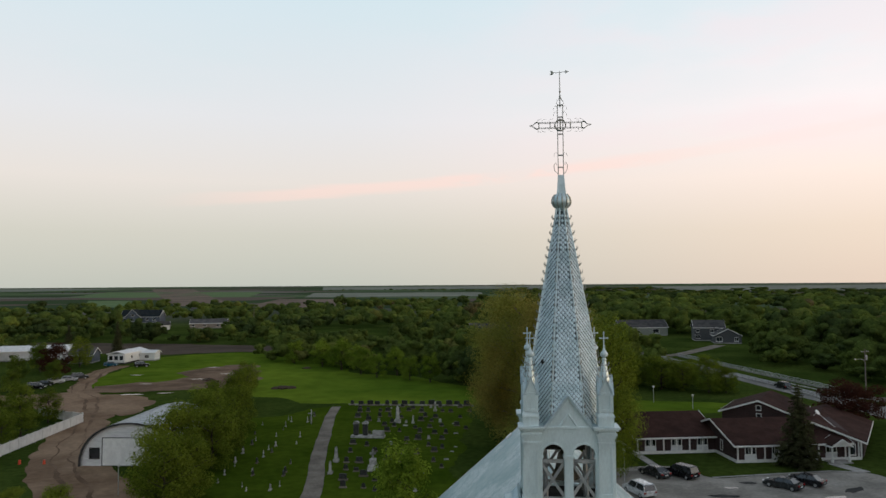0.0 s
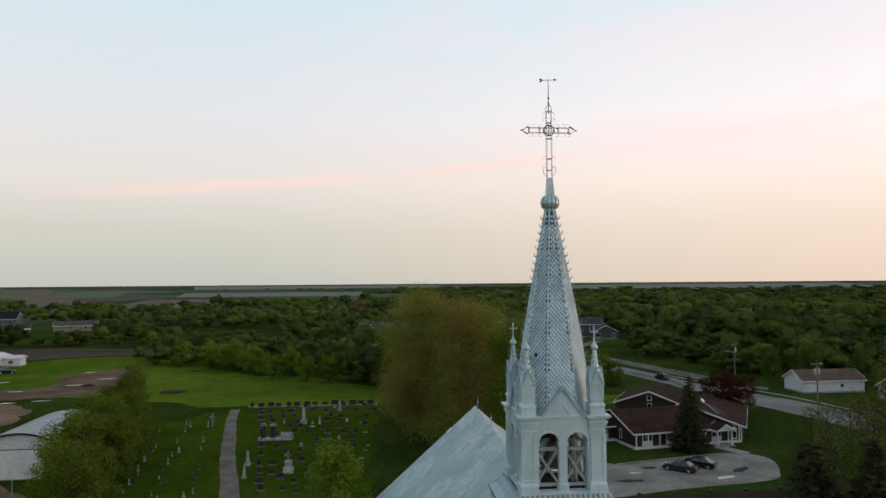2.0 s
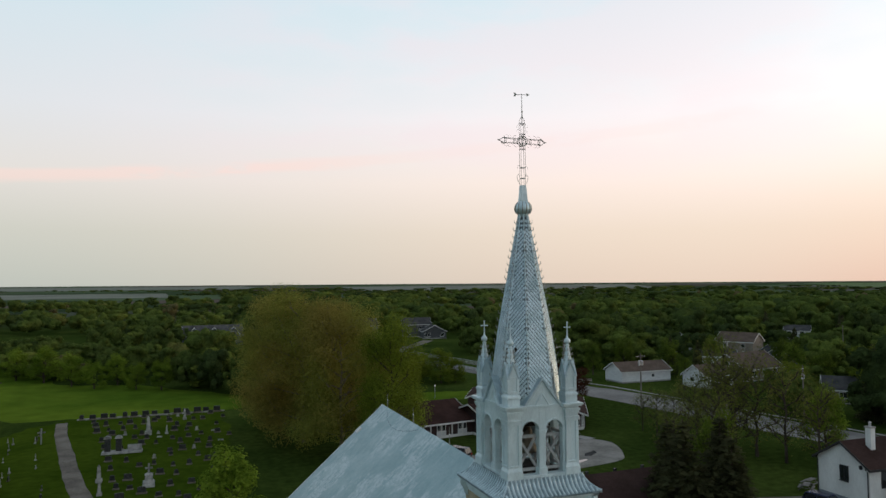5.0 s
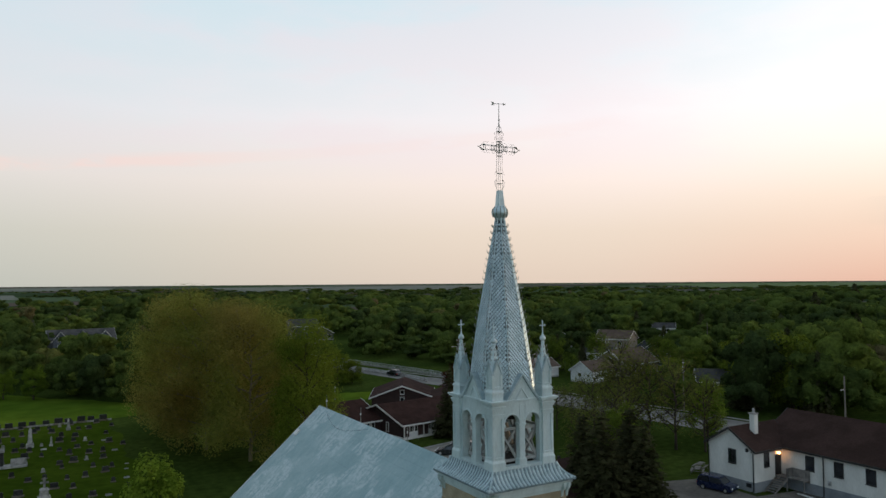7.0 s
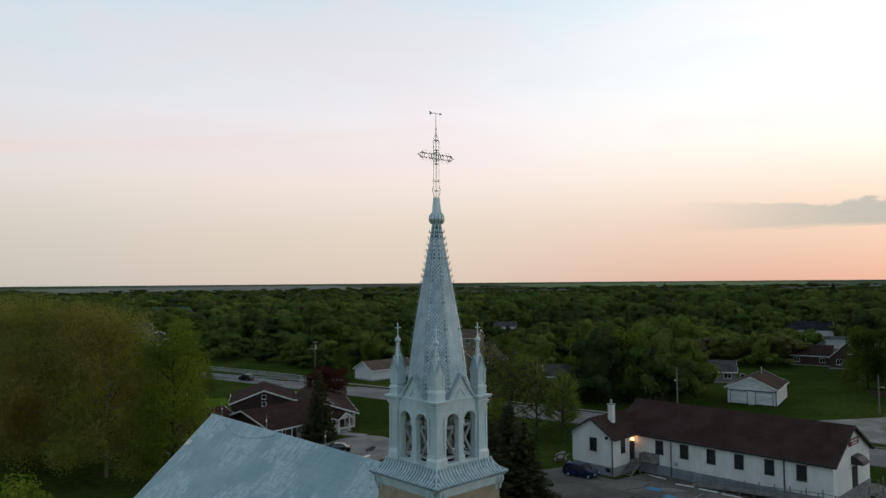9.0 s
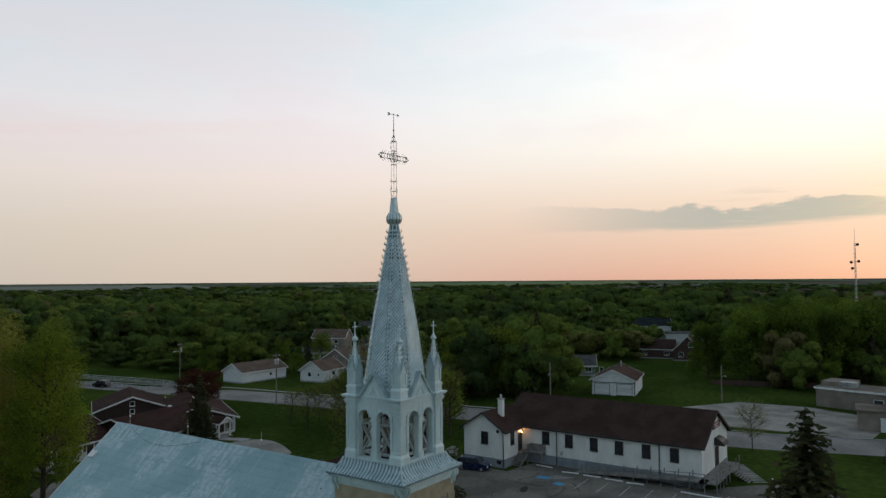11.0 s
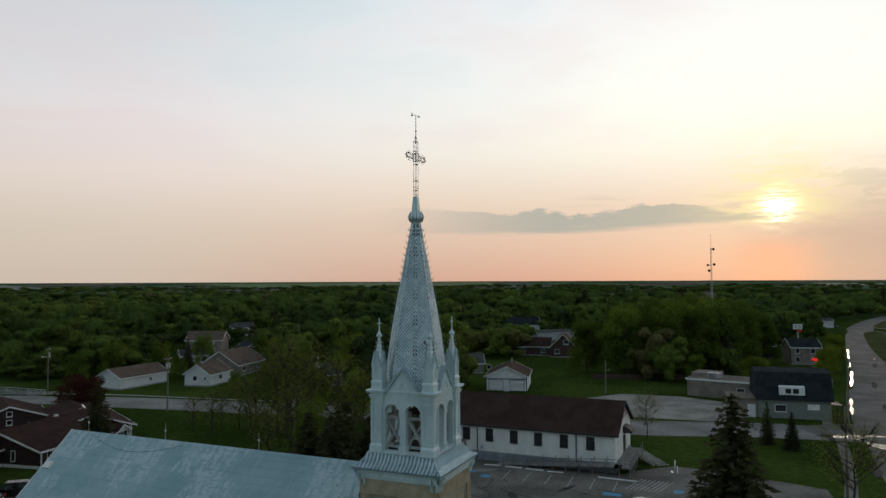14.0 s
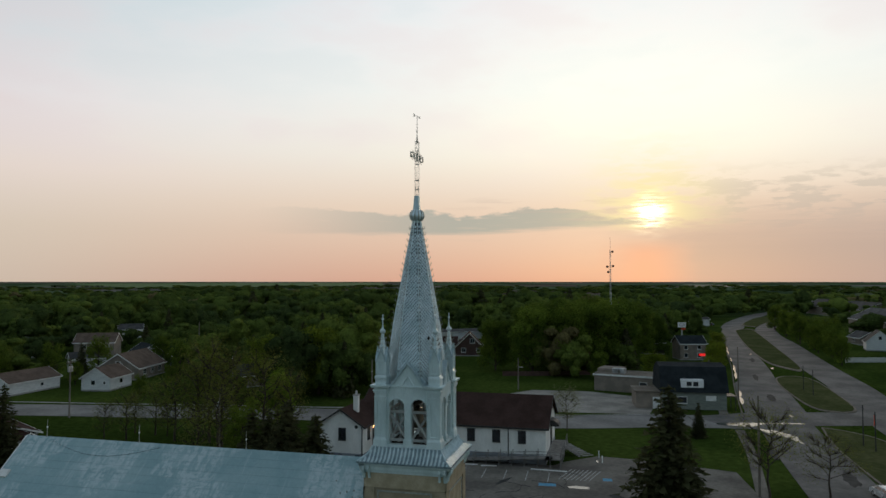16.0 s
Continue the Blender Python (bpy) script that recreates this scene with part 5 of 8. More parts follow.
    part("landing", Shape().box(57.2, 58.4, 20.9, 22.25, 1.60, 1.72), RAIL_WOOD, steps)
    for y in (20.93,):
        part("rail_panel", Shape().box(57.2, 58.4, y - 0.04, y + 0.02, 1.75, 2.75), RAIL_WOOD, steps)
    part("rail_panel", Shape().box(58.33, 58.4, 18.7, 20.85, 1.3, 2.75), RAIL_WOOD, steps)
    part("deck", Shape().box(57.3, 58.4, 18.7, 20.85, 1.60, 1.71), RAIL_WOOD, steps)
    for x, y in ((57.3, 20.95), (57.3, 18.75)):
        part("post", Shape().box(x - 0.06, x + 0.06, y - 0.06, y + 0.06, 0, 2.75), RAIL_WOOD, steps)
    # ramp along the wall, with rails
    ramp = thing("access_ramp", "grey wooden ramp and porch with railings along the hall", "ramp", HALL_AT)
    deck = [(13.5, 0.12), (-1.6, 1.30), (-3.4, 1.30), (-3.4, 1.14), (-1.6, 1.14), (13.5, 0.0)]
    part("ramp_deck", Shape().prism(deck, "x", 56.6, 58.2), RAIL_WOOD, ramp, "grey wooden ramp deck")
    part("porch_deck", Shape().box(56.6, 69.0, -4.6, -2.45, 1.14, 1.30), RAIL_WOOD, ramp)
    for k in range(10):
        y = 12.6 - k * 1.75
        z = max(0.12, min(1.30, 0.12 + (13.5 - y) * 1.18 / 15.1))
        for x in (56.65, 58.15) if k < 9 else (56.65,):
            part("post", Shape().box(x - 0.05, x + 0.05, y - 0.05, y + 0.05, 0, z + 1.0), RAIL_WOOD, ramp)
    for dz in (0.55, 0.95):
        part("rail", Shape().tube([(56.65, 12.6, 0.19 + dz), (56.65, -1.6, 1.3 + dz), (56.65, -4.5, 1.3 + dz)], 0.045, 4), RAIL_WOOD, ramp)
        part("rail", Shape().tube([(56.65, -4.5, 1.3 + dz), (63.6, -4.5, 1.3 + dz)], 0.045, 4), RAIL_WOOD, ramp)
    for x in (57, 58.6, 60.2, 61.8, 63.5, 67.0, 68.9):
        part("post", Shape().box(x - 0.06, x + 0.06, -4.56, -4.44, 0, 2.3), RAIL_WOOD, ramp)
    for k in range(7):
        part("tread", Shape().box(64, 66.4, -4.9 - 0.3 * k, -4.6 - 0.3 * k, 1.09 - 0.17 * k, 1.13 - 0.17 * k), RAIL_WOOD, ramp)
    # entrance gable: sign, awning, door
    sign = part("hall_sign", Shape().box(-1.7, 1.7, -0.12, 0, -0.4, 0.4), MAROON_SIGN, hall, "dark red sign with white lettering bars", m=pose(65.6, -2.4, 6.75), bevel=0.02)
    for k, (a, b) in enumerate(((-1.2, -0.2), (0.0, 1.2), (-0.8, 0.9))):
        z = (0.18, 0.18, -0.15)[k]
        part("lettering_bar", Shape().box(a, b, -0.135, -0.12, z - 0.08, z + 0.08), WHITE_PLASTIC, sign)
    awn = [(-2.42, 5.2), (-3.0, 5.05), (-3.5, 4.7), (-3.75, 4.25), (-3.70, 4.2), (-2.42, 4.2)]
    part("awning", Shape().prism(awn, "x", 64.6, 67.0), DARK_TRIM, hall, "black domed door awning", bevel=0.05)
    door(hall, pose(65.8, -2.4, 1.32), 1.6, 2.4, DARK_TRIM, DARK_TRIM)
    part("threshold", Shape().box(64.9, 66.7, -2.6, -2.45, 1.25, 1.33), CONCRETE, hall)


def glow_material():
    m = bpy.data.materials.new("lit_lamp_glass")
    m.use_nodes = True
    b = m.node_tree.nodes["Principled BSDF"]
    b.inputs["Base Color"].default_value = (0.9, 0.6, 0.3, 1)
    b.inputs["Emission Color"].default_value = (1.0, 0.42, 0.14, 1)
    b.inputs["Emission Strength"].default_value = 32.0
    return m


GLOW = glow_material()
MAROON_SIGN = material("dark_red_sign", (0.14, 0.02, 0.025), (0.18, 0.03, 0.035), rough=0.5)
build_hall()


# the inn
def build_inn():
    inn = thing("inn", "low maroon sided inn with white trim and brown roofs", "inn", pose(30.9, 73.1, 0, 0, 0, 9.2))
    # front wing, roof ridge along its length
    body(inn, 0, 19.0, 0, 14.6, 0.3, 2.6, 4.85, MAROON, "x")
    gable_roof(inn, 0, 17.0, 0, 14.6, 2.6, 4.95, BROWN_ROOF, "x", 0.55)
    part("base_board", Shape().box(-0.06, 19.06, -0.06, 14.66, 0.0, 0.45), TRIM, inn)
    # wing set back beside it
    body(inn, -12.5, -0.02, 6.6, 20.6, 0.3, 2.6, 4.95, MAROON, "x", "wing_wall")
    gable_roof(inn, -12.5, -0.02, 6.6, 20.6, 2.6, 5.05, BROWN_ROOF, "x", 0.55)
    part("base_board", Shape().box(-12.56, -0.1, 6.54, 20.66, 0.0, 0.45), TRIM, inn)
    # two wings running back at a slant, the further one with its gable towards the church
    slant = Matrix.Translation((19.4, 0.0, 0)) @ Matrix.Rotation(radians(52.0), 4, "Z")
    for x0, x1, y0, y1, eave, ridge in ((-0.2, 18.5, 0.0, 13.0, 2.6, 4.75), (12.2, 25.0, 10.2, 22.4, 3.3, 5.5)):
        wing = part("slant_wall", Shape().prism([(y0, 0.3), (y1, 0.3), (y1, eave), ((y0 + y1) / 2, ridge - 0.05), (y0, eave)], "x", x0, x1), MAROON, inn, m=slant)
        c, half = (y0 + y1) / 2, (y1 - y0) / 2
        k = (ridge - eave) / half
        for e in (-1, 1):
            low = eave - 0.5 * k
            o = [(c, ridge + 0.14), (c + e * (half + 0.5), low + 0.14), (c + e * (half + 0.5), low), (c, ridge)]
            part("roof_slope", Shape().prism(o, "x", x0 - 0.5, x1 + 0.5), BROWN_ROOF, wing)
            rake = [(c, ridge + 0.17), (c + e * (half + 0.5), low + 0.17), (c + e * (half + 0.5), low - 0.10), (c, ridge - 0.10)]
            part("rake_board", Shape().prism(rake, "x", x0 - 0.56, x0 - 0.5), TRIM, wing)
            part("fascia", Shape().box(x0 - 0.5, x1 + 0.5, *sorted((c + e * (half + 0.5), c + e * (half + 0.55))), low - 0.1, low + 0.16), TRIM, wing)
    for z in (4.3, 2.9):
        window(inn, slant @ pose(12.2, 16.3, z, 0, 0, -90), 0.7, 0.7, TRIM)
    for x0, wall_y, run in ((0.0, 0.0, 19.0), (-12.5, 6.6, 12.4)):
        k = 0
        x = x0 + 0.15
        while x < x0 + run - 0.2:
            part("corner_board" if k == 0 else "post", Shape().box(x - 0.1, x + 0.1, wall_y - 0.1, wall_y, 0.3, 2.6), TRIM, inn)
            x += 2.05
            k += 1
        for j in range(int(run / 4.1)):
            xc = x0 + 0.15 + 1.03 + j * 4.1 + (1.0 if x0 < 0 else 0.9)
            part("spandrel", Shape().box(xc - 0.9, xc + 0.9, wall_y - 0.06, wall_y, 0.4, 1.15), SIDING, inn)
            window(inn, pose(xc, wall_y, 1.75), 1.5, 1.0, TRIM, bars=2)
    for x in (6.2, 10.4):
        door(inn, pose(x, 0, 0.3), 0.9, 2.0)
    part("side_window", ring(-0.4, 0.4, -0.8, 0.8, 0.1, -0.06, 0), TRIM, inn, m=pose(0, 4.6, 1.6, 0, 0, -90))
    part("corner_post", Shape().box(18.9, 19.1, -0.12, 0.08, 0.3, 2.6), TRIM, inn)
    # porch before the front door
    body(inn, 13.4, 16.2, -1.7, -0.05, 2.35, 2.5, 3.3, TRIM, "y", "porch_gable")
    gable_roof(inn, 13.4, 16.2, -1.8, 0.6, 2.5, 3.35, BROWN_ROOF, "y", 0.25)
    for x in (13.5, 16.1):
        part("post", Shape().lathe([(0.2, 0.0), (0.2, 0.9), (0.13, 0.95), (0.13, 2.4), (0.18, 2.45)], 10, x, -1.6), TRIM, inn)
    part("porch_floor", Shape().box(13.2, 16.4, -2.0, -0.07, 0.0, 0.14), CONCRETE, inn)
    window(inn, pose(17.6, 0, 1.5), 0.9, 1.4, TRIM)
    part("roof_vent", Shape().box(-0.25, 0.25, -0.25, 0.25, 0, 0.4), TRIM, inn, m=pose(14.2, 10.5, 4.2))
    part("satellite_dish", Shape().lathe([(0.02, 0.0), (0.3, 0.06), (0.45, 0.16)], 16).tube([(0, 0, 0.0), (0, 0, -0.8)], 0.03), TRIM, inn, m=pose(17.5, 8.2, 5.4, 50, 0, 30))


build_inn()

# rectory beside the church, brown hipped roof
def build_rectory():
    r = thing("rectory", "low house with a dark brown roof beside the church", "house", pose(23.8, 32.2, 0, 0, 0, 1.5))
    body(r, -9.8, 9.8, -6, 6, 0.3, 3.0, 5.35, STUCCO, "x")
    part("footing", Shape().box(-9.85, 9.85, -6.05, 6.05, -0.2, 0.3), CONCRETE, r)
    gable_roof(r, -9.8, 9.8, -6, 6, 3.0, 5.4, HALL_ROOF, "x", 0.5, DARK_TRIM)
    for k in range(5):
        part("ridge_vent", Shape().box(-0.14, 0.14, -0.14, 0.14, 0, 0.32), DARK_TRIM, r, m=pose(-7.5 + 3.6 * k, 0.3, 5.45))
    for u in (-6, 0, 6):
        window(r, wall_m("s", u, 1.8, -9.8, 9.8, -6, 6), 1.4, 1.2, bars=1)


build_rectory()

W1 = (("s", -3, 1.8, 1.4, 1.1), ("s", 2.5, 1.8, 1.4, 1.1), ("w", 0, 1.8, 1.2, 1.1), ("e", 0, 1.8, 1.2, 1.1))
house("long white garage with a tan shingle roof", 96.2, 125.4, 0, 15, 7.6, 2.9, 4.9, SIDING, TAN_ROOF, "x", (("s", 2, 1.6, 0.8, 0.7),), name="garage", category="garage")
# white cottage with tan-roofed house behind it
house("small white gabled cottage with a dark window", 105.6, 109.6, 10, 10, 7, 3.1, 5.4, SIDING, TAN_ROOF, "x", (("w", 0.6, 2.0, 1.0, 1.0), ("w", -2.2, 2.0, 0.5, 0.6), ("s", 0, 1.9, 1.2, 1.0)))
house("tan house with a broad grey-brown hipped roof", 125.5, 118, 12, 16, 11, 3.2, 6.8, TAN_WALL, TAN_ROOF, "x", (("s", -4.5, 1.9, 1.6, 1.3), ("s", 0, 1.9, 1.6, 1.3), ("s", 4.5, 1.9, 1.6, 1.3), ("w", 0, 4.2, 1.2, 1.2)))
house("two-storey pale house among trees", 164, 161.8, -65, 12.6, 9, 5.4, 8.2, TAN_WALL, TAN_ROOF, "x", (("s", -3, 4.0, 1.2, 1.2), ("s", 3, 4.0, 1.2, 1.2), ("s", 3, 1.5, 1.2, 1.2), ("w", 0, 4.0, 1.2, 1.2)))
house("low pale house beside the trees", 141, 146, -40, 10, 7, 2.8, 4.4, SIDING, GREY_ROOF, "x", (("s", -3, 1.7, 1.2, 1.0), ("s", 2, 1.7, 1.2, 1.0)))
house("blue-grey house with a glazed white-framed gable", 145.5, 128.5, -35, 11, 10, 3.2, 7.0, BLUE_SIDING, BLUE_ROOF, "y", (("s", -2, 2.2, 1.6, 2.0), ("s", 2, 2.2, 1.6, 2.0), ("s", 0, 5.0, 1.6, 1.4)))
house("white gabled house deep in the trees", 157, 184, -35, 7, 7, 3.4, 6.8, SIDING, GREY_ROOF, "y", (("s", 0, 4.2, 1.2, 1.0), ("s", -2, 1.8, 1.2, 1.0)))
house("white house half hidden by trees", 237, 206, -50, 10, 8, 4.2, 6.4, SIDING, GREY_ROOF, "x", (("s", -3, 3.2, 1.4, 1.4), ("s", 2, 3.2, 1.4, 1.4)))
house("grey-green house with a dark roof and white windows", 152, 56.5, -62, 9, 8, 2.9, 5.2, GREEN_WALL, GREY_ROOF, "x", (("s", -3.5, 1.8, 1.8, 1.2), ("s", 2.5, 1.8, 1.6, 1.2), ("s", 6, 1.8, 1.0, 1.2)))
house("dark house behind trees beside the road", 119, 79, -45, 13, 9, 2.9, 5.2, TAN_WALL, GREY_ROOF, "x", W1)
house("reddish-brown house with a steep front gable", 205, 41, -78, 9.0, 12, 3.4, 7.8, RED_WALL, HALL_ROOF, "y", (("s", -2, 2.0, 1.4, 1.4), ("s", 1.0, 5.2, 1.5, 1.4), ("s", 3, 2.0, 1.0, 1.2)))
house("long low house with a brown roof", 206, 51.4, -78, 11, 9, 3.2, 6.0, RED_WALL, HALL_ROOF, "x", (("s", -4, 1.8, 1.4, 1.2), ("s", 3, 1.8, 1.4, 1.2)))
house("white building with a grey hipped roof", 300, 88, -66, 22, 12, 4.4, 8.0, SIDING, BLUE_ROOF, "x", W1)
house("long white flat shed with parked machines", 270, 60, -50, 22, 9, 3.4, 4.4, SIDING, GREY_ROOF, "x", (), name="shed", category="shed")


def build_shed():
    s = thing("shed", "pale two-bay wooden garage with a brown roof", "garage", pose(122.1, 34.6, 0, 0, 0, -77))
    body(s, -4.9, 4.9, 0, 14, 0.1, 3.5, 5.6, SIDING, "y")
    gable_roof(s, -4.9, 4.9, 0, 14, 3.5, 5.7, HALL_ROOF, "y", 0.4)
    for x in (-2.5, 2.5):
        garage_door(s, pose(x, 0, 0.1), 3.3, 2.5, SIDING)
    door(s, pose(0, 0, 0.1), 0.9, 2.1, SIDING)
    part("header_board", Shape().box(-4.85, 4.85, -0.06, 0, 2.8, 3.0), BLUE_SIDING, s)
    for x in (-4.8, 4.8):
        part("corner_board", Shape().box(x - 0.1, x + 0.1, -0.06, 0.0, 0.1, 3.4), BLUE_SIDING, s)
    part("stove_pipe", Shape().lathe([(0.12, 5.2), (0.12, 6.8), (0.2, 6.82), (0.05, 7.0)], 10, 0.6, 9), STEEL, s)


build_shed()


def build_gambrel():
    """The dark-roofed corner building by the junction."""
    g = thing("corner_shop", "grey-green corner building with a dark blue mansard roof", "shop", pose(109.6, -23.2, 0, 0, 0, -84))
    body(g, -3.4, 9.0, 0, 11, 0.1, 3.6, 3.65, GREEN_WALL, "x")
    part("mansard_roof", Shape().prism([(-0.5, 3.55), (11.5, 3.55), (9.4, 7.6), (6.0, 9.0), (2.0, 8.5)], "x", -3.8, 9.4), BLUE_ROOF, g)
    dormer = part("dormer", Shape().prism([(-0.15, 4.5), (-0.15, 6.0), (2.2, 6.4), (2.2, 4.5)], "x", 0.2, 4.6), SIDING, g)
    for x in (1.75, 3.05):
        window(g, pose(x, -0.16, 5.25), 1.0, 0.9, TRIM)
    window(g, pose(0.4, 0, 2.0), 1.8, 1.2, TRIM)
    part("board", Shape().box(5.0, 7.0, -0.06, 0, 1.9, 2.9), TRIM, g)
    part("gable_sign", Shape().box(9.42, 9.5, 3.4, 5.6, 4.2, 6.6), WHITE_PLASTIC, g, "white shop sign with grey bars")
    for z in (4.8, 5.4, 6.0):
        part("lettering_bar", Shape().box(9.5, 9.53, 3.7, 5.3, z - 0.12, z + 0.12), BLUE_ROOF, g)
    # low side wing with a white gate, dark porch at the other end
    body(g, -8.6, -3.42, 0.6, 8, 0.1, 3.3, 3.35, TAN_WALL, "x", "wing_wall")
    part("wing_roof", Shape().box(-8.9, -3.45, 0.3, 8.3, 3.3, 3.55), GRAVEL, g)
    door(g, pose(-4.6, 0.6, 0.1), 1.2, 2.2, SIDING)
    part("shop_porch", Shape().box(9.0, 11.0, 0.4, 4.5, 2.7, 2.9), DARK_TRIM, g)
    for y in (0.5, 4.3):
        part("porch_post", Shape().box(10.75, 10.9, y - 0.08, y + 0.08, 0, 2.7), DARK_TRIM, g)


build_gambrel()


def build_strip():
    b = thing("low_store", "long flat-roofed tan store with a pale roof edge", "store", pose(130.1, -12.6, 0, 0, 0, -103))
    part("wall", Shape().box(-7.5, 9.5, 0, 9, 0, 3.6), TAN_WALL, b)
    part("roof_edge", Shape().box(-7.8, 9.8, -0.3, 9.3, 3.6, 3.95), TRIM, b)
    part("roof_deck", Shape().box(-7.6, 9.6, -0.1, 9.1, 3.95, 4.0), GRAVEL, b)
    part("roof_unit", Shape().box(-4, -1, 3, 5, 4.0, 5.0), STEEL, b)
    part("upper_wall", Shape().box(-7.5, -2.0, 3, 9, 4.0, 4.9), TAN_WALL, b)
    window(b, pose(4, 0, 1.8), 1.6, 1.3)
    door(b, pose(7, 0, 0), 1.0, 2.1)


build_strip()
house("two-storey grey house with a dark roof", 209, -33.2, -75, 8.5, 8, 5.4, 7.7, TAN_WALL, BLUE_ROOF, "x", (("s", -2.4, 4.2, 1.1, 1.3), ("s", 2, 4.2, 1.1, 1.3), ("s", -2.4, 1.6, 1.1, 1.3), ("s", 2, 1.6, 1.1, 1.4)))
house("long building with a dark blue hipped roof", 226, -14, -78, 22, 13, 4.2, 8.2, BLUE_SIDING, BLUE_ROOF, "x", (), name="store", category="store")
house("white cottage with a steep gable beside the road", 258, -105, 80, 9, 9, 3.4, 7.4, SIDING, GREY_ROOF, "y", (("n", 0, 4.8, 1.0, 1.2), ("w", 0, 1.9, 1.2, 1.2), ("n", -2.4, 1.9, 1.0, 1.2)))
house("long tan apartment building with a broad grey roof", 330, -138, 8, 62, 22, 7.2, 12.5, TAN_WALL, GREY_ROOF, "x", tuple(("n", u, z, 1.4, 1.4) for u in (-26, -18, -10, -2, 6, 14, 22) for z in (2.0, 5.0)) + tuple(("w", u, z, 1.4, 1.4) for u in (-5, 4) for z in (2.0, 5.0)), name="apartment_building", category="apartments")
house("long building with a dark grey roof", 540, -172, 6, 110, 24, 6.5, 11.5, TAN_WALL, GREY_ROOF, "x", tuple(("n", u, 3.0, 1.6, 1.4) for u in (-24, -14, -4, 6, 16)), name="apartment_building", category="apartments")
house("small tan bungalow behind street trees", 285, -108, 8, 11, 8, 2.9, 5.2, TAN_WALL, GREY_ROOF, "x", (("n", 0, 1.7, 1.4, 1.1), ("w", 0, 1.7, 1.4, 1.1)))
house("white roadside building with a blue band", 395, -52, -80, 14, 9, 3.8, 5.0, SIDING, GREY_ROOF, "x", (("s", 0, 1.8, 2.4, 1.4),), name="store", category="store")
# houses across the fields
blue_house = house("dark blue house with a tall front gable by the woods", -262, 463, 5, 28, 11, 4.4, 9.0, BLUE_SIDING, BLUE_ROOF, "x", (("s", -11, 2.4, 2.0, 1.6), ("s", 5, 2.4, 2.0, 1.6), ("s", 10, 2.4, 2.0, 1.6)))
body(blue_house, -9, 1, -8.5, -0.5, 0.35, 4.6, 9.4, BLUE_SIDING, "y", "gable_wall")
gable_roof(blue_house, -9, 1, -8.5, -0.5, 4.6, 9.5, BLUE_ROOF, "y", 0.4, TRIM)
window(blue_house, pose(-4, -8.5, 5.5), 2.0, 1.8, TRIM)
window(blue_house, pose(-4, -8.5, 2.0), 2.4, 1.6, TRIM)
house("long pale bungalow at the edge of the fields", -184, 396, 12, 22, 9, 3.2, 5.6, TAN_WALL, GREY_ROOF, "x", (("s", -9, 1.9, 1.6, 1.2), ("s", -2, 1.9, 1.6, 1.2), ("s", 6, 1.9, 1.6, 1.2), ("s", 11, 1.9, 1.2, 1.2)))
house("white cottage at the edge of the fields", -206, 380, 30, 7, 6, 2.8, 5.0, SIDING, GREY_ROOF, "x", (("s", 0, 1.7, 1.2, 1.0),))
dormer_house = house("grey house with three white gables in the woods", -5, 290, 4, 24, 10, 4.4, 8.4, BLUE_SIDING, GREY_ROOF, "x", ())
for u in (-8, 0, 8):
    body(dormer_house, u - 2.5, u + 2.5, -6.4, -0.5, 0.35, 4.8, 7.9, BLUE_SIDING, "y", "gable_wall")
    gable_roof(dormer_house, u - 2.5, u + 2.5, -6.4, -0.5, 4.8, 7.95, GREY_ROOF, "y", 0.35, TRIM)
    window(dormer_house, pose(u, -6.4, 5.0), 1.8, 1.6, TRIM)
    window(dormer_house, pose(u, -6.4, 2.2), 2.0, 1.6, TRIM)
house("white farm building on the far fields", -300, 640, 20, 9, 6, 3, 5, TAN_WALL, GREY_ROOF, "x", (), name="barn", category="barn")
house("dark timber bungalow with a grey roof by the river", 67, 331, 8, 24, 10, 4.2, 7.6, GREEN_WALL, GREY_ROOF, "x", (("s", -8, 2.0, 1.6, 1.4), ("s", -3, 2.0, 1.6, 1.4), ("s", 6, 2.2, 3.0, 2.0)))
house("two-storey dark grey house with white window frames", 91, 299.5, -8, 13, 10, 6.0, 9.0, GREY_SIDING, GREY_ROOF, "x", (("s", -5, 4.4, 1.2, 1.2), ("s", 1, 4.4, 1.6, 1.2), ("s", 5, 4.4, 1.6, 1.2), ("s", -5, 1.8, 2.0, 1.4)))
house("front gabled garage wing with white trim", 94.5, 284.5, -8, 11, 9, 3.4, 6.2, GREY_SIDING, GREY_ROOF, "y", (("s", 3.5, 1.8, 1.6, 1.6), ("s", -3.5, 1.8, 2.4, 1.8)), name="garage", category="garage")


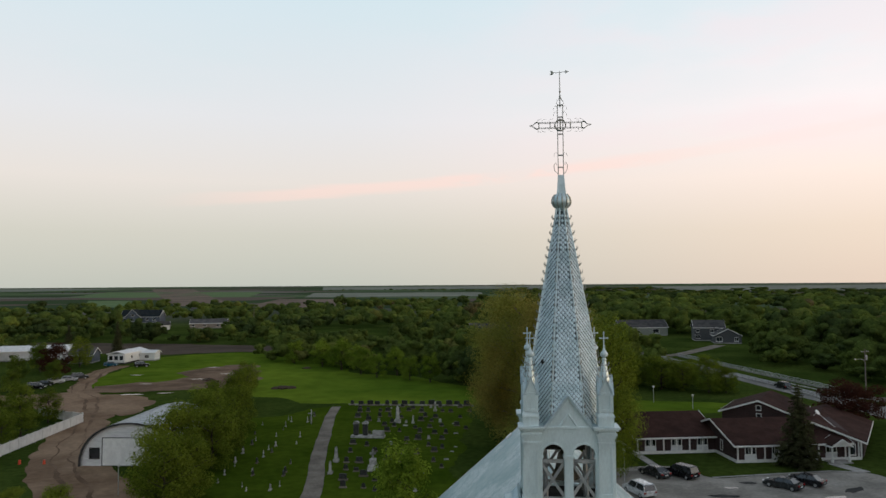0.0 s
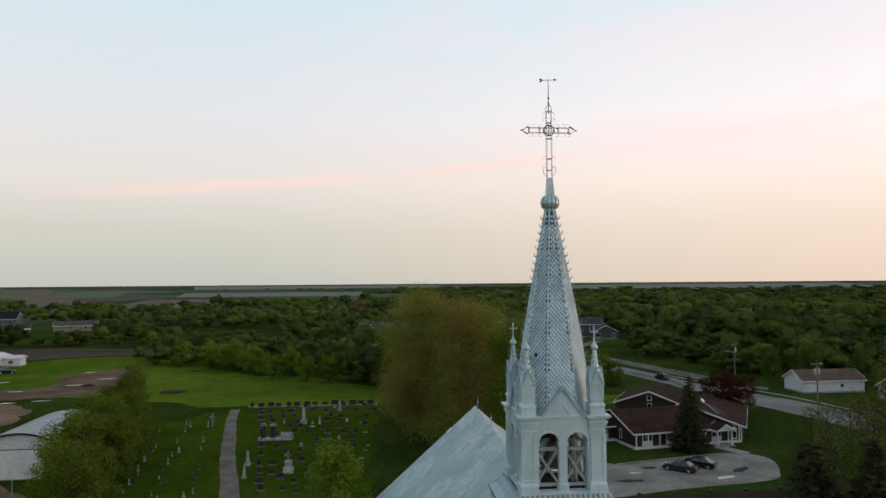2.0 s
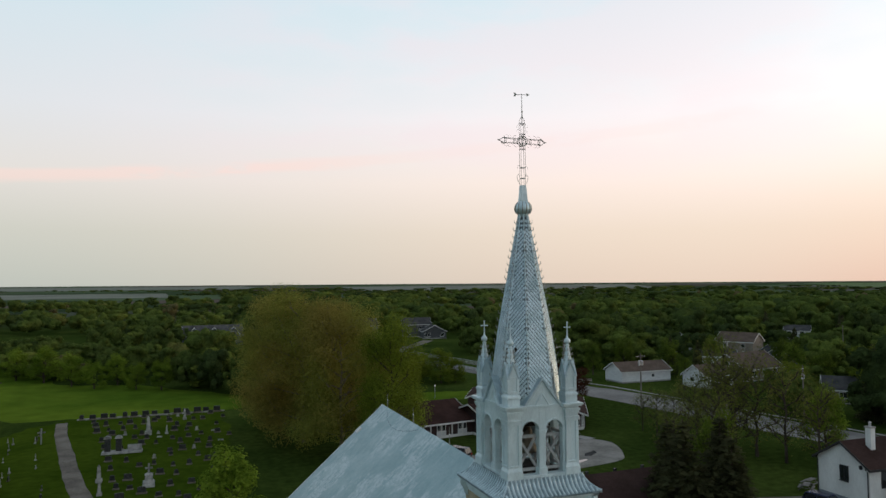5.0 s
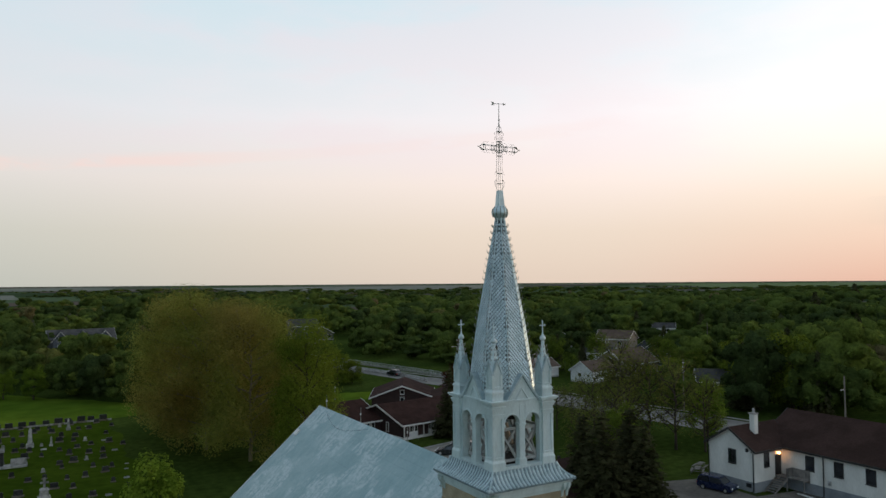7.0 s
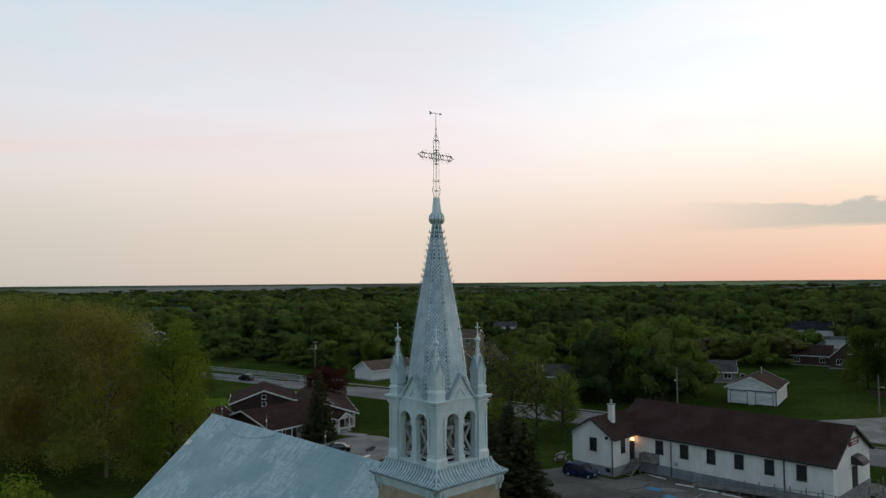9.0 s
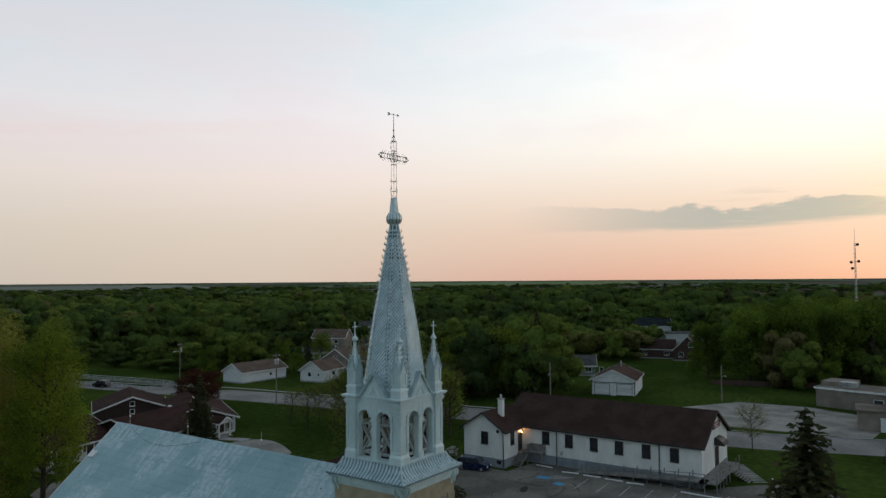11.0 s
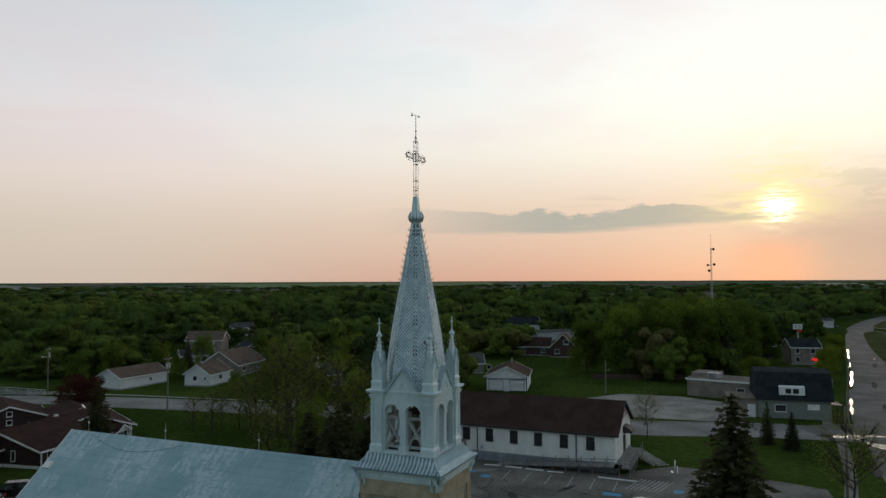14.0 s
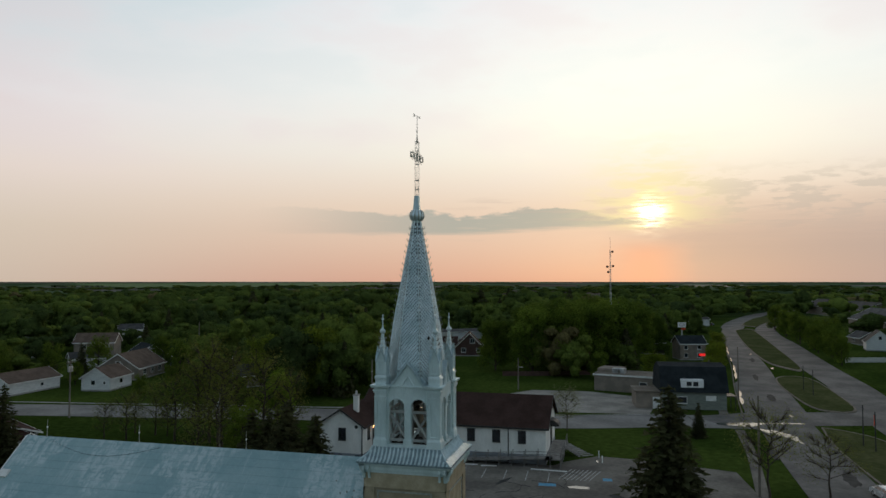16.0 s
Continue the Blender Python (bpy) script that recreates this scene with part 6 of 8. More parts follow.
# mobile home and its shed, on the far left
def build_trailers():
    t = thing("mobile_home", "white mobile home with three dark windows in its end", "mobile home", pose(-132.2, 196.2, 0, 0, 0, 3))
    part("body", Shape().box(-2.9, 2.9, 0, 17.0, 0.5, 3.4), SIDING, t, bevel=0.06)
    gable_roof(t, -2.9, 2.9, 0, 17.0, 3.4, 4.2, SIDING, "y", 0.25)
    part("skirting", Shape().box(-2.8, 2.8, 0.1, 16.9, 0, 0.5), DARK_TRIM, t)
    for u in (-1.8, 0.0, 1.8):
        window(t, pose(u, 0, 2.1), 1.2, 1.4)
    for v in (5.0, 11.0):
        window(t, pose(2.9, v, 2.1, 0, 0, 90), 1.2, 0.9)
    part("roof_vent", Shape().box(-0.3, 0.3, 8.0, 8.6, 3.9, 4.6), STEEL, t)
    house("white shed beside the mobile home", -127.4, 209.6, 4, 5.6, 4.5, 2.8, 3.5, SIDING, SIDING, "x", (("s", 0, 1.5, 1.4, 1.0),), name="shed", category="shed")
    house("long white metal-roofed building among trees", -172, 210, 20, 26, 9, 3.4, 5.0, SIDING, SIDING, "x", (("s", -5, 1.7, 1.4, 1.0), ("s", 3, 1.7, 1.4, 1.0)), name="mobile_home", category="mobile home")
    house("grey cottage with white-framed windows", -147, 202, 10, 8, 7, 2.9, 4.9, BLUE_SIDING, GREY_ROOF, "x", (("s", -2, 1.7, 1.2, 1.2), ("s", 1.5, 1.7, 1.2, 1.2)))


build_trailers()


# arched metal workshop
def build_quonset():
    q = thing("quonset_hut", "white arched metal workshop with a large white door", "workshop", pose(-57.0, 66.4, 0, 0, 0, 2))
    n, R, H = 20, 7.4, 6.3
    arc = [(-R * math.cos(math.pi * i / n), H * math.sin(math.pi * i / n) ** 0.85) for i in range(n + 1)]
    inner = [(x * 0.97, z * 0.97) for x, z in arc]
    part("shell", Shape().prism(arc + inner[::-1], "y", -0.4, 18.0), STEEL, q, "ribbed pale metal shell")
    for k in range(16):
        rib = Shape().prism([(x * 1.012, z * 1.012) for x, z in arc] + [(x * 1.0, z * 1.0) for x, z in arc][::-1], "y", 0.6 + k * 1.1, 0.9 + k * 1.1)
        part("rib", rib, STEEL, q)
    part("front_wall", Shape().prism(inner, "y", 0.0, 0.15), SIDING, q)
    edge = Shape().prism([(x * 1.015, z * 1.015) for x, z in arc] + inner[::-1], "y", -0.5, -0.402)
    part("dark_rim", edge, DARK_TRIM, q)
    garage_door(q, pose(-0.4, 0.0, 0.05), 7.4, 4.0, TRIM)
    window(q, pose(-5.3, 0.0, 1.9), 1.4, 1.4, DARK_TRIM)


build_quonset()

# ---- trees and woods ----
def leaf_quads(rng, centres, normals, sizes):
    """Bent leaf clumps: one quad each, turned about its normal."""
    k = len(centres)
    n = normals / np.linalg.norm(normals, axis=1, keepdims=True)
    ref = rng.normal(size=(k, 3))
    u = np.cross(n, ref)
    u /= np.linalg.norm(u, axis=1, keepdims=True) + 1e-9
    v = np.cross(n, u)
    s = sizes[:, None]
    long = rng.uniform(0.9, 1.7, (k, 1))
    verts = np.stack([centres - u * s - v * s * long * 0.6, centres + u * s * 1.1 - v * s * long * 0.4, centres + u * s * rng.uniform(-0.5, 0.5, (k, 1)) + v * s * long], axis=1)
    return verts.reshape(-1, 3), np.arange(3 * k).reshape(k, 3)


def crown_points(rng, lobes, count, shell=0.55, loose=0.38, rise=0.75):
    """Points in the outer part of overlapping lobes (x, y, z, rx, rz)."""
    w = np.array([l[3] ** 2 for l in lobes])
    pick = rng.choice(len(lobes), count, p=w / w.sum())
    d = rng.normal(size=(count, 3))
    d /= np.linalg.norm(d, axis=1, keepdims=True)
    r = rng.uniform(shell, 1.0, (count, 1)) ** 0.7
    L = np.array(lobes)[pick]
    c = L[:, :3] + d * r * np.stack([L[:, 3], L[:, 3], L[:, 4]], axis=1)
    return c, d + rng.normal(scale=loose, size=(count, 3)) + np.array((0, 0, rise))


def grow(rng, height, spread, low=0.3, limbs=9, lean=0.15, thin=1.0, twigs=2):
    """A trunk with limbs as one mesh, and the lobes of leaf at their ends."""
    s = Shape()
    pts = [(rng.normal(scale=lean * 0.3) * i, rng.normal(scale=lean * 0.3) * i, height * 0.82 * i / 6) for i in range(7)]
    r0 = (0.018 * height + 0.05) * thin
    s.tube(pts, [r0 * (1 - 0.13 * i) for i in range(7)], 8)
    lobes = [(pts[-1][0], pts[-1][1], height * 0.86, spread * 0.42, height * 0.15)]
    for i in range(limbs):
        t = low + (0.92 - low) * (i + rng.uniform(0, 0.8)) / limbs
        a = i * 2.4 + rng.uniform(-0.4, 0.4)
        reach = spread * (0.95 - 0.55 * max(0.0, t - 0.45)) * rng.uniform(0.6, 0.95)
        x, y, z = (np.interp(t * 0.95, [p[2] / height for p in pts], [p[j] for p in pts]) for j in range(3))
        ex, ey, ez = x + reach * math.cos(a), y + reach * math.sin(a), z + height * rng.uniform(0.08, 0.2)
        s.tube([(x, y, z), ((x + ex) / 2, (y + ey) / 2, (z + ez) / 2 - 0.03 * height + 0.04 * height), (ex, ey, ez)], [r0 * 0.42, r0 * 0.26, r0 * 0.08], 5)
        for j in range(twigs):
            b = a + rng.uniform(-0.9, 0.9)
            s.tube([((x + ex) / 2, (y + ey) / 2, (z + ez) / 2), ((x + ex) / 2 + reach * 0.4 * math.cos(b), (y + ey) / 2 + reach * 0.4 * math.sin(b), ez + height * rng.uniform(0.0, 0.1))], [r0 * 0.2, r0 * 0.05], 4)
        lobes.append((ex * 0.82, ey * 0.82, ez, spread * rng.uniform(0.34, 0.55), height * rng.uniform(0.11, 0.19)))
    return s, lobes


class Kind:
    """A tree built once: meshes of trunk and crown, then placed many times."""

    def __init__(self, name, label, leaf, height, spread, count, size, seed, low=0.3, limbs=9, shell=0.5, skirt=0, thin=1.0, twigs=2, bark=BARK):
        rng = np.random.default_rng(seed)
        trunk, lobes = grow(rng, height, spread, low, limbs, 0.15, thin, twigs)
        self.name, self.label, self.height = name, label, height
        self.trunk = trunk.mesh("trunk", bark)
        for i in range(skirt):
            a = 6.283 * (i + rng.uniform(0, 0.6)) / skirt
            q = rng.uniform(0.45, 0.72) * spread
            lobes.append((q * math.cos(a), q * math.sin(a), height * rng.uniform(0.14, 0.34), spread * rng.uniform(0.3, 0.42), height * rng.uniform(0.11, 0.17)))
        c, nrm = crown_points(rng, lobes, count, shell)
        v, f = leaf_quads(rng, c, nrm, rng.uniform(0.55, 1.25, count) * size)
        self.crown = big_mesh("crown", v, f, leaf)

    def plant(self, x, y, height, wide=1.0, turn=0.0, label="", group="trees"):
        k = height / self.height
        ob = thing(self.name, label or self.label, "tree", pose(x, y, 0, 0, 0, turn) @ Matrix.Diagonal((k * wide, k * wide, k, 1)), group)
        part("trunk", self.trunk, None, ob)
        part("crown", self.crown, None, ob)
        return ob


class Spruce(Kind):
    def __init__(k, seed, height=12.0, spread=2.6, tiers=26):
        rng = np.random.default_rng(seed)
        k.name, k.label, k.height = "spruce_tree", "dark green spruce tree with drooping branches", height
        s = Shape().tube([(0, 0, 0), (0, 0, height * 0.5), (0, 0, height * 0.98)], [0.22, 0.13, 0.02], 8)
        cs, ns, sz = [], [], []
        for t in range(tiers):
            z = height * (0.07 + 0.91 * t / tiers)
            reach = spread * (1 - (z / height)) ** 0.85 + 0.12
            arms = max(5, int(12 * (1 - z / height) + 4))
            for a in range(arms):
                ang = 2 * math.pi * a / arms + rng.uniform(0, 6.28 / arms) + t
                r = reach * rng.uniform(0.72, 1.12)
                if t % 3 == 0:
                    s.tube([(0, 0, z), (r * 0.8 * math.cos(ang), r * 0.8 * math.sin(ang), z - r * 0.22)], [0.04, 0.012], 4)
                m = max(3, int(r * 10))
                for j in range(m):
                    q = (j + rng.uniform(0.2, 1.0)) / m
                    side = rng.normal(scale=0.12 * r * q + 0.03)
                    p = np.array((r * q * math.cos(ang) - side * math.sin(ang), r * q * math.sin(ang) + side * math.cos(ang), z - 0.28 * r * q ** 1.5 + rng.normal(scale=0.05)))
                    cs.append(p)
                    ns.append(np.array((math.cos(ang) * 0.5, math.sin(ang) * 0.5, 1.0)) + rng.normal(scale=0.6, size=3))
                    sz.append(rng.uniform(0.12, 0.25))
        v, f = leaf_quads(rng, np.array(cs), np.array(ns), np.array(sz))
        k.trunk, k.crown = s.mesh("trunk", BARK), big_mesh("crown", v, f, NEEDLE)


COTTON = [Kind("cottonwood_tree", "tall cottonwood tree with sparse olive-brown spring leaves", LEAF_OLIVE, 25, 9.2, 70000, 0.122, 20 + i, 0.05, 26, 0.1, 9, 0.7, 2, PALE_BARK) for i in range(2)]
COTTON_G = Kind("cottonwood_tree", "tall tree in fresh yellow-green leaf", LEAF_GREEN, 20, 7.0, 44000, 0.12, 27, 0.06, 22, 0.15, 6)
GREEN = [Kind("leafy_tree", "round leafy tree in fresh green leaf", LEAF_GREEN, 10, 4.2, 8000, 0.14, 30 + i, 0.06, 15, 0.3, 6) for i in range(3)]
BRIGHT = [Kind("leafy_tree", "young tree in bright spring leaf", LEAF_BRIGHT, 9, 3.2, 6000, 0.14, 40 + i, 0.05, 13, 0.25) for i in range(2)]
DARKT = [Kind("leafy_tree", "dark green leafy tree", LEAF_DARK, 12, 4.6, 5200, 0.19, 45 + i, 0.08, 14, 0.3) for i in range(2)]
BARE = [Kind("budding_tree", "thin tree just coming into leaf", LEAF_BUD, 10, 3.6, 2100, 0.09, 50 + i, 0.16, 20, 0.15, 0, 0.8, 4) for i in range(3)]
TALL = [Kind("leafy_tree", "tall broad tree in spring leaf", (LEAF_DARK, LEAF_WOOD)[i], 18, 7.5, 12000, 0.24, 52 + i, 0.05, 20, 0.35) for i in range(2)]
TWIGGY = [Kind("bare_tree", "bare branching tree", LEAF_BUD, 10, 4.2, 3000, 0.06, 80 + i, 0.34, 17, 0.1, 0, 0.6, 10) for i in range(2)]
PALEBUD = Kind("budding_tree", "thin round tree with pale opening buds", LEAF_PALE, 10, 4.0, 3200, 0.08, 90, 0.2, 20, 0.4, 0, 0.6, 5)
REDT = Kind("purple_leaved_tree", "low purple-leaved tree behind the inn", LEAF_RED, 8, 4.5, 5000, 0.16, 56, 0.06, 12)
SPRUCE = [Spruce(60), Spruce(61, 12.0, 3.1, 28)]

# by the church and graveyard
for k, x, y, h, w in ((0, -0.5, 96, 23.0, 1.02), (1, 1.5, 84, 23.3, 1.05), (0, 5.5, 73, 22.0, 1.0)):
    COTTON[k].plant(x, y, h, w, x * 37 + y, group="cottonwoods behind the church")
for i, (x, y, h) in enumerate(((32, 153, 7), (36, 145, 8), (41, 144, 7), (46, 140, 8.5), (50, 140, 6), (38, 150, 6), (44, 152, 6.5), (28, 146, 8), (24, 140, 7))):
    GREEN[i % 3].plant(x, y, h, 1.2, 31 * i, "bushy tree on the river bank", "trees on the river bank")
COTTON_G.plant(10.6, 63, 19.0, 0.82, 30, group="cottonwoods behind the church")
BRIGHT[0].plant(-12.6, 37, 9.6, 0.95, 20, "bright green young tree beside the church")
for i, (x, y, h) in enumerate(((-41, 44, 7.2), (-44.5, 49.5, 8.0), (-46, 55, 8.4), (-41.5, 52, 7.0), (-47.5, 61, 8.8), (-43, 59, 8.2), (-49, 68, 8.8), (-44.5, 66, 8.0), (-50.5, 75, 8.6), (-46, 73, 8.4), (-52, 82, 8.4), (-48, 81, 7.8), (-53.5, 90, 8.2), (-50, 90, 7.6), (-55.5, 99, 7.8), (-57.5, 108, 7.4), (-60, 118, 7.2), (-63, 129, 6.8), (-66, 139, 6.4))):
    if i % 3 != 2:
        GREEN[i % 3].plant(x, y, h * 1.06, 1.05, 41 * i, "bushy green tree in the row beside the graveyard", "trees beside the graveyard")
for i, (x, y, h) in enumerate(((-84, 76, 6), (-87, 85, 7), (-92, 84, 7.5), (-51, 40, 4.6), (-56, 39, 4.4), (-90, 97, 6), (-98, 100, 7))):
    GREEN[(i + 1) % 3].plant(x, y, h, 1.05, 67 * i)
for i, (x, y, h) in enumerate(((-140, 188, 9), (-124, 150, 6), (-150, 182, 8), (-120, 128, 6.5), (-128, 130, 7.5), (-144, 174, 8), (-152, 158, 8), (-134, 150, 7))):
    (DARKT if i % 2 else GREEN)[i % 2].plant(x, y, h, 1.0, 29 * i)
for i, (x, y, h) in enumerate(((-38, 165, 6.5), (-44, 172, 8), (-33, 170, 7.5), (-52, 182, 9), (-60, 190, 8), (-28, 160, 6), (-22, 156, 7), (-72, 200, 7))):
    BRIGHT[i % 2].plant(x, y, h, 1.25, 23 * i, "bright green bush at the meadow's edge", "bushes at the meadow's edge")
SPRUCE[0].plant(-153, 234, 13.0, 0.95, 10)
SPRUCE[1].plant(-168, 226, 12.0, 0.9, 80)
REDT.plant(-132, 163.5, 9.0, 0.9, 40, "brown leafless tree beside the parked cars")
# by the rectory and the inn
for i, (x, y, h) in enumerate(((28.7, 23.2, 12.9), (33.5, 22.0, 11.0), (36.5, 27.0, 12.0), (40.5, 31.5, 9.5), (30.8, 28.4, 11.5))):
    SPRUCE[i % 2].plant(x, y, h, 1.65, 70 * i, group="spruces beside the rectory")
SPRUCE[0].plant(39.0, 71.4, 12.0, 1.3, 15, "dark spruce tree in front of the inn")
REDT.plant(57, 97, 8.0, 1.0, 0)
REDT.plant(63, 102, 7.0, 0.9, 80)
for i, (x, y, h) in enumerate(((61.5, 55.5, 14), (63, 49.5, 15), (64, 45, 13.5), (58, 49, 14), (52, 46, 11), (60, 52.5, 16), (62.5, 62, 6.5), (44, 44, 9), (66.5, 41.5, 11), (58.4, 71, 6.5), (58.0, 66.5, 8), (62.8, 64.5, 8.5), (59.5, 58.5, 11), (63.5, 69, 7))):
    BARE[i % 3].plant(x, y, h, 1.0, 53 * i, group="budding trees beside the lawn")
DARKT[1].plant(45, 38, 9, 0.8, 10)
BRIGHT[1].plant(75.4, 48.4, 9.3, 1.0, 0, "tree in light green leaf beside the road")
BARE[1].plant(66.5, 57.5, 8.5, 0.9, 75, "leaning thin tree beside the lawn")
PALEBUD.plant(83.6, -2.6, 7.4, 0.95, 33, "pale budding tree on the lawn by the hall")
SPRUCE[1].plant(35.4, -16.8, 15.7, 1.5, 5, "large dark spruce tree beside the parking lot")
SPRUCE[0].plant(86.6, -20.8, 6.8, 1.0, 45)
SPRUCE[1].plant(83.4, -24.2, 6.0, 1.0, 95)
TWIGGY[0].plant(47, -28.4, 11.5, 1.1, 20, "bare branching tree beside the main road")
TWIGGY[1].plant(50.5, -35.6, 8.0, 1.3, 120, "bare branching tree beside the main road")
for i, (x, y, h) in enumerate(((162, 24, 14), (160, 13, 17), (165, 4, 18), (172, 10, 19), (172, -5, 18), (181, -10, 19), (184, 2, 19), (192, -16, 17), (196, -2, 20), (205, -14, 18), (212, 2, 18), (178, 16, 17), (150, -6, 7), (206, -22, 14))):
    TALL[i % 2].plant(x, y, h, 0.95, 47 * i, group="tall trees behind the store")
GREEN[1].plant(147, -20, 7.5, 1.2, 10)
for i, (x, y, h) in enumerate(((100, 137, 9), (91, 139, 8), (109, 129, 9), (108, 121, 6), (131, 107, 9), (129, 97, 8), (122, 126, 10), (138, 118, 9), (96, 93, 4.5), (113, 97, 5))):
    DARKT[i % 2].plant(x, y, h, 1.0, 61 * i, "dark leafy tree among the cottages", "trees among the cottages")
for i, (x, y, h) in enumerate(((103, 62, 14), (110, 56, 15), (100, 77, 9), (116, 64, 14), (124, 54, 13), (120, 76, 12), (130, 84, 12))):
    (GREEN[i % 3] if i % 3 else SPRUCE[1]).plant(x, y, h, 1.0, 31 * i)
for i, (x, y, h) in enumerate(((112, 132, 11), (118, 128, 10))):
    SPRUCE[i].plant(x, y, h, 1.0, 40 * i)
for i in range(14):
    DARKT[i % 2].plant(200 + 13 * i, -77.0 - 0.9 * i - (i % 3), 8.5 + (i * 7 % 5), 0.95, 57 * i, "street tree beside the main road", "street trees")
for i in range(6):
    GREEN[i % 3].plant(150 + 16 * i, -34 - 2.2 * i, 6.5 + (i * 5 % 3), 0.9, 77 * i, "street tree beside the shops", "street trees")


# woods: one mass of crowns to the horizon, with clearings
CLEAR = [
    [(-125, 20), (-60, -10), (15, -60), (60, -110), (150, -90), (230, -105), (330, -120), (440, -135), (540, -160), (540, -110), (430, -62), (300, -44), (190, -24), (150, -6), (146, 10), (128, 22), (118, 22), (104, 46), (92, 70), (100, 84), (112, 92), (130, 98), (136, 118), (104, 132), (100, 146), (84, 152), (78, 190), (62, 232), (34, 240), (30, 214), (38, 190), (42, 158), (22, 132), (4, 128), (-10, 144), (-34, 178), (-54, 182), (-80, 206), (-92, 218), (-88, 268), (-150, 280), (-215, 290), (-262, 290), (-230, 262), (-160, 222), (-118, 214), (-150, 188), (-175, 160), (-180, 130), (-135, 110), (-110, 70)],
    [(112, 22), (118, 48), (132, 42), (146, 62), (166, 52), (172, 36), (200, 36), (206, 58), (232, 52), (232, 30), (190, 16), (150, 12)],
    [(44, 268), (56, 262), (80, 240), (96, 268), (116, 268), (116, 292), (104, 306), (84, 320), (40, 326), (36, 300)],
    [(-300, 430), (-240, 425), (-160, 372), (-120, 372), (-150, 402), (-190, 412), (-235, 480), (-310, 470)],
    [(-92, 282), (-52, 280), (-54, 294), (-94, 296)],
    [(232, 74), (280, 66), (330, 40), (320, 30), (270, 46), (236, 56)],
    [(150, 150), (180, 158), (190, 170), (170, 176), (148, 166)],
    [(-700, 520), (-470, 640), (-380, 800), (-230, 860), (-120, 1000), (60, 1500), (-400, 2600), (-1800, 2000), (-1500, 900)],
]


def wood_material():
    """Leaves of mixed woods: each tree has its own green, from blackish to yellow-green and bud brown."""
    m = bpy.data.materials.new("mixed_wood_leaves")
    m.use_nodes = True
    n = Nodes(m.node_tree)
    geo = n.add("ShaderNodeNewGeometry")
    kind = n.add("ShaderNodeAttribute", attribute_name="species")
    tone = n.ramp(kind.outputs["Fac"], [(0.0, (0.052, 0.078, 0.027, 1)), (0.3, (0.076, 0.110, 0.029, 1)), (0.6, (0.104, 0.146, 0.033, 1)), (0.84, (0.138, 0.182, 0.038, 1)), (0.94, (0.150, 0.160, 0.046, 1)), (1.0, (0.140, 0.122, 0.058, 1))])
    tone = n.mix(1.0, tone, n.ramp(geo.outputs["Random Per Island"], [(0.0, (0.84, 0.84, 0.84, 1)), (1.0, (1.16, 1.16, 1.16, 1))]), "MULTIPLY")
    spray = n.noise(geo.outputs["Position"], 1.5, 4.0, 0.65)
    clump = n.noise(geo.outputs["Position"], 0.45, 3.0)
    tone = n.mix(1.0, tone, n.ramp(spray, [(0.30, (0.62, 0.62, 0.62, 1)), (0.70, (1.42, 1.42, 1.42, 1))]), "MULTIPLY")
    tone = n.mix(1.0, tone, n.ramp(clump, [(0.30, (0.82, 0.80, 0.86, 1)), (0.70, (1.22, 1.20, 1.06, 1))]), "MULTIPLY")
    b = n.add("ShaderNodeBsdfPrincipled")
    n.link(tone, b.inputs["Base Color"])
    b.inputs["Roughness"].default_value = 0.8
    b.inputs["Specular IOR Level"].default_value = 0.0
    relief = n.add("ShaderNodeBump")
    relief.inputs["Strength"].default_value, relief.inputs["Distance"].default_value = 0.9, 0.6
    n.put(relief.inputs["Height"], spray)
    n.link(relief.outputs[0], b.inputs["Normal"])
    t = n.add("ShaderNodeBsdfTranslucent")
    n.link(tone, t.inputs[0])
    mix = n.add("ShaderNodeMixShader")
    mix.inputs[0].default_value = 0.32
    n.link(b.outputs[0], mix.inputs[1])
    n.link(t.outputs[0], mix.inputs[2])
    n.link(mix.outputs[0], n.add("ShaderNodeOutputMaterial").inputs[0])
    return m


LEAF_MIX = wood_material()


def lump(rng, rough, rings, sides):
    """A closed uneven lump of unit size, vertices and triangles."""
    v = [(0, 0, -1.0)]
    for i in range(1, rings):
        t = math.pi * i / rings - math.pi / 2
        v += [(math.cos(t) * math.cos(6.283 * (j + 0.5 * (i % 2)) / sides), math.cos(t) * math.sin(6.283 * (j + 0.5 * (i % 2)) / sides), math.sin(t)) for j in range(sides)]
    v.append((0, 0, 1.0))
    f = [(0, 1 + (j + 1) % sides, 1 + j) for j in range(sides)]
    for i in range(rings - 2):
        p, q = 1 + i * sides, 1 + (i + 1) * sides
        for j in range(sides):
            a, b = j, (j + 1) % sides
            f += [(p + a, p + b, q + a), (p + b, q + b, q + a)]
    top, p = len(v) - 1, 1 + (rings - 2) * sides
    f += [(top, p + j, p + (j + 1) % sides) for j in range(sides)]
    v = np.array(v)
    return v * rng.uniform(1 - rough, 1 + rough, (len(v), 1)), np.array(f)


def crown_template(rng, lobes, rings, sides, leaves, size):
    """A crown of unit height: lumps of dense leaf, with looser leaf clumps standing off them."""
    vs, fs, k = [], [], 0
    for x, y, z, r, h in lobes:
        v, f = lump(rng, 0.13, rings, sides)
        vs.append(v * np.array((r, r, h)) * 0.93 + np.array((x, y, z)))
        fs.append(f + k)
        k += len(v)
    c, nrm = crown_points(rng, lobes, leaves, 0.94, 0.42, 0.3)
    v, f = leaf_quads(rng, c, nrm, rng.uniform(0.6, 1.35, leaves) * size)
    return np.concatenate(vs + [v]), np.concatenate(fs + [f + k])


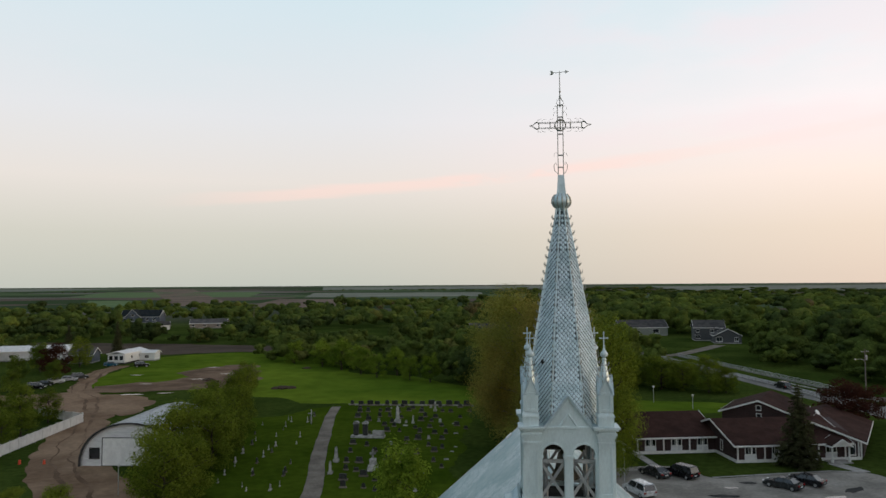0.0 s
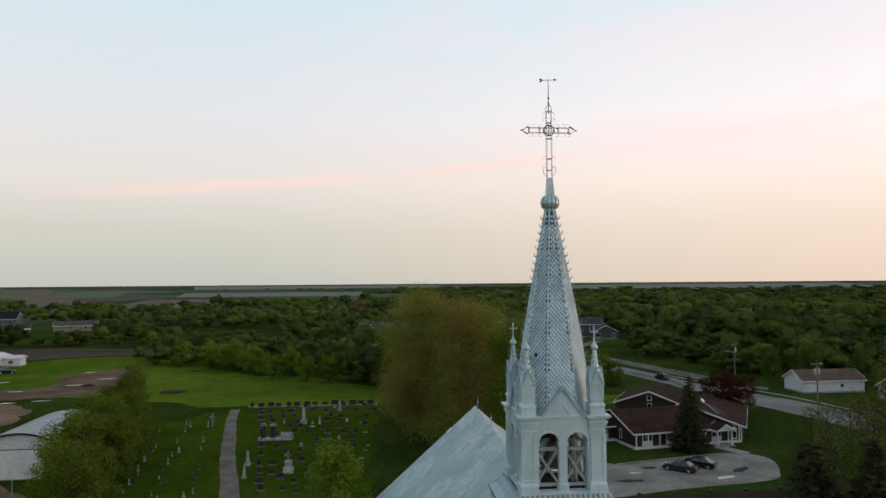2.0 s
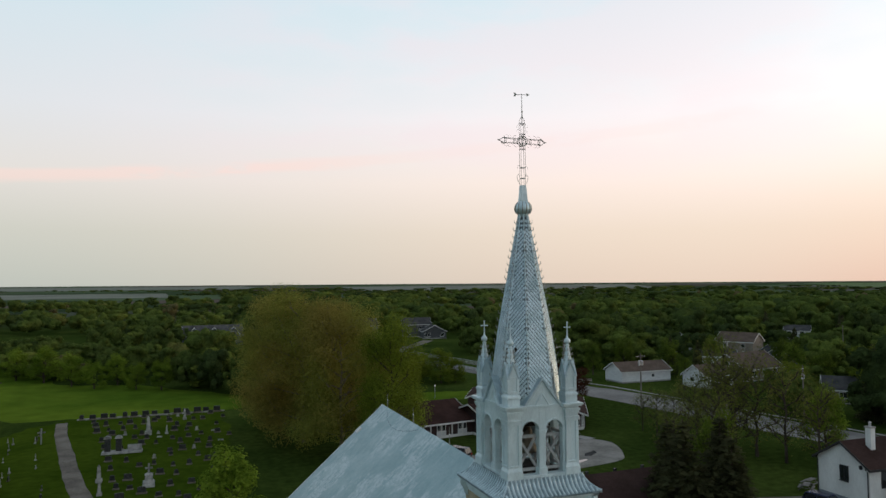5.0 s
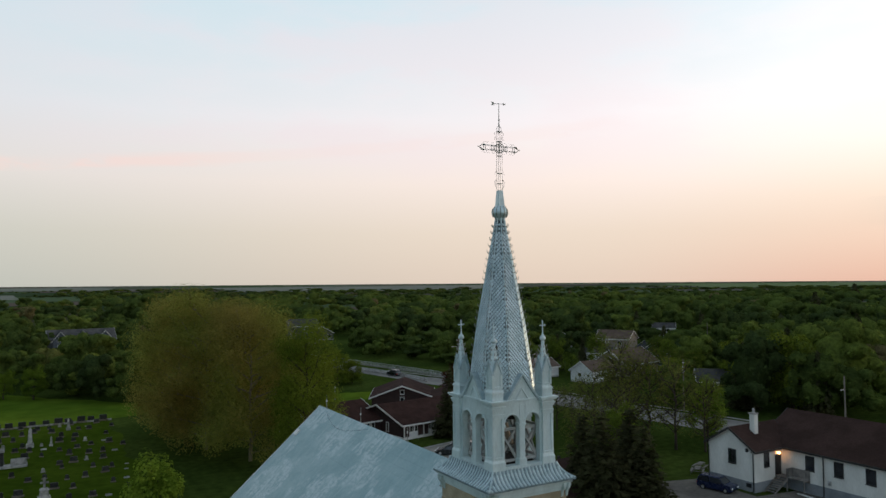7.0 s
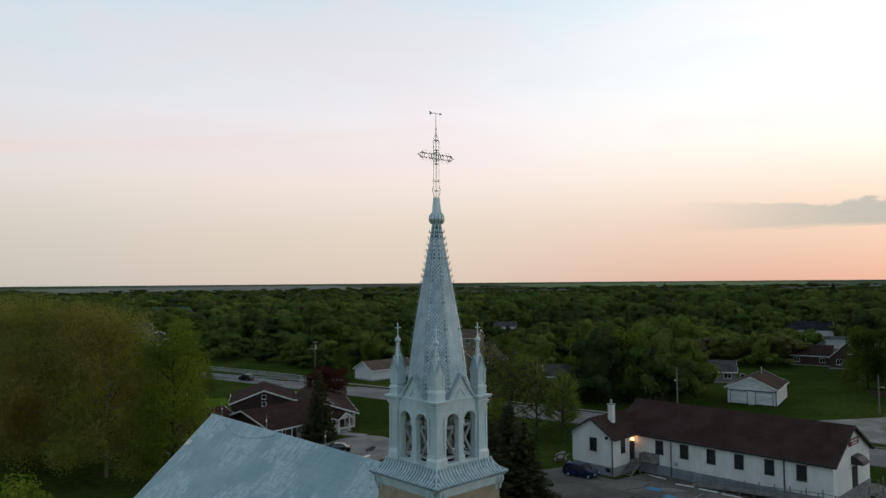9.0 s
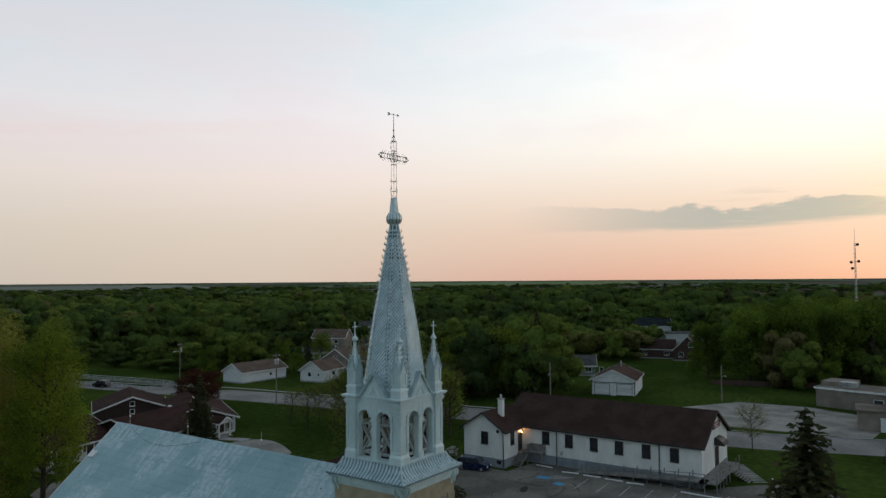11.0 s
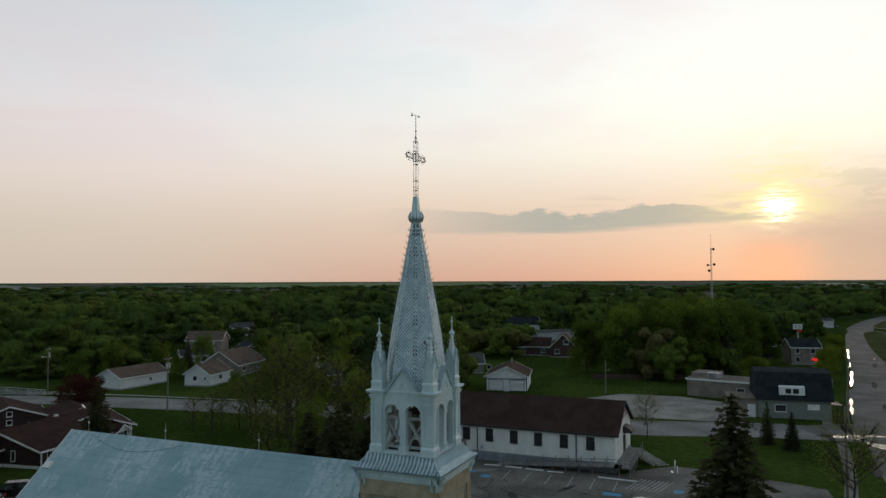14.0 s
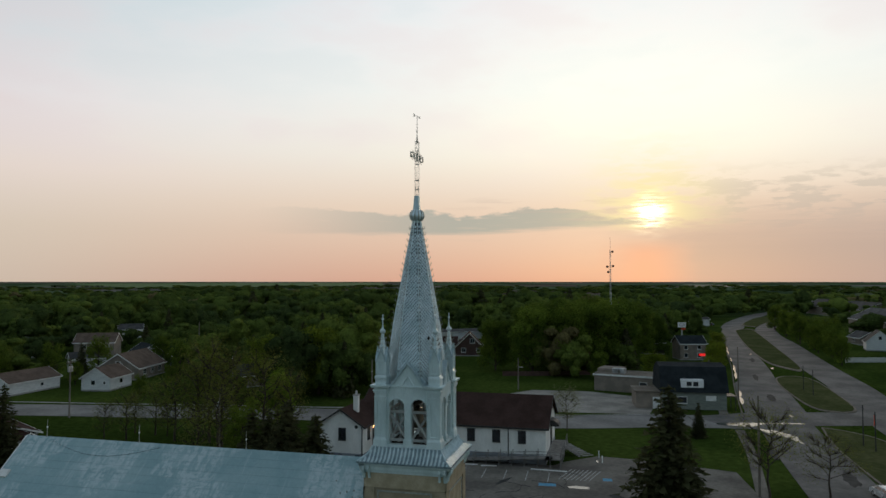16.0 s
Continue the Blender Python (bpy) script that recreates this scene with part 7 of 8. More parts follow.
def woods():
    rng = np.random.default_rng(77)
    near_templates, edge_templates, mid_templates, far_templates = [], [], [], []
    for i in range(8):
        shape = rng.uniform(0.8, 1.25)
        lobes = [(0, 0, 0.52, 0.34 * shape, 0.36)]
        for j in range(7):
            a = 2.4 * j + rng.uniform(-0.5, 0.5)
            q = rng.uniform(0.20, 0.36) * shape
            lobes.append((q * math.cos(a), q * math.sin(a), rng.uniform(0.24, 0.80), rng.uniform(0.15, 0.24) * shape, rng.uniform(0.12, 0.20)))
        small = [(0, 0, 0.50, 0.28 * shape, 0.32)]
        for j in range(13):
            a = 2.4 * j + rng.uniform(-0.5, 0.5)
            z = rng.uniform(0.16, 0.84)
            q = (0.40 - 0.42 * max(0.0, z - 0.45)) * rng.uniform(0.7, 1.0) * shape
            small.append((q * math.cos(a), q * math.sin(a), z, rng.uniform(0.10, 0.18) * shape, rng.uniform(0.08, 0.14)))
        edge_templates.append(crown_template(rng, small, 4, 6, 1150, 0.021))
        near_templates.append(crown_template(rng, small[:8], 4, 6, 230, 0.033))
        mid_templates.append(crown_template(rng, lobes[:5], 4, 5, 45, 0.055))
        far_templates.append(crown_template(rng, lobes[:3], 3, 5, 10, 0.09))

    def hides(x, y):
        """Whether a tree here would stand on or close before a house."""
        for hx, hy in HOUSES + [(262, -35), (246, -34.5), (228, -34), (277, -36), (124, 38), (128, -14), (112, -25)]:
            d = Vector((-25 - hx, -28 - hy))
            close = hx > 60 and hy < 215 or hx > 100
            run = 3.0 if (hx, hy) == (157, 184) else (34.0 if hx > 130 else 18.0) if close else min(80.0, d.length)
            d.normalize()
            a = max(-9.0, min(run, (x - hx) * d.x + (y - hy) * d.y))
            if math.hypot(x - hx - a * d.x, y - hy - a * d.y) < ((9.0 if hx > 130 else 7.0) if close else 13.0):
                return True
        return False

    def fill(name, label, r0, r1, spacing, templates, h0, h1, mat, a0, a1, skip=0.0, broad=1.0):
        vs, fs, species, k = [], [], [], 0
        r = r0
        while r < r1:
            step = spacing * (1 + (r - r0) / r0 * 0.55)
            count = int((a1 - a0) * r / step)
            for i in range(count):
                a = a0 + (a1 - a0) * (i + rng.uniform(0, 1)) / count
                q = r + rng.uniform(-0.5, 0.5) * step
                x, y = q * math.sin(a) - 15, q * math.cos(a) - 25
                if any(inside(x, y, p) for p in (CLEAR if q < 700 else CLEAR + FIELDS)) or rng.uniform() < skip or (q < 600 and hides(x, y)):
                    continue
                if noise.noise(Vector((x / 90, y / 90, 3.7))) > (0.34 if q < 420 else 0.38) or (q > 900 and noise.noise(Vector((x / 700, y / 260, 9.1))) > (-0.08 if x < 60 else 0.2)):
                    continue
                v, f = templates[rng.integers(len(templates))]
                h = rng.uniform(h0, h1) * (0.62 + 0.62 * rng.uniform() ** 1.4) * (0.72 if x < 30 and y > 190 else 1.0)
                w = h * rng.uniform(0.9, 1.35) * (1 + (step - spacing) / spacing * 0.35) * broad
                t = rng.uniform(0, 6.28)
                h *= 0.8 + 0.45 * (0.5 + noise.noise(Vector((x / 38, y / 38, 1.3))))
                ct, st = math.cos(t), math.sin(t)
                vs.append(np.stack([(v[:, 0] * ct - v[:, 1] * st) * w + x, (v[:, 0] * st + v[:, 1] * ct) * w + y, v[:, 2] * h * 1.08 + land(q)], axis=1))
                fs.append(f + k)
                kind = 0.42 + 0.55 * noise.noise(Vector((x / 75, y / 75, 6.1))) + rng.normal(scale=0.20)
                kind += 0.2 if y < 95 and 105 < x < 260 else -0.12 if 95 < y < 260 and x > 70 else 0.0
                species.append(np.full(len(v), min(1.0, max(0.0, kind))))
                k += len(v)
            r += step * 0.8
        me = big_mesh(name, np.concatenate(vs), np.concatenate(fs), mat)
        me.attributes.new("species", "FLOAT", "POINT").data.foreach_set("value", np.concatenate(species).astype(np.float32))
        tagged(new(name, me), label, "woods", kind="stuff")

    cones = []
    for i in range(3):
        k = 420
        z = rng.uniform(0.06, 1.0, k) ** 1.15
        a = rng.uniform(0, 6.28, k)
        r = (1 - z) * 0.27 * rng.uniform(0.7, 1.1, k) + 0.012
        c = np.stack([r * np.cos(a), r * np.sin(a), z], axis=1)
        cones.append(leaf_quads(rng, c, np.stack([np.cos(a), np.sin(a), 0.7 + 0 * a], axis=1) + rng.normal(scale=0.3, size=(k, 3)), rng.uniform(0.6, 1.3, k) * 0.034))
    for job in (
        ("wood_conifers", "scattered dark spruces among the woods", 130, 800, 27, cones, 10, 15, NEEDLE, radians(36), radians(126), 0.3),
        ("edge_woods", "leafy trees and bushes at the edge of the village", 120, 235, 8.0, edge_templates, 8, 13, LEAF_MIX, radians(-62), radians(128), 0.12),
        ("near_woods", "dense mixed green woods around the village", 235, 420, 8.6, near_templates, 8, 13, LEAF_MIX, radians(-62), radians(128), 0.12),
        ("middle_woods", "dense mixed green woods beyond the village", 420, 1100, 14.5, mid_templates, 9, 14, LEAF_MIX, radians(-60), radians(126), 0.0, 1.15),
        ("far_woods", "far dark woods towards the horizon", 1100, 2700, 30, far_templates, 5, 9, LEAF_MIX, radians(-58), radians(124), 0.08, 3.2),
    ):
        fill(*job)


woods()

# ---- graveyard ----
def stone_kinds():
    kinds = {}
    def tablet(w, h, d, round_top):
        if round_top:
            o = [(-w / 2, 0.25)] + [(-w / 2 * math.cos(math.pi * i / 10), h - w * 0.28 + w * 0.28 * math.sin(math.pi * i / 10)) for i in range(11)] + [(w / 2, 0.25)]
        else:
            o = [(-w / 2, 0.25), (-w / 2, h - 0.06), (-w / 2 + 0.08, h), (w / 2 - 0.08, h), (w / 2, h - 0.06), (w / 2, 0.25)]
        return Shape().prism(o, "y", -d / 2, d / 2)
    kinds["dark_wide"] = (("base", Shape().box(-0.75, 0.75, -0.25, 0.25, 0, 0.26), GRAVEL), ("tablet", tablet(1.15, 1.05, 0.2, False), GRANITE))
    kinds["dark_round"] = (("base", Shape().box(-0.55, 0.55, -0.22, 0.22, 0, 0.26), GRAVEL), ("tablet", tablet(0.8, 1.15, 0.18, True), GRANITE))
    kinds["pale_round"] = (("base", Shape().box(-0.5, 0.5, -0.22, 0.22, 0, 0.26), CONCRETE), ("tablet", tablet(0.7, 1.1, 0.16, True), PALE_STONE))
    cross = [(-0.09, 0.25), (-0.09, 0.85), (-0.34, 0.85), (-0.34, 1.03), (-0.09, 1.03), (-0.09, 1.4), (0.09, 1.4), (0.09, 1.03), (0.34, 1.03), (0.34, 0.85), (0.09, 0.85), (0.09, 0.25)]
    kinds["pale_cross"] = (("base", Shape().box(-0.3, 0.3, -0.2, 0.2, 0, 0.26), CONCRETE), ("cross", Shape().prism(cross, "y", -0.06, 0.06), PALE_STONE))
    kinds["flat"] = (("base", Shape().box(-0.5, 0.5, -0.35, 0.35, 0, 0.12), CONCRETE), ("tablet", Shape().box(-0.42, 0.42, -0.28, 0.28, 0.12, 0.2), PALE_STONE))
    kinds["obelisk"] = (("base", Shape().box(-0.45, 0.45, -0.45, 0.45, 0, 0.5), PALE_STONE), ("shaft", Shape().frustum(0, 0, 0.5, 2.3, 0.28, 0.28, 0.18, 0.18).frustum(0, 0, 2.3, 2.6, 0.18, 0.18, 0.02, 0.02), PALE_STONE))
    out = {}
    names = {"dark_wide": "dark polished granite headstone on a concrete base", "dark_round": "dark round-topped granite headstone on a base", "pale_round": "pale round-topped stone headstone on a base", "pale_cross": "small pale stone grave cross on a base", "flat": "low pale grave marker lying in the grass", "obelisk": "tall pale stone obelisk on a square base"}
    for key, parts in kinds.items():
        out[key] = (names[key], [(nm, sh.mesh(nm, mt, 0.015)) for nm, sh, mt in parts])
    return out


STONES = stone_kinds()


def grave(kind, x, y, size=1.0, turn=0.0):
    label, parts = STONES[kind]
    ob = thing("headstone", label, "headstone", pose(x + 0.1, y + 1.0, 0.0, 0, 0, turn) @ Matrix.Scale(size, 4), "graves")
    for nm, me in parts:
        part(nm, me, None, ob)


rng = random.Random(5)
for row in range(13):
    y = 55.5 + row * 5.0
    x = -36.5 + (116 - y) * 0.155 + 3.5
    while x < -9.5 + (0 if y > 75 else -1.5):
        if rng.random() < 0.74 and not (-30 < x < -21.5 and 83 < y < 90) and not (abs(x + 21.4) < 2 and abs(y - 65.5) < 3) and not (abs(x + 12.5) < 3 and y < 45):
            grave(rng.choice(("dark_wide", "dark_wide", "dark_wide", "dark_wide", "dark_round", "dark_round", "dark_round", "dark_round", "flat", "pale_round")), x, y + rng.uniform(-1.5, 1.5), rng.uniform(0.5, 0.9), rng.uniform(-9, 9))
        x += rng.uniform(1.6, 2.8)
x = -35.5
while x < -9:
    grave(rng.choice(("dark_wide", "dark_wide", "dark_round")), x, 118.6 + rng.uniform(-0.3, 0.3), rng.uniform(0.9, 1.2), rng.uniform(-4, 4))
    x += rng.uniform(1.5, 2.3)
for line in range(4):
    y = 53 + line * 1.3
    while y < 106 - line * 4:
        if rng.random() < 0.55:
            grave(rng.choice(("pale_cross", "pale_cross", "pale_round", "dark_round", "dark_round")), -31.8 - line * 4.1 - (y - 53) * 0.17 + rng.uniform(-0.8, 0.8), y, rng.uniform(0.45, 0.8), 90 + rng.uniform(-8, 8))
        y += rng.uniform(1.7, 3.0)
lone("grave_kerb", Shape().box(-36.2, -9, 119.4, 119.7, 0, 0.28), CONCRETE, "long pale concrete kerb behind the graves", "kerb")
for x, y, s in ((-22.8, 99.6, 1.25), (-27.6, 69.6, 0.9), (-19.8, 99.2, 0.6), (-26.9, 63.0, 0.7), (-16.8, 112.0, 0.8)):
    grave("obelisk", x, y, s)


def build_monuments():
    m = thing("family_monument", "white stone slab with two dark columns under pale caps", "monument", pose(-25.9, 87.6, 0, 0, 0, -2))
    part("slab", Shape().box(-2.9, 2.9, -0.8, 0.8, 0, 0.35), PALE_STONE, m, bevel=0.03)
    for x in (-2.1, -0.5):
        col = part("column", Shape().box(x - 0.42, x + 0.42, -0.3, 0.3, 0.35, 2.3), GRANITE, m, "dark polished column", bevel=0.02)
        o = [(x - 0.55, 2.3)] + [(x - 0.55 * math.cos(math.pi * i / 10), 2.3 + 0.42 * math.sin(math.pi * i / 10)) for i in range(11)] + [(x + 0.55, 2.3)]
        part("cap", Shape().prism(o, "y", -0.4, 0.4), PALE_STONE, col)
    part("side_wall", Shape().box(0.8, 2.8, -0.25, 0.25, 0.35, 1.2), PALE_STONE, m, bevel=0.03)
    c = thing("cross_monument", "tall pale stone monument with a cross on top", "monument", pose(-21.2, 66.2, 0, 0, 0, 3))
    part("plinth", Shape().frustum(0, 0, 0, 0.7, 0.75, 0.75, 0.68, 0.68), PALE_STONE, c, bevel=0.03)
    part("shaft", Shape().frustum(0, 0, 0.7, 1.5, 0.5, 0.5, 0.42, 0.42).frustum(0, 0, 1.5, 1.7, 0.5, 0.5, 0.28, 0.28), PALE_STONE, c)
    part("cross", Shape().prism([(-0.12, 1.7), (-0.12, 2.25), (-0.45, 2.25), (-0.45, 2.47), (-0.12, 2.47), (-0.12, 2.95), (0.12, 2.95), (0.12, 2.47), (0.45, 2.47), (0.45, 2.25), (0.12, 2.25), (0.12, 1.7)], "y", -0.1, 0.1), PALE_STONE, c)
    s = thing("shrine", "small dark wooden grave shelter beside the lane", "shrine", pose(-38.9, 98.9, 0))
    part("post", Shape().box(-0.1, 0.1, -0.1, 0.1, 0, 2.6), PALE_STONE, s)
    part("arm", Shape().box(-0.6, 0.6, -0.08, 0.08, 1.85, 2.05), PALE_STONE, s)


build_monuments()


# ---- cars ----
def car(label, x, y, turn, paint, kind="sedan"):
    L, W, H = {"sedan": (4.6, 1.8, 1.42), "suv": (4.6, 1.9, 1.75), "hatch": (4.1, 1.75, 1.5)}[kind]
    ob = thing("car", label, "car", pose(x, y, 0, 0, 0, turn), "parked cars")
    a, b = -L / 2, L / 2
    belt = 0.92 if kind == "sedan" else 1.02
    if kind == "sedan":
        side = [(a, 0.35), (a + 0.02, 0.75), (a + 0.12, belt), (a + 0.75, belt + 0.04), (b - 1.25, belt + 0.02), (b - 0.25, belt - 0.14), (b, 0.66), (b, 0.34), (b - 0.3, 0.22), (a + 0.3, 0.22)]
        cab = ((a + 0.55, b - 1.15), (a + 1.15, b - 1.95))
    else:
        side = [(a, 0.38), (a, 0.8), (a + 0.06, belt + 0.03), (b - 1.1, belt + 0.05), (b - 0.2, belt - 0.08), (b, 0.75), (b, 0.36), (b - 0.3, 0.25), (a + 0.3, 0.25)]
        cab = ((a + 0.05, b - 1.0), (a + 0.35, b - 1.65))
    part("body", Shape().prism(side, "y", -W / 2, W / 2), PAINTS[paint], ob, bevel=0.07, smooth=False)
    (x0, x1), (u0, u1) = cab
    z0, z1, w0, w1 = belt - 0.02, H - 0.06, W / 2 - 0.06, W / 2 - 0.24
    g = Shape().add([(x0, -w0, z0), (x1, -w0, z0), (x1, w0, z0), (x0, w0, z0), (u0, -w1, z1), (u1, -w1, z1), (u1, w1, z1), (u0, w1, z1)], [(3, 2, 1, 0), (4, 5, 6, 7), (0, 1, 5, 4), (1, 2, 6, 5), (2, 3, 7, 6), (3, 0, 4, 7)])
    part("glazing", g, GLASS, ob)
    r = Shape().add([(u0 - 0.04, -w1 - 0.03, z1 - 0.03), (u1 + 0.04, -w1 - 0.03, z1 - 0.03), (u1 + 0.04, w1 + 0.03, z1 - 0.03), (u0 - 0.04, w1 + 0.03, z1 - 0.03), (u0 + 0.1, -w1 + 0.1, H), (u1 - 0.1, -w1 + 0.1, H), (u1 - 0.1, w1 - 0.1, H), (u0 + 0.1, w1 - 0.1, H)], [(3, 2, 1, 0), (4, 5, 6, 7), (0, 1, 5, 4), (1, 2, 6, 5), (2, 3, 7, 6), (3, 0, 4, 7)])
    part("roof", r, PAINTS[paint], ob)
    for sy in (-1, 1):
        for p, q in ((x0, u0), (x1, u1), ((x0 + x1) / 2 - 0.1, (u0 + u1) / 2)):
            part("pillar", Shape().tube([(p, sy * w0, z0), (q, sy * (w1 + 0.01), z1)], 0.045, 5), PAINTS[paint], ob)
        part("headlight", Shape().box(b - 0.22, b + 0.01, sy * (W / 2 - 0.42), sy * (W / 2 - 0.05), 0.62, 0.76), WHITE_PLASTIC, ob)
        part("tail_light", Shape().box(a - 0.015, a + 0.1, sy * (W / 2 - 0.35), sy * (W / 2 - 0.03), 0.68, 0.88), TAIL, ob)
        part("mirror", Shape().box(x1 - 0.35, x1 - 0.2, sy * (W / 2 - 0.02), sy * (W / 2 + 0.14), belt, belt + 0.14), PAINTS[paint], ob)
        for wx in (a + 0.85, b - 0.85):
            wheel = part("wheel", Shape().lathe([(0.20, -0.10), (0.30, -0.11), (0.325, -0.08), (0.325, 0.08), (0.30, 0.11), (0.20, 0.10)], 18), TYRE, ob, m=pose(wx, sy * (W / 2 - 0.1), 0.325, 90, 0, 0))
            part("rim", Shape().lathe([(0.05, -0.115), (0.20, -0.105), (0.20, 0.105), (0.05, 0.115)], 12), STEEL, wheel)
    part("number_plate", Shape().box(a - 0.02, a, -0.26, 0.26, 0.55, 0.68), WHITE_PLASTIC, ob)
    return ob


TAIL = material("red_tail_light", (0.25, 0.01, 0.01), (0.3, 0.015, 0.015), rough=0.3)
car("charcoal saloon car parked on the inn's lot", 17.6, 65.4, 120, "charcoal")
car("black sport utility car parked on the inn's lot", 21.1, 65.2, 128, "black", "suv")
car("dark grey saloon car parked facing the inn", 32.6, 60.6, 136, "charcoal")
car("black saloon car parked facing the inn", 36.1, 62.4, 138, "black")
car("white sport utility car parked by the church", 13.9, 56.8, 115, "white", "suv")
car("dark blue hatchback parked beside the hall", 51.6, 27.4, -78, "blue", "suv")
car("dark sport utility car on the road bridge", 66.0, 148.0, 102, "black", "suv")
car("white car parked at the roadside", 54.0, -42.5, 10, "white", "hatch")
for i, (x, y, p, k) in enumerate(((-122.0, 140.2, "black", "suv"), (-123.6, 146.2, "charcoal", "sedan"), (-123.4, 150.6, "white", "hatch"), (-123.0, 155.4, "silver", "sedan"), (-122.4, 159.6, "charcoal", "suv"))):
    car(("black", "dark grey", "white", "silver grey", "dark grey")[i] + " car parked in a row on the dirt", x, y, 15 + 5 * i, p, k)
car("teal blue car parked by the mobile home", -130.5, 190.0, 8, "teal", "hatch")
car("dark car parked behind the mobile home", -119.5, 189.0, 30, "black", "suv")
car("dark car parked by the roadside shop", 400, -62, 5, "charcoal", "sedan")


# ---- poles, lamps, signs ----
def utility_pole(label, x, y, h, turn=0.0, arm=True, cans=1, lamp=0.0):
    ob = thing("utility_pole", label, "utility pole", pose(x, y, 0, 0, 0, turn), "utility poles")
    part("pole", Shape().tube([(0, 0, 0), (0, 0, h)], [0.17, 0.11], 8), POLE_WOOD, ob)
    if arm:
        part("crossarm", Shape().box(-1.25, 1.25, -0.06, 0.06, h - 0.75, h - 0.61), POLE_WOOD, ob)
        for u in (-1.15, -0.6, 0.6, 1.15):
            part("insulator", Shape().lathe([(0.03, h - 0.61), (0.06, h - 0.55), (0.04, h - 0.45)], 8, u, 0), WHITE_PLASTIC, ob)
    for k in range(cans):
        e = -1 if k else 1
        part("transformer", Shape().lathe([(0.20, h - 2.5), (0.24, h - 2.45), (0.24, h - 1.55), (0.20, h - 1.45)], 12, e * 0.4, 0), STEEL, ob)
    if lamp:
        a = part("lamp_arm", Shape().tube([(0, 0, h - 2.6), (-lamp * 0.5, 0, h - 2.2), (-lamp, 0, h - 2.1)], 0.05, 6), STEEL, ob)
        part("lamp_head", Shape().box(-lamp - 0.6, -lamp, -0.13, 0.13, h - 2.2, h - 2.05), STEEL, a, bevel=0.03)
    return ob


utility_pole("tall wooden utility pole with two grey transformers", 71.8, 90.0, 11.2, 10, True, 2)
utility_pole("wooden utility pole with a street lamp", 78.6, 133.6, 11.0, 30, True, 1, 3.0)
utility_pole("short wooden pole with a grey transformer box", 57.0, 48.8, 8.6, 60, False, 1)
utility_pole("wooden pole with a street lamp beside the road", 99.6, 39.2, 9.4, 20, False, 0, 2.4)
utility_pole("tall dark wooden pole at the junction", 124.8, -36.4, 11.6, 0, False, 0)
utility_pole("tall dark wooden pole beside the main road", 50.6, -28.0, 12.2, 0, False, 0)
utility_pole("wooden pole with a lamp beside the yard", 128.0, 12.4, 7.6, 45, False, 0, 1.2)
utility_pole("wooden utility pole with a street lamp by the trees", 90.4, 66.4, 10.4, 40, True, 1, 2.6)
utility_pole("wooden pole among the trees", 175, 130, 12.0, 20, False, 0)
utility_pole("tall wooden pole among houses", 128, 128, 10.0, 20, True, 1)
utility_pole("wooden utility pole beyond the meadow", -150, 380, 14, 0, True, 0)
utility_pole("dark wooden pole beside the shops", 121, -30, 9, 0, False, 0, 1.5)


def lamp_post(label, x, y, h):
    ob = thing("lamp_post", label, "lamp post", pose(x, y, 0), "lamp posts")
    part("post", Shape().tube([(0, 0, 0), (0, 0, h)], [0.07, 0.05], 8), STEEL, ob)
    part("lantern", Shape().lathe([(0.06, h), (0.16, h + 0.05), (0.2, h + 0.32), (0.05, h + 0.42)], 10), WHITE_PLASTIC, ob)


lamp_post("white lamp post on the lawn", 30.2, 125.9, 3.2)
lamp_post("white lamp post on the lawn", 36.5, 118.0, 2.6)
lamp_post("grey lamp post at the lot's edge", 13.0, 62.0, 4.0)
lamp_post("white lamp post beside the workshop", -51.0, 52.5, 3.6)
for x, y, h, flag in ((142.8, -53.4, 6.0, False), (134.4, -53.5, 6.0, False), (82.6, -48.5, 6.6, False), (78.9, -49.1, 6.2, True)):
    ob = thing("banner_pole", "slim dark banner pole beside the road", "pole", pose(x, y, 0), "banner poles")
    part("pole", Shape().tube([(0, 0, 0), (0, 0, h)], [0.10, 0.07], 8), DARK_TRIM, ob)
    part("bracket", Shape().box(-0.45, 0.45, -0.04, 0.04, h - 0.5, h - 0.42), DARK_TRIM, ob)
    if flag:
        part("banner", Shape().box(0.08, 0.6, -0.012, 0.012, h - 2.2, h - 0.6), RED_PLASTIC, ob)


def lit_material(name, colour, strength):
    m = bpy.data.materials.new(name)
    m.use_nodes = True
    b = m.node_tree.nodes["Principled BSDF"]
    b.inputs["Base Color"].default_value = colour
    b.inputs["Emission Color"].default_value = colour
    b.inputs["Emission Strength"].default_value = strength
    return m


RED_LIT = lit_material("lit_red_sign", (0.9, 0.02, 0.02, 1), 0.9)


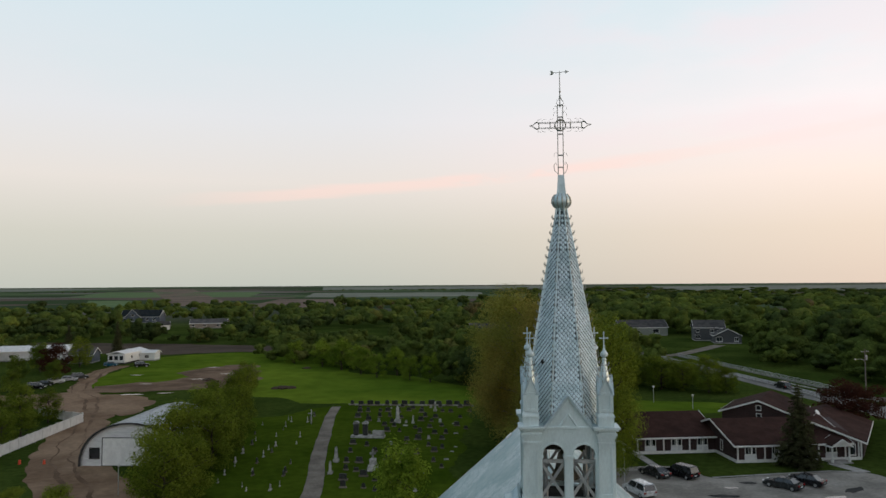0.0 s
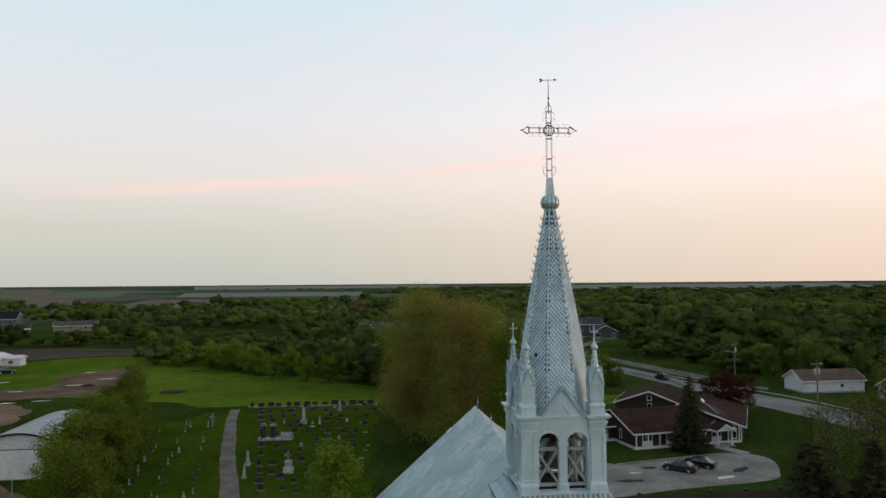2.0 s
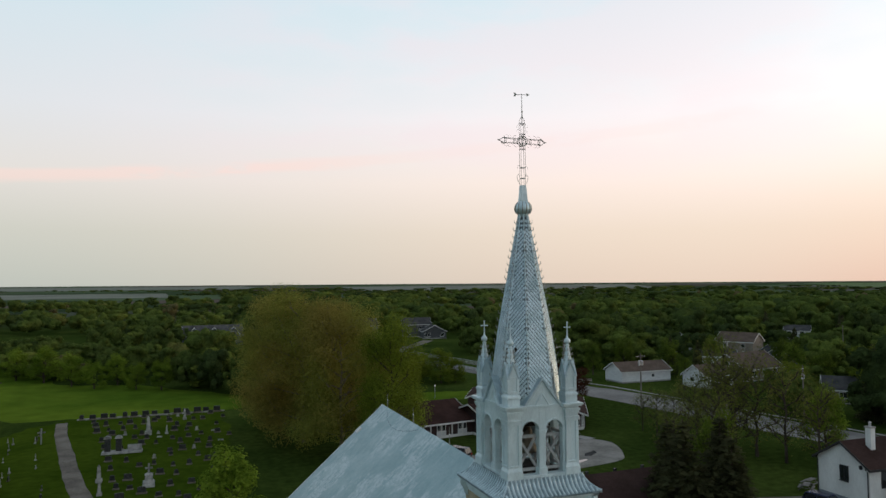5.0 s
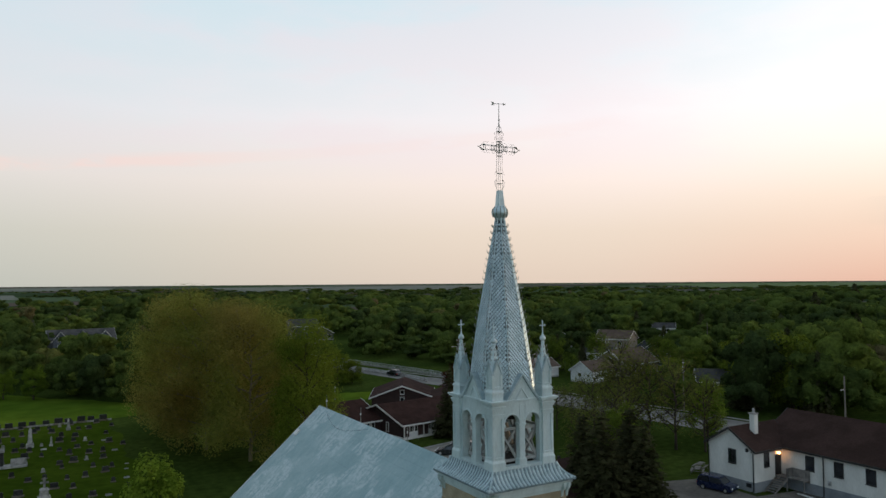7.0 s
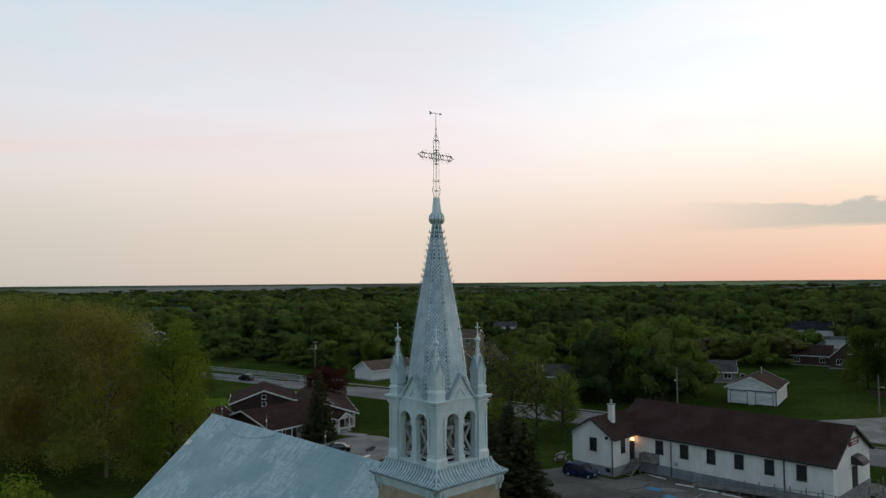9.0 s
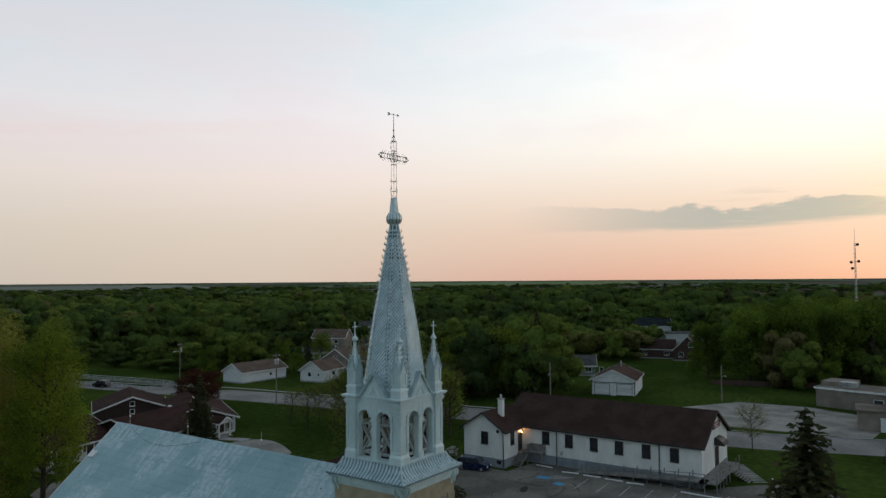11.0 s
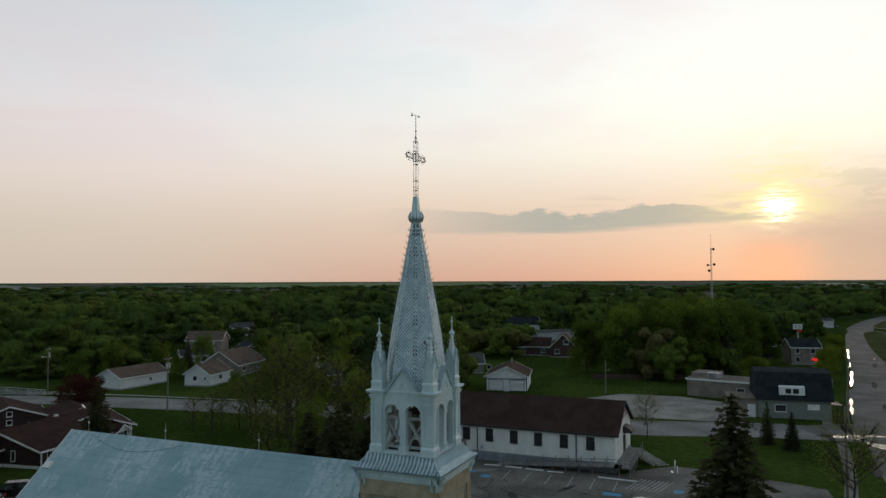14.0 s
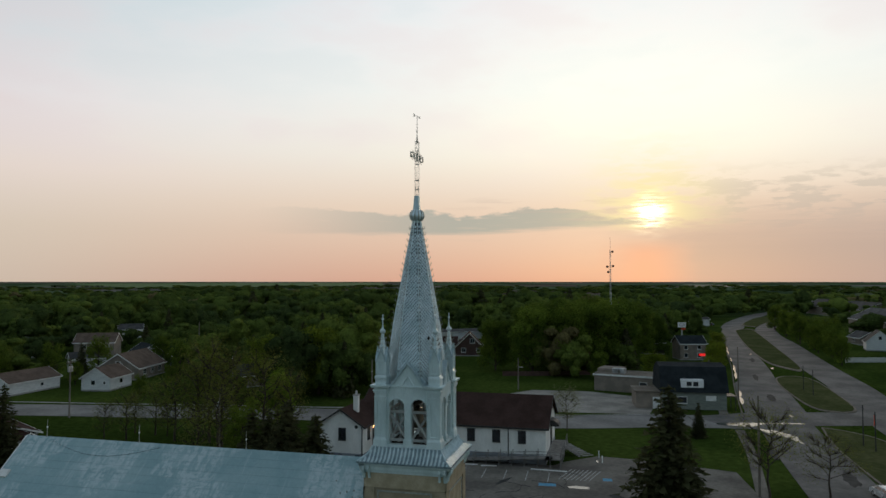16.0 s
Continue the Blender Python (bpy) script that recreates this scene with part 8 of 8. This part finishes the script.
def build_signs():
    s = thing("petrol_sign", "tall roadside sign with a white panel over a red one", "sign", pose(277, -36.1, 0, 0, 0, -78) @ Matrix.Diagonal((1, 1, 0.76, 1)))
    part("mast", Shape().box(-0.25, 0.25, -0.15, 0.15, 0, 7.0), STEEL, s)
    p = part("upper_panel", Shape().box(-1.7, 1.7, -0.2, 0.2, 8.2, 11.0), WHITE_PLASTIC, s, bevel=0.05)
    part("emblem", ring(-1.0, 1.0, 8.9, 10.3, 0.25, -0.24, -0.2), GREEN_WALL, p)
    part("lower_panel", Shape().box(-0.3, 1.5, -0.2, 0.2, 6.8, 8.0), RED_PLASTIC, s, bevel=0.05)
    m = thing("radio_mast", "slender lattice radio mast with dish antennas", "mast", pose(192.0, -8.2, 0))
    for k in range(3):
        a = 2 * math.pi * k / 3
        part("leg", Shape().tube([(0.42 * math.cos(a), 0.42 * math.sin(a), 0), (0.2 * math.cos(a), 0.2 * math.sin(a), 36)], 0.04, 5), STEEL, m)
    for j in range(30):
        for k in range(3):
            a, b = 2 * math.pi * k / 3, 2 * math.pi * (k + 1) / 3
            part("lattice_bar", Shape().tube([((0.42 - 0.0073 * j) * math.cos(a), (0.42 - 0.0073 * j) * math.sin(a), 1.2 * j), ((0.41 - 0.0073 * j) * math.cos(b), (0.41 - 0.0073 * j) * math.sin(b), 1.2 * j + 1.2)], 0.022, 4), STEEL, m)
    part("aerial", Shape().tube([(0, 0, 35.8), (0, 0, 40)], 0.04, 5), STEEL, m)
    for y, z in ((0.9, 30.6), (-0.85, 30.8), (-0.7, 35.4), (0.65, 28.9)):
        part("dish", Shape().lathe([(0.03, 0), (0.32, 0.12), (0.40, 0.26), (0.28, 0.36)], 14).tube([(0, 0, 0.2), (0, -y * 0.8, -0.3)], 0.05, 4).moved(pose(-0.3, y, z, 0, -90, 0)), DARK_TRIM, m)


build_signs()
lit = thing("shop_sign", "small lit red sign on a short post", "sign", pose(192.5, -35.8, 0, 0, 0, -80) @ Matrix.Scale(0.7, 4), "roadside signs")
part("post", Shape().tube([(0, 0, 0), (0, 0, 4.0)], 0.08, 6), STEEL, lit)
part("red_panel", Shape().box(-1.3, 1.3, -0.12, 0.12, 3.9, 4.9), RED_LIT, lit, bevel=0.04)


# ---- fences, rails, yard things ----
def build_fence(label, line, h, panel=2.4, mat=VINYL, group="fences"):
    ob = thing("fence", label, "fence", None, group)
    for p, q in zip(line, line[1:]):
        d = Vector((q[0] - p[0], q[1] - p[1], 0))
        n = max(1, round(d.length / panel))
        turn = math.degrees(math.atan2(d.y, d.x))
        step = d.length / n
        for i in range(n + 1):
            c = Vector((*p, 0)) + d * i / n
            post = part("post", Shape().box(-0.08, 0.08, -0.08, 0.08, 0, h + 0.15), mat, ob, m=pose(c.x, c.y, 0, 0, 0, turn))
            if i < n:
                part("panel", Shape().box(0.09, step - 0.09, -0.03, 0.03, 0.08, h - 0.12), mat, ob, m=pose(c.x, c.y, 0, 0, 0, turn))
                part("top_rail", Shape().box(0.09, step - 0.09, -0.05, 0.05, h - 0.10, h), mat, ob, m=pose(c.x, c.y, 0, 0, 0, turn))


build_fence("tall white vinyl fence beside the dirt track", [(-76, 61), (-80.3, 71), (-83.6, 98.0)], 1.75)
build_fence("white vinyl fence around a yard", [(-97.0, 104.6), (-91.4, 101.2), (-83.8, 98.2)], 1.7)
build_fence("white garden fence beside the cottage", [(209.5, -80.5), (213, -92.5), (216, -103)], 1.6)
build_fence("dark wooden fence behind the yard", [(151, 20), (154, 8), (160, -5)], 1.3, 3.0, RED_WALL)


def build_bridge():
    b = thing("road_bridge", "concrete road bridge with railings", "bridge", kind="structure")
    line = curve_points([(55, 225), (63.5, 184), (71, 148), (72.5, 132)], 6)
    for e, h in ((-1, 1.0), (1, 1.15)):
        pts = []
        for i, p in enumerate(line):
            d = (Vector(line[min(i + 1, len(line) - 1)]) - Vector(line[max(i - 1, 0)])).normalized()
            pts.append((p[0] - d.y * e * 4.6, p[1] + d.x * e * 4.6))
        for z in (0.45, 0.75, h):
            part("rail", Shape().tube([(x, y, z) for x, y in pts], 0.07, 5), STEEL, b)
        for p, q in zip(pts, pts[1:]):
            n = max(1, int(math.dist(p, q) / 2.2))
            for k in range(n):
                x, y = p[0] + (q[0] - p[0]) * k / n, p[1] + (q[1] - p[1]) * k / n
                part("post", Shape().box(x - 0.1, x + 0.1, y - 0.1, y + 0.1, 0, h + 0.05), CONCRETE, b)
        for p, q in zip(pts, pts[1:]):
            d = math.dist(p, q)
            part("parapet", Shape().box(0, d, -0.14, 0.14, 0, 0.3), CONCRETE, b, m=pose(p[0], p[1], 0, 0, 0, math.degrees(math.atan2(q[1] - p[1], q[0] - p[0]))))


build_bridge()


def picnic_table(x, y, turn):
    t = thing("picnic_table", "weathered wooden picnic table on the grass", "picnic table", pose(x, y, 0, 0, 0, turn))
    for k in range(4):
        part("top_board", Shape().box(-0.95, 0.95, -0.37 + 0.19 * k, -0.20 + 0.19 * k, 0.72, 0.76), RAIL_WOOD, t)
    for e in (-1, 1):
        part("bench", Shape().box(-0.95, 0.95, e * 0.62, e * 0.88, 0.42, 0.46), RAIL_WOOD, t)
        part("leg_frame", Shape().tube([(e * 0.7, -0.8, 0), (e * 0.7, -0.25, 0.72)], 0.05, 4).tube([(e * 0.7, 0.8, 0), (e * 0.7, 0.25, 0.72)], 0.05, 4).tube([(e * 0.7, -0.8, 0.4), (e * 0.7, 0.8, 0.4)], 0.04, 4), RAIL_WOOD, t)


picnic_table(58.0, 35.4, 20)
picnic_table(55.8, 34.0, 35)
for i, (x, y, l, a) in enumerate(((58.2, 19.8, 2.6, 85.0), (57.1, 15.3, 2.3, 99.0), (57.1, 12.2, 2.4, 94.0), (57.0, 9.1, 2.5, 92.0), (56.9, 6.2, 2.2, 99.0), (56.5, -2.2, 5.0, 88))):
    lone("wheel_stop", Shape().box(-l / 2, l / 2, -0.11, 0.11, 0.03, 0.16), TRIM, "pale concrete wheel stop on the parking lot", "wheel stop", "wheel stops", m=pose(x, y, 0, 0, 0, a), bevel=0.02)
for x, y, w, h, a in ((53.2, 17.4, 1.3, 1.8, 10), (51.6, 14.4, 1.2, 1.4, -15), (53.9, -10.1, 1.3, 1.2, 5), (49.8, -2.7, 1.2, 2.2, 5)):
    lone("pavement_marking", Shape().box(-w / 2, w / 2, -h / 2, h / 2, 0.03, 0.046), BLUE_MARK, "faded blue pavement marking on the asphalt", "pavement marking", "pavement markings", "structure", pose(x, y, 0, 0, 0, a))
for k in range(5):
    lone("hatched_line", Shape().box(-0.07, 0.07, -1.3, 1.3, 0.03, 0.045), ROAD_PAINT, "worn white hatched line on the asphalt", "road marking", "hatched lines", "structure", pose(53.9 + 0.15 * k, 16.9 - 0.55 * k, 0, 0, 0, 55))
for k in range(8):
    lone("hatched_line", Shape().box(-2.7, 2.7, -0.07, 0.07, 0.03, 0.045), ROAD_PAINT, "worn white hatched line on the asphalt", "road marking", "hatched lines", "structure", pose(55.3, -4.5 - 0.56 * k, 0, 0, 0, -14))
for k in range(6):
    lone("stall_line", Shape().box(-2.4, 2.4, -0.06, 0.06, 0.03, 0.045), ROAD_PAINT, "worn white parking line on the asphalt", "road marking", "stall lines", "structure", pose(53.2, 12.0 - 2.9 * k, 0, 0, 0, 3))
blot = random.Random(8)


def puddle(x, y, w, h, turn, mat=PUDDLE, name="puddle", label="shallow puddle reflecting the sky", category="puddle"):
    o = [(w / 2 * math.cos(a) * blot.uniform(0.7, 1.1), h / 2 * math.sin(a) * blot.uniform(0.7, 1.1)) for a in np.linspace(0, 2 * math.pi, 19)[:-1]]
    o = curve_points(o + o[:1], 3)[:-1]
    lone(name, Shape().prism(o, "z", 0.03, 0.078 if mat is PUDDLE else 0.072), mat, label, category, name + "s", "structure", pose(x, y, 0, 0, 0, turn))


for x, y, w, h, a in ( (107.3, -43.2, 3.0, 0.8, 0), (187, -54.8, 4.5, 1.0, -10), (230, -55.6, 3.0, 0.9, 0), (63, -8.5, 1.5, 0.4, 10), (49.4, -6.7, 1.4, 3.0, 0), (37, 56.5, 3.4, 1.2, 20), (26, 60, 2.0, 0.7, 0)):
    puddle(x, y, w, h, a)
for x, y, w, h in ((-92, 132, 6, 1.4), (-85, 134.5, 4, 1), (-98, 150, 4, 1), (-88, 160, 5, 1.2), (-95, 188, 4, 1.2), (-84, 172, 6, 1.2), (-110, 168, 4, 1), (-106, 124, 3, 1)):
    puddle(x, y, w, h, 10)
for x, y, w, h, a in ((44, 8, 5, 1.2, 30), (50, 3, 4, 0.8, -20), (40, -4, 6, 1.5, 10), (46, -12, 4, 1.5, 50), (24, 56.5, 4, 1.2, 0), (41, 60, 4, 1.4, 40), (29, 62.5, 2.5, 1, 0), (47, 17, 3, 1, 20), (62, -41, 9, 2.0, -5), (130, -44, 12, 1.8, -6), (165, -46.5, 14, 1.4, -7), (210, -53, 14, 1.6, -8), (74, -34, 8, 1.4, -4)):
    puddle(x, y, w, h, a, PATCH, "tar_patch", "dark tar patch on the worn asphalt", "tar patch")
cracks = random.Random(3)
for k in range(26):
    x, y = cracks.uniform(36, 57), cracks.uniform(-10, 22)
    pts, a = [(x, y, 0.045)], cracks.uniform(0, 6.3)
    for j in range(6):
        a += cracks.uniform(-0.6, 0.6)
        x, y = x + 0.9 * math.cos(a), y + 0.9 * math.sin(a)
        pts.append((x, y, 0.045))
    lone("asphalt_crack", Shape().tube(pts, 0.035, 4), PATCH, "tar-filled crack across the parking lot", "crack", "cracks", "structure")
for x, y in ((-74, 66.5), (-70.4, 66.8)):
    lone("traffic_barrel", Shape().lathe([(0.32, 0.05), (0.30, 0.5), (0.26, 1.0), (0.1, 1.05)], 14), RED_PLASTIC, "orange-red marker drum beside the dirt track", "marker drum", "marker drums", m=pose(x, y, 0) @ Matrix.Scale(0.65, 4))
for i, (x, y, s) in enumerate(((-58.3, 143.5, 1.6), (-60.0, 143.0, 1.2), (-56.5, 144.0, 1.3), (-74, 150, 1.0), (-84, 158, 1.4), (-64, 186, 1.2))):
    rr = random.Random(i)
    v = Shape().lathe([(0.2 * s, 0), (1.2 * s, 0.1 * s), (1.1 * s, 0.4 * s), (0.5 * s, 0.7 * s), (0.1 * s, 0.75 * s)], 9)
    v.v = [(a * rr.uniform(0.8, 1.2), b * rr.uniform(0.8, 1.2), c * rr.uniform(0.8, 1.2)) for a, b, c in v.v]
    lone("brush_heap", v, TILTH, "low dark heap of soil and brush on the grass", "heap", "heaps", m=pose(x, y, 0) @ Matrix.Diagonal((1, 1, 0.55, 1)))
for x, y in ((65.6, -8.6), (62.6, -9.2)):
    lone("bollard", Shape().lathe([(0.09, 0), (0.09, 1.0), (0.05, 1.05)], 10), TRIM, "white bollard at the end of the parking lot", "bollard", "bollards", m=pose(x, y, 0))
for k in range(9):
    lone("garden_step", Shape().box(-0.9, 0.9, -0.16, 0.16, 0, 0.05 + 0.03 * k), CONCRETE, "pale concrete step on the lawn", "step", "garden steps", m=pose(66.6 + 0.8 * k, -6.9 + 0.52 * k, 0, 0, 0, -57))
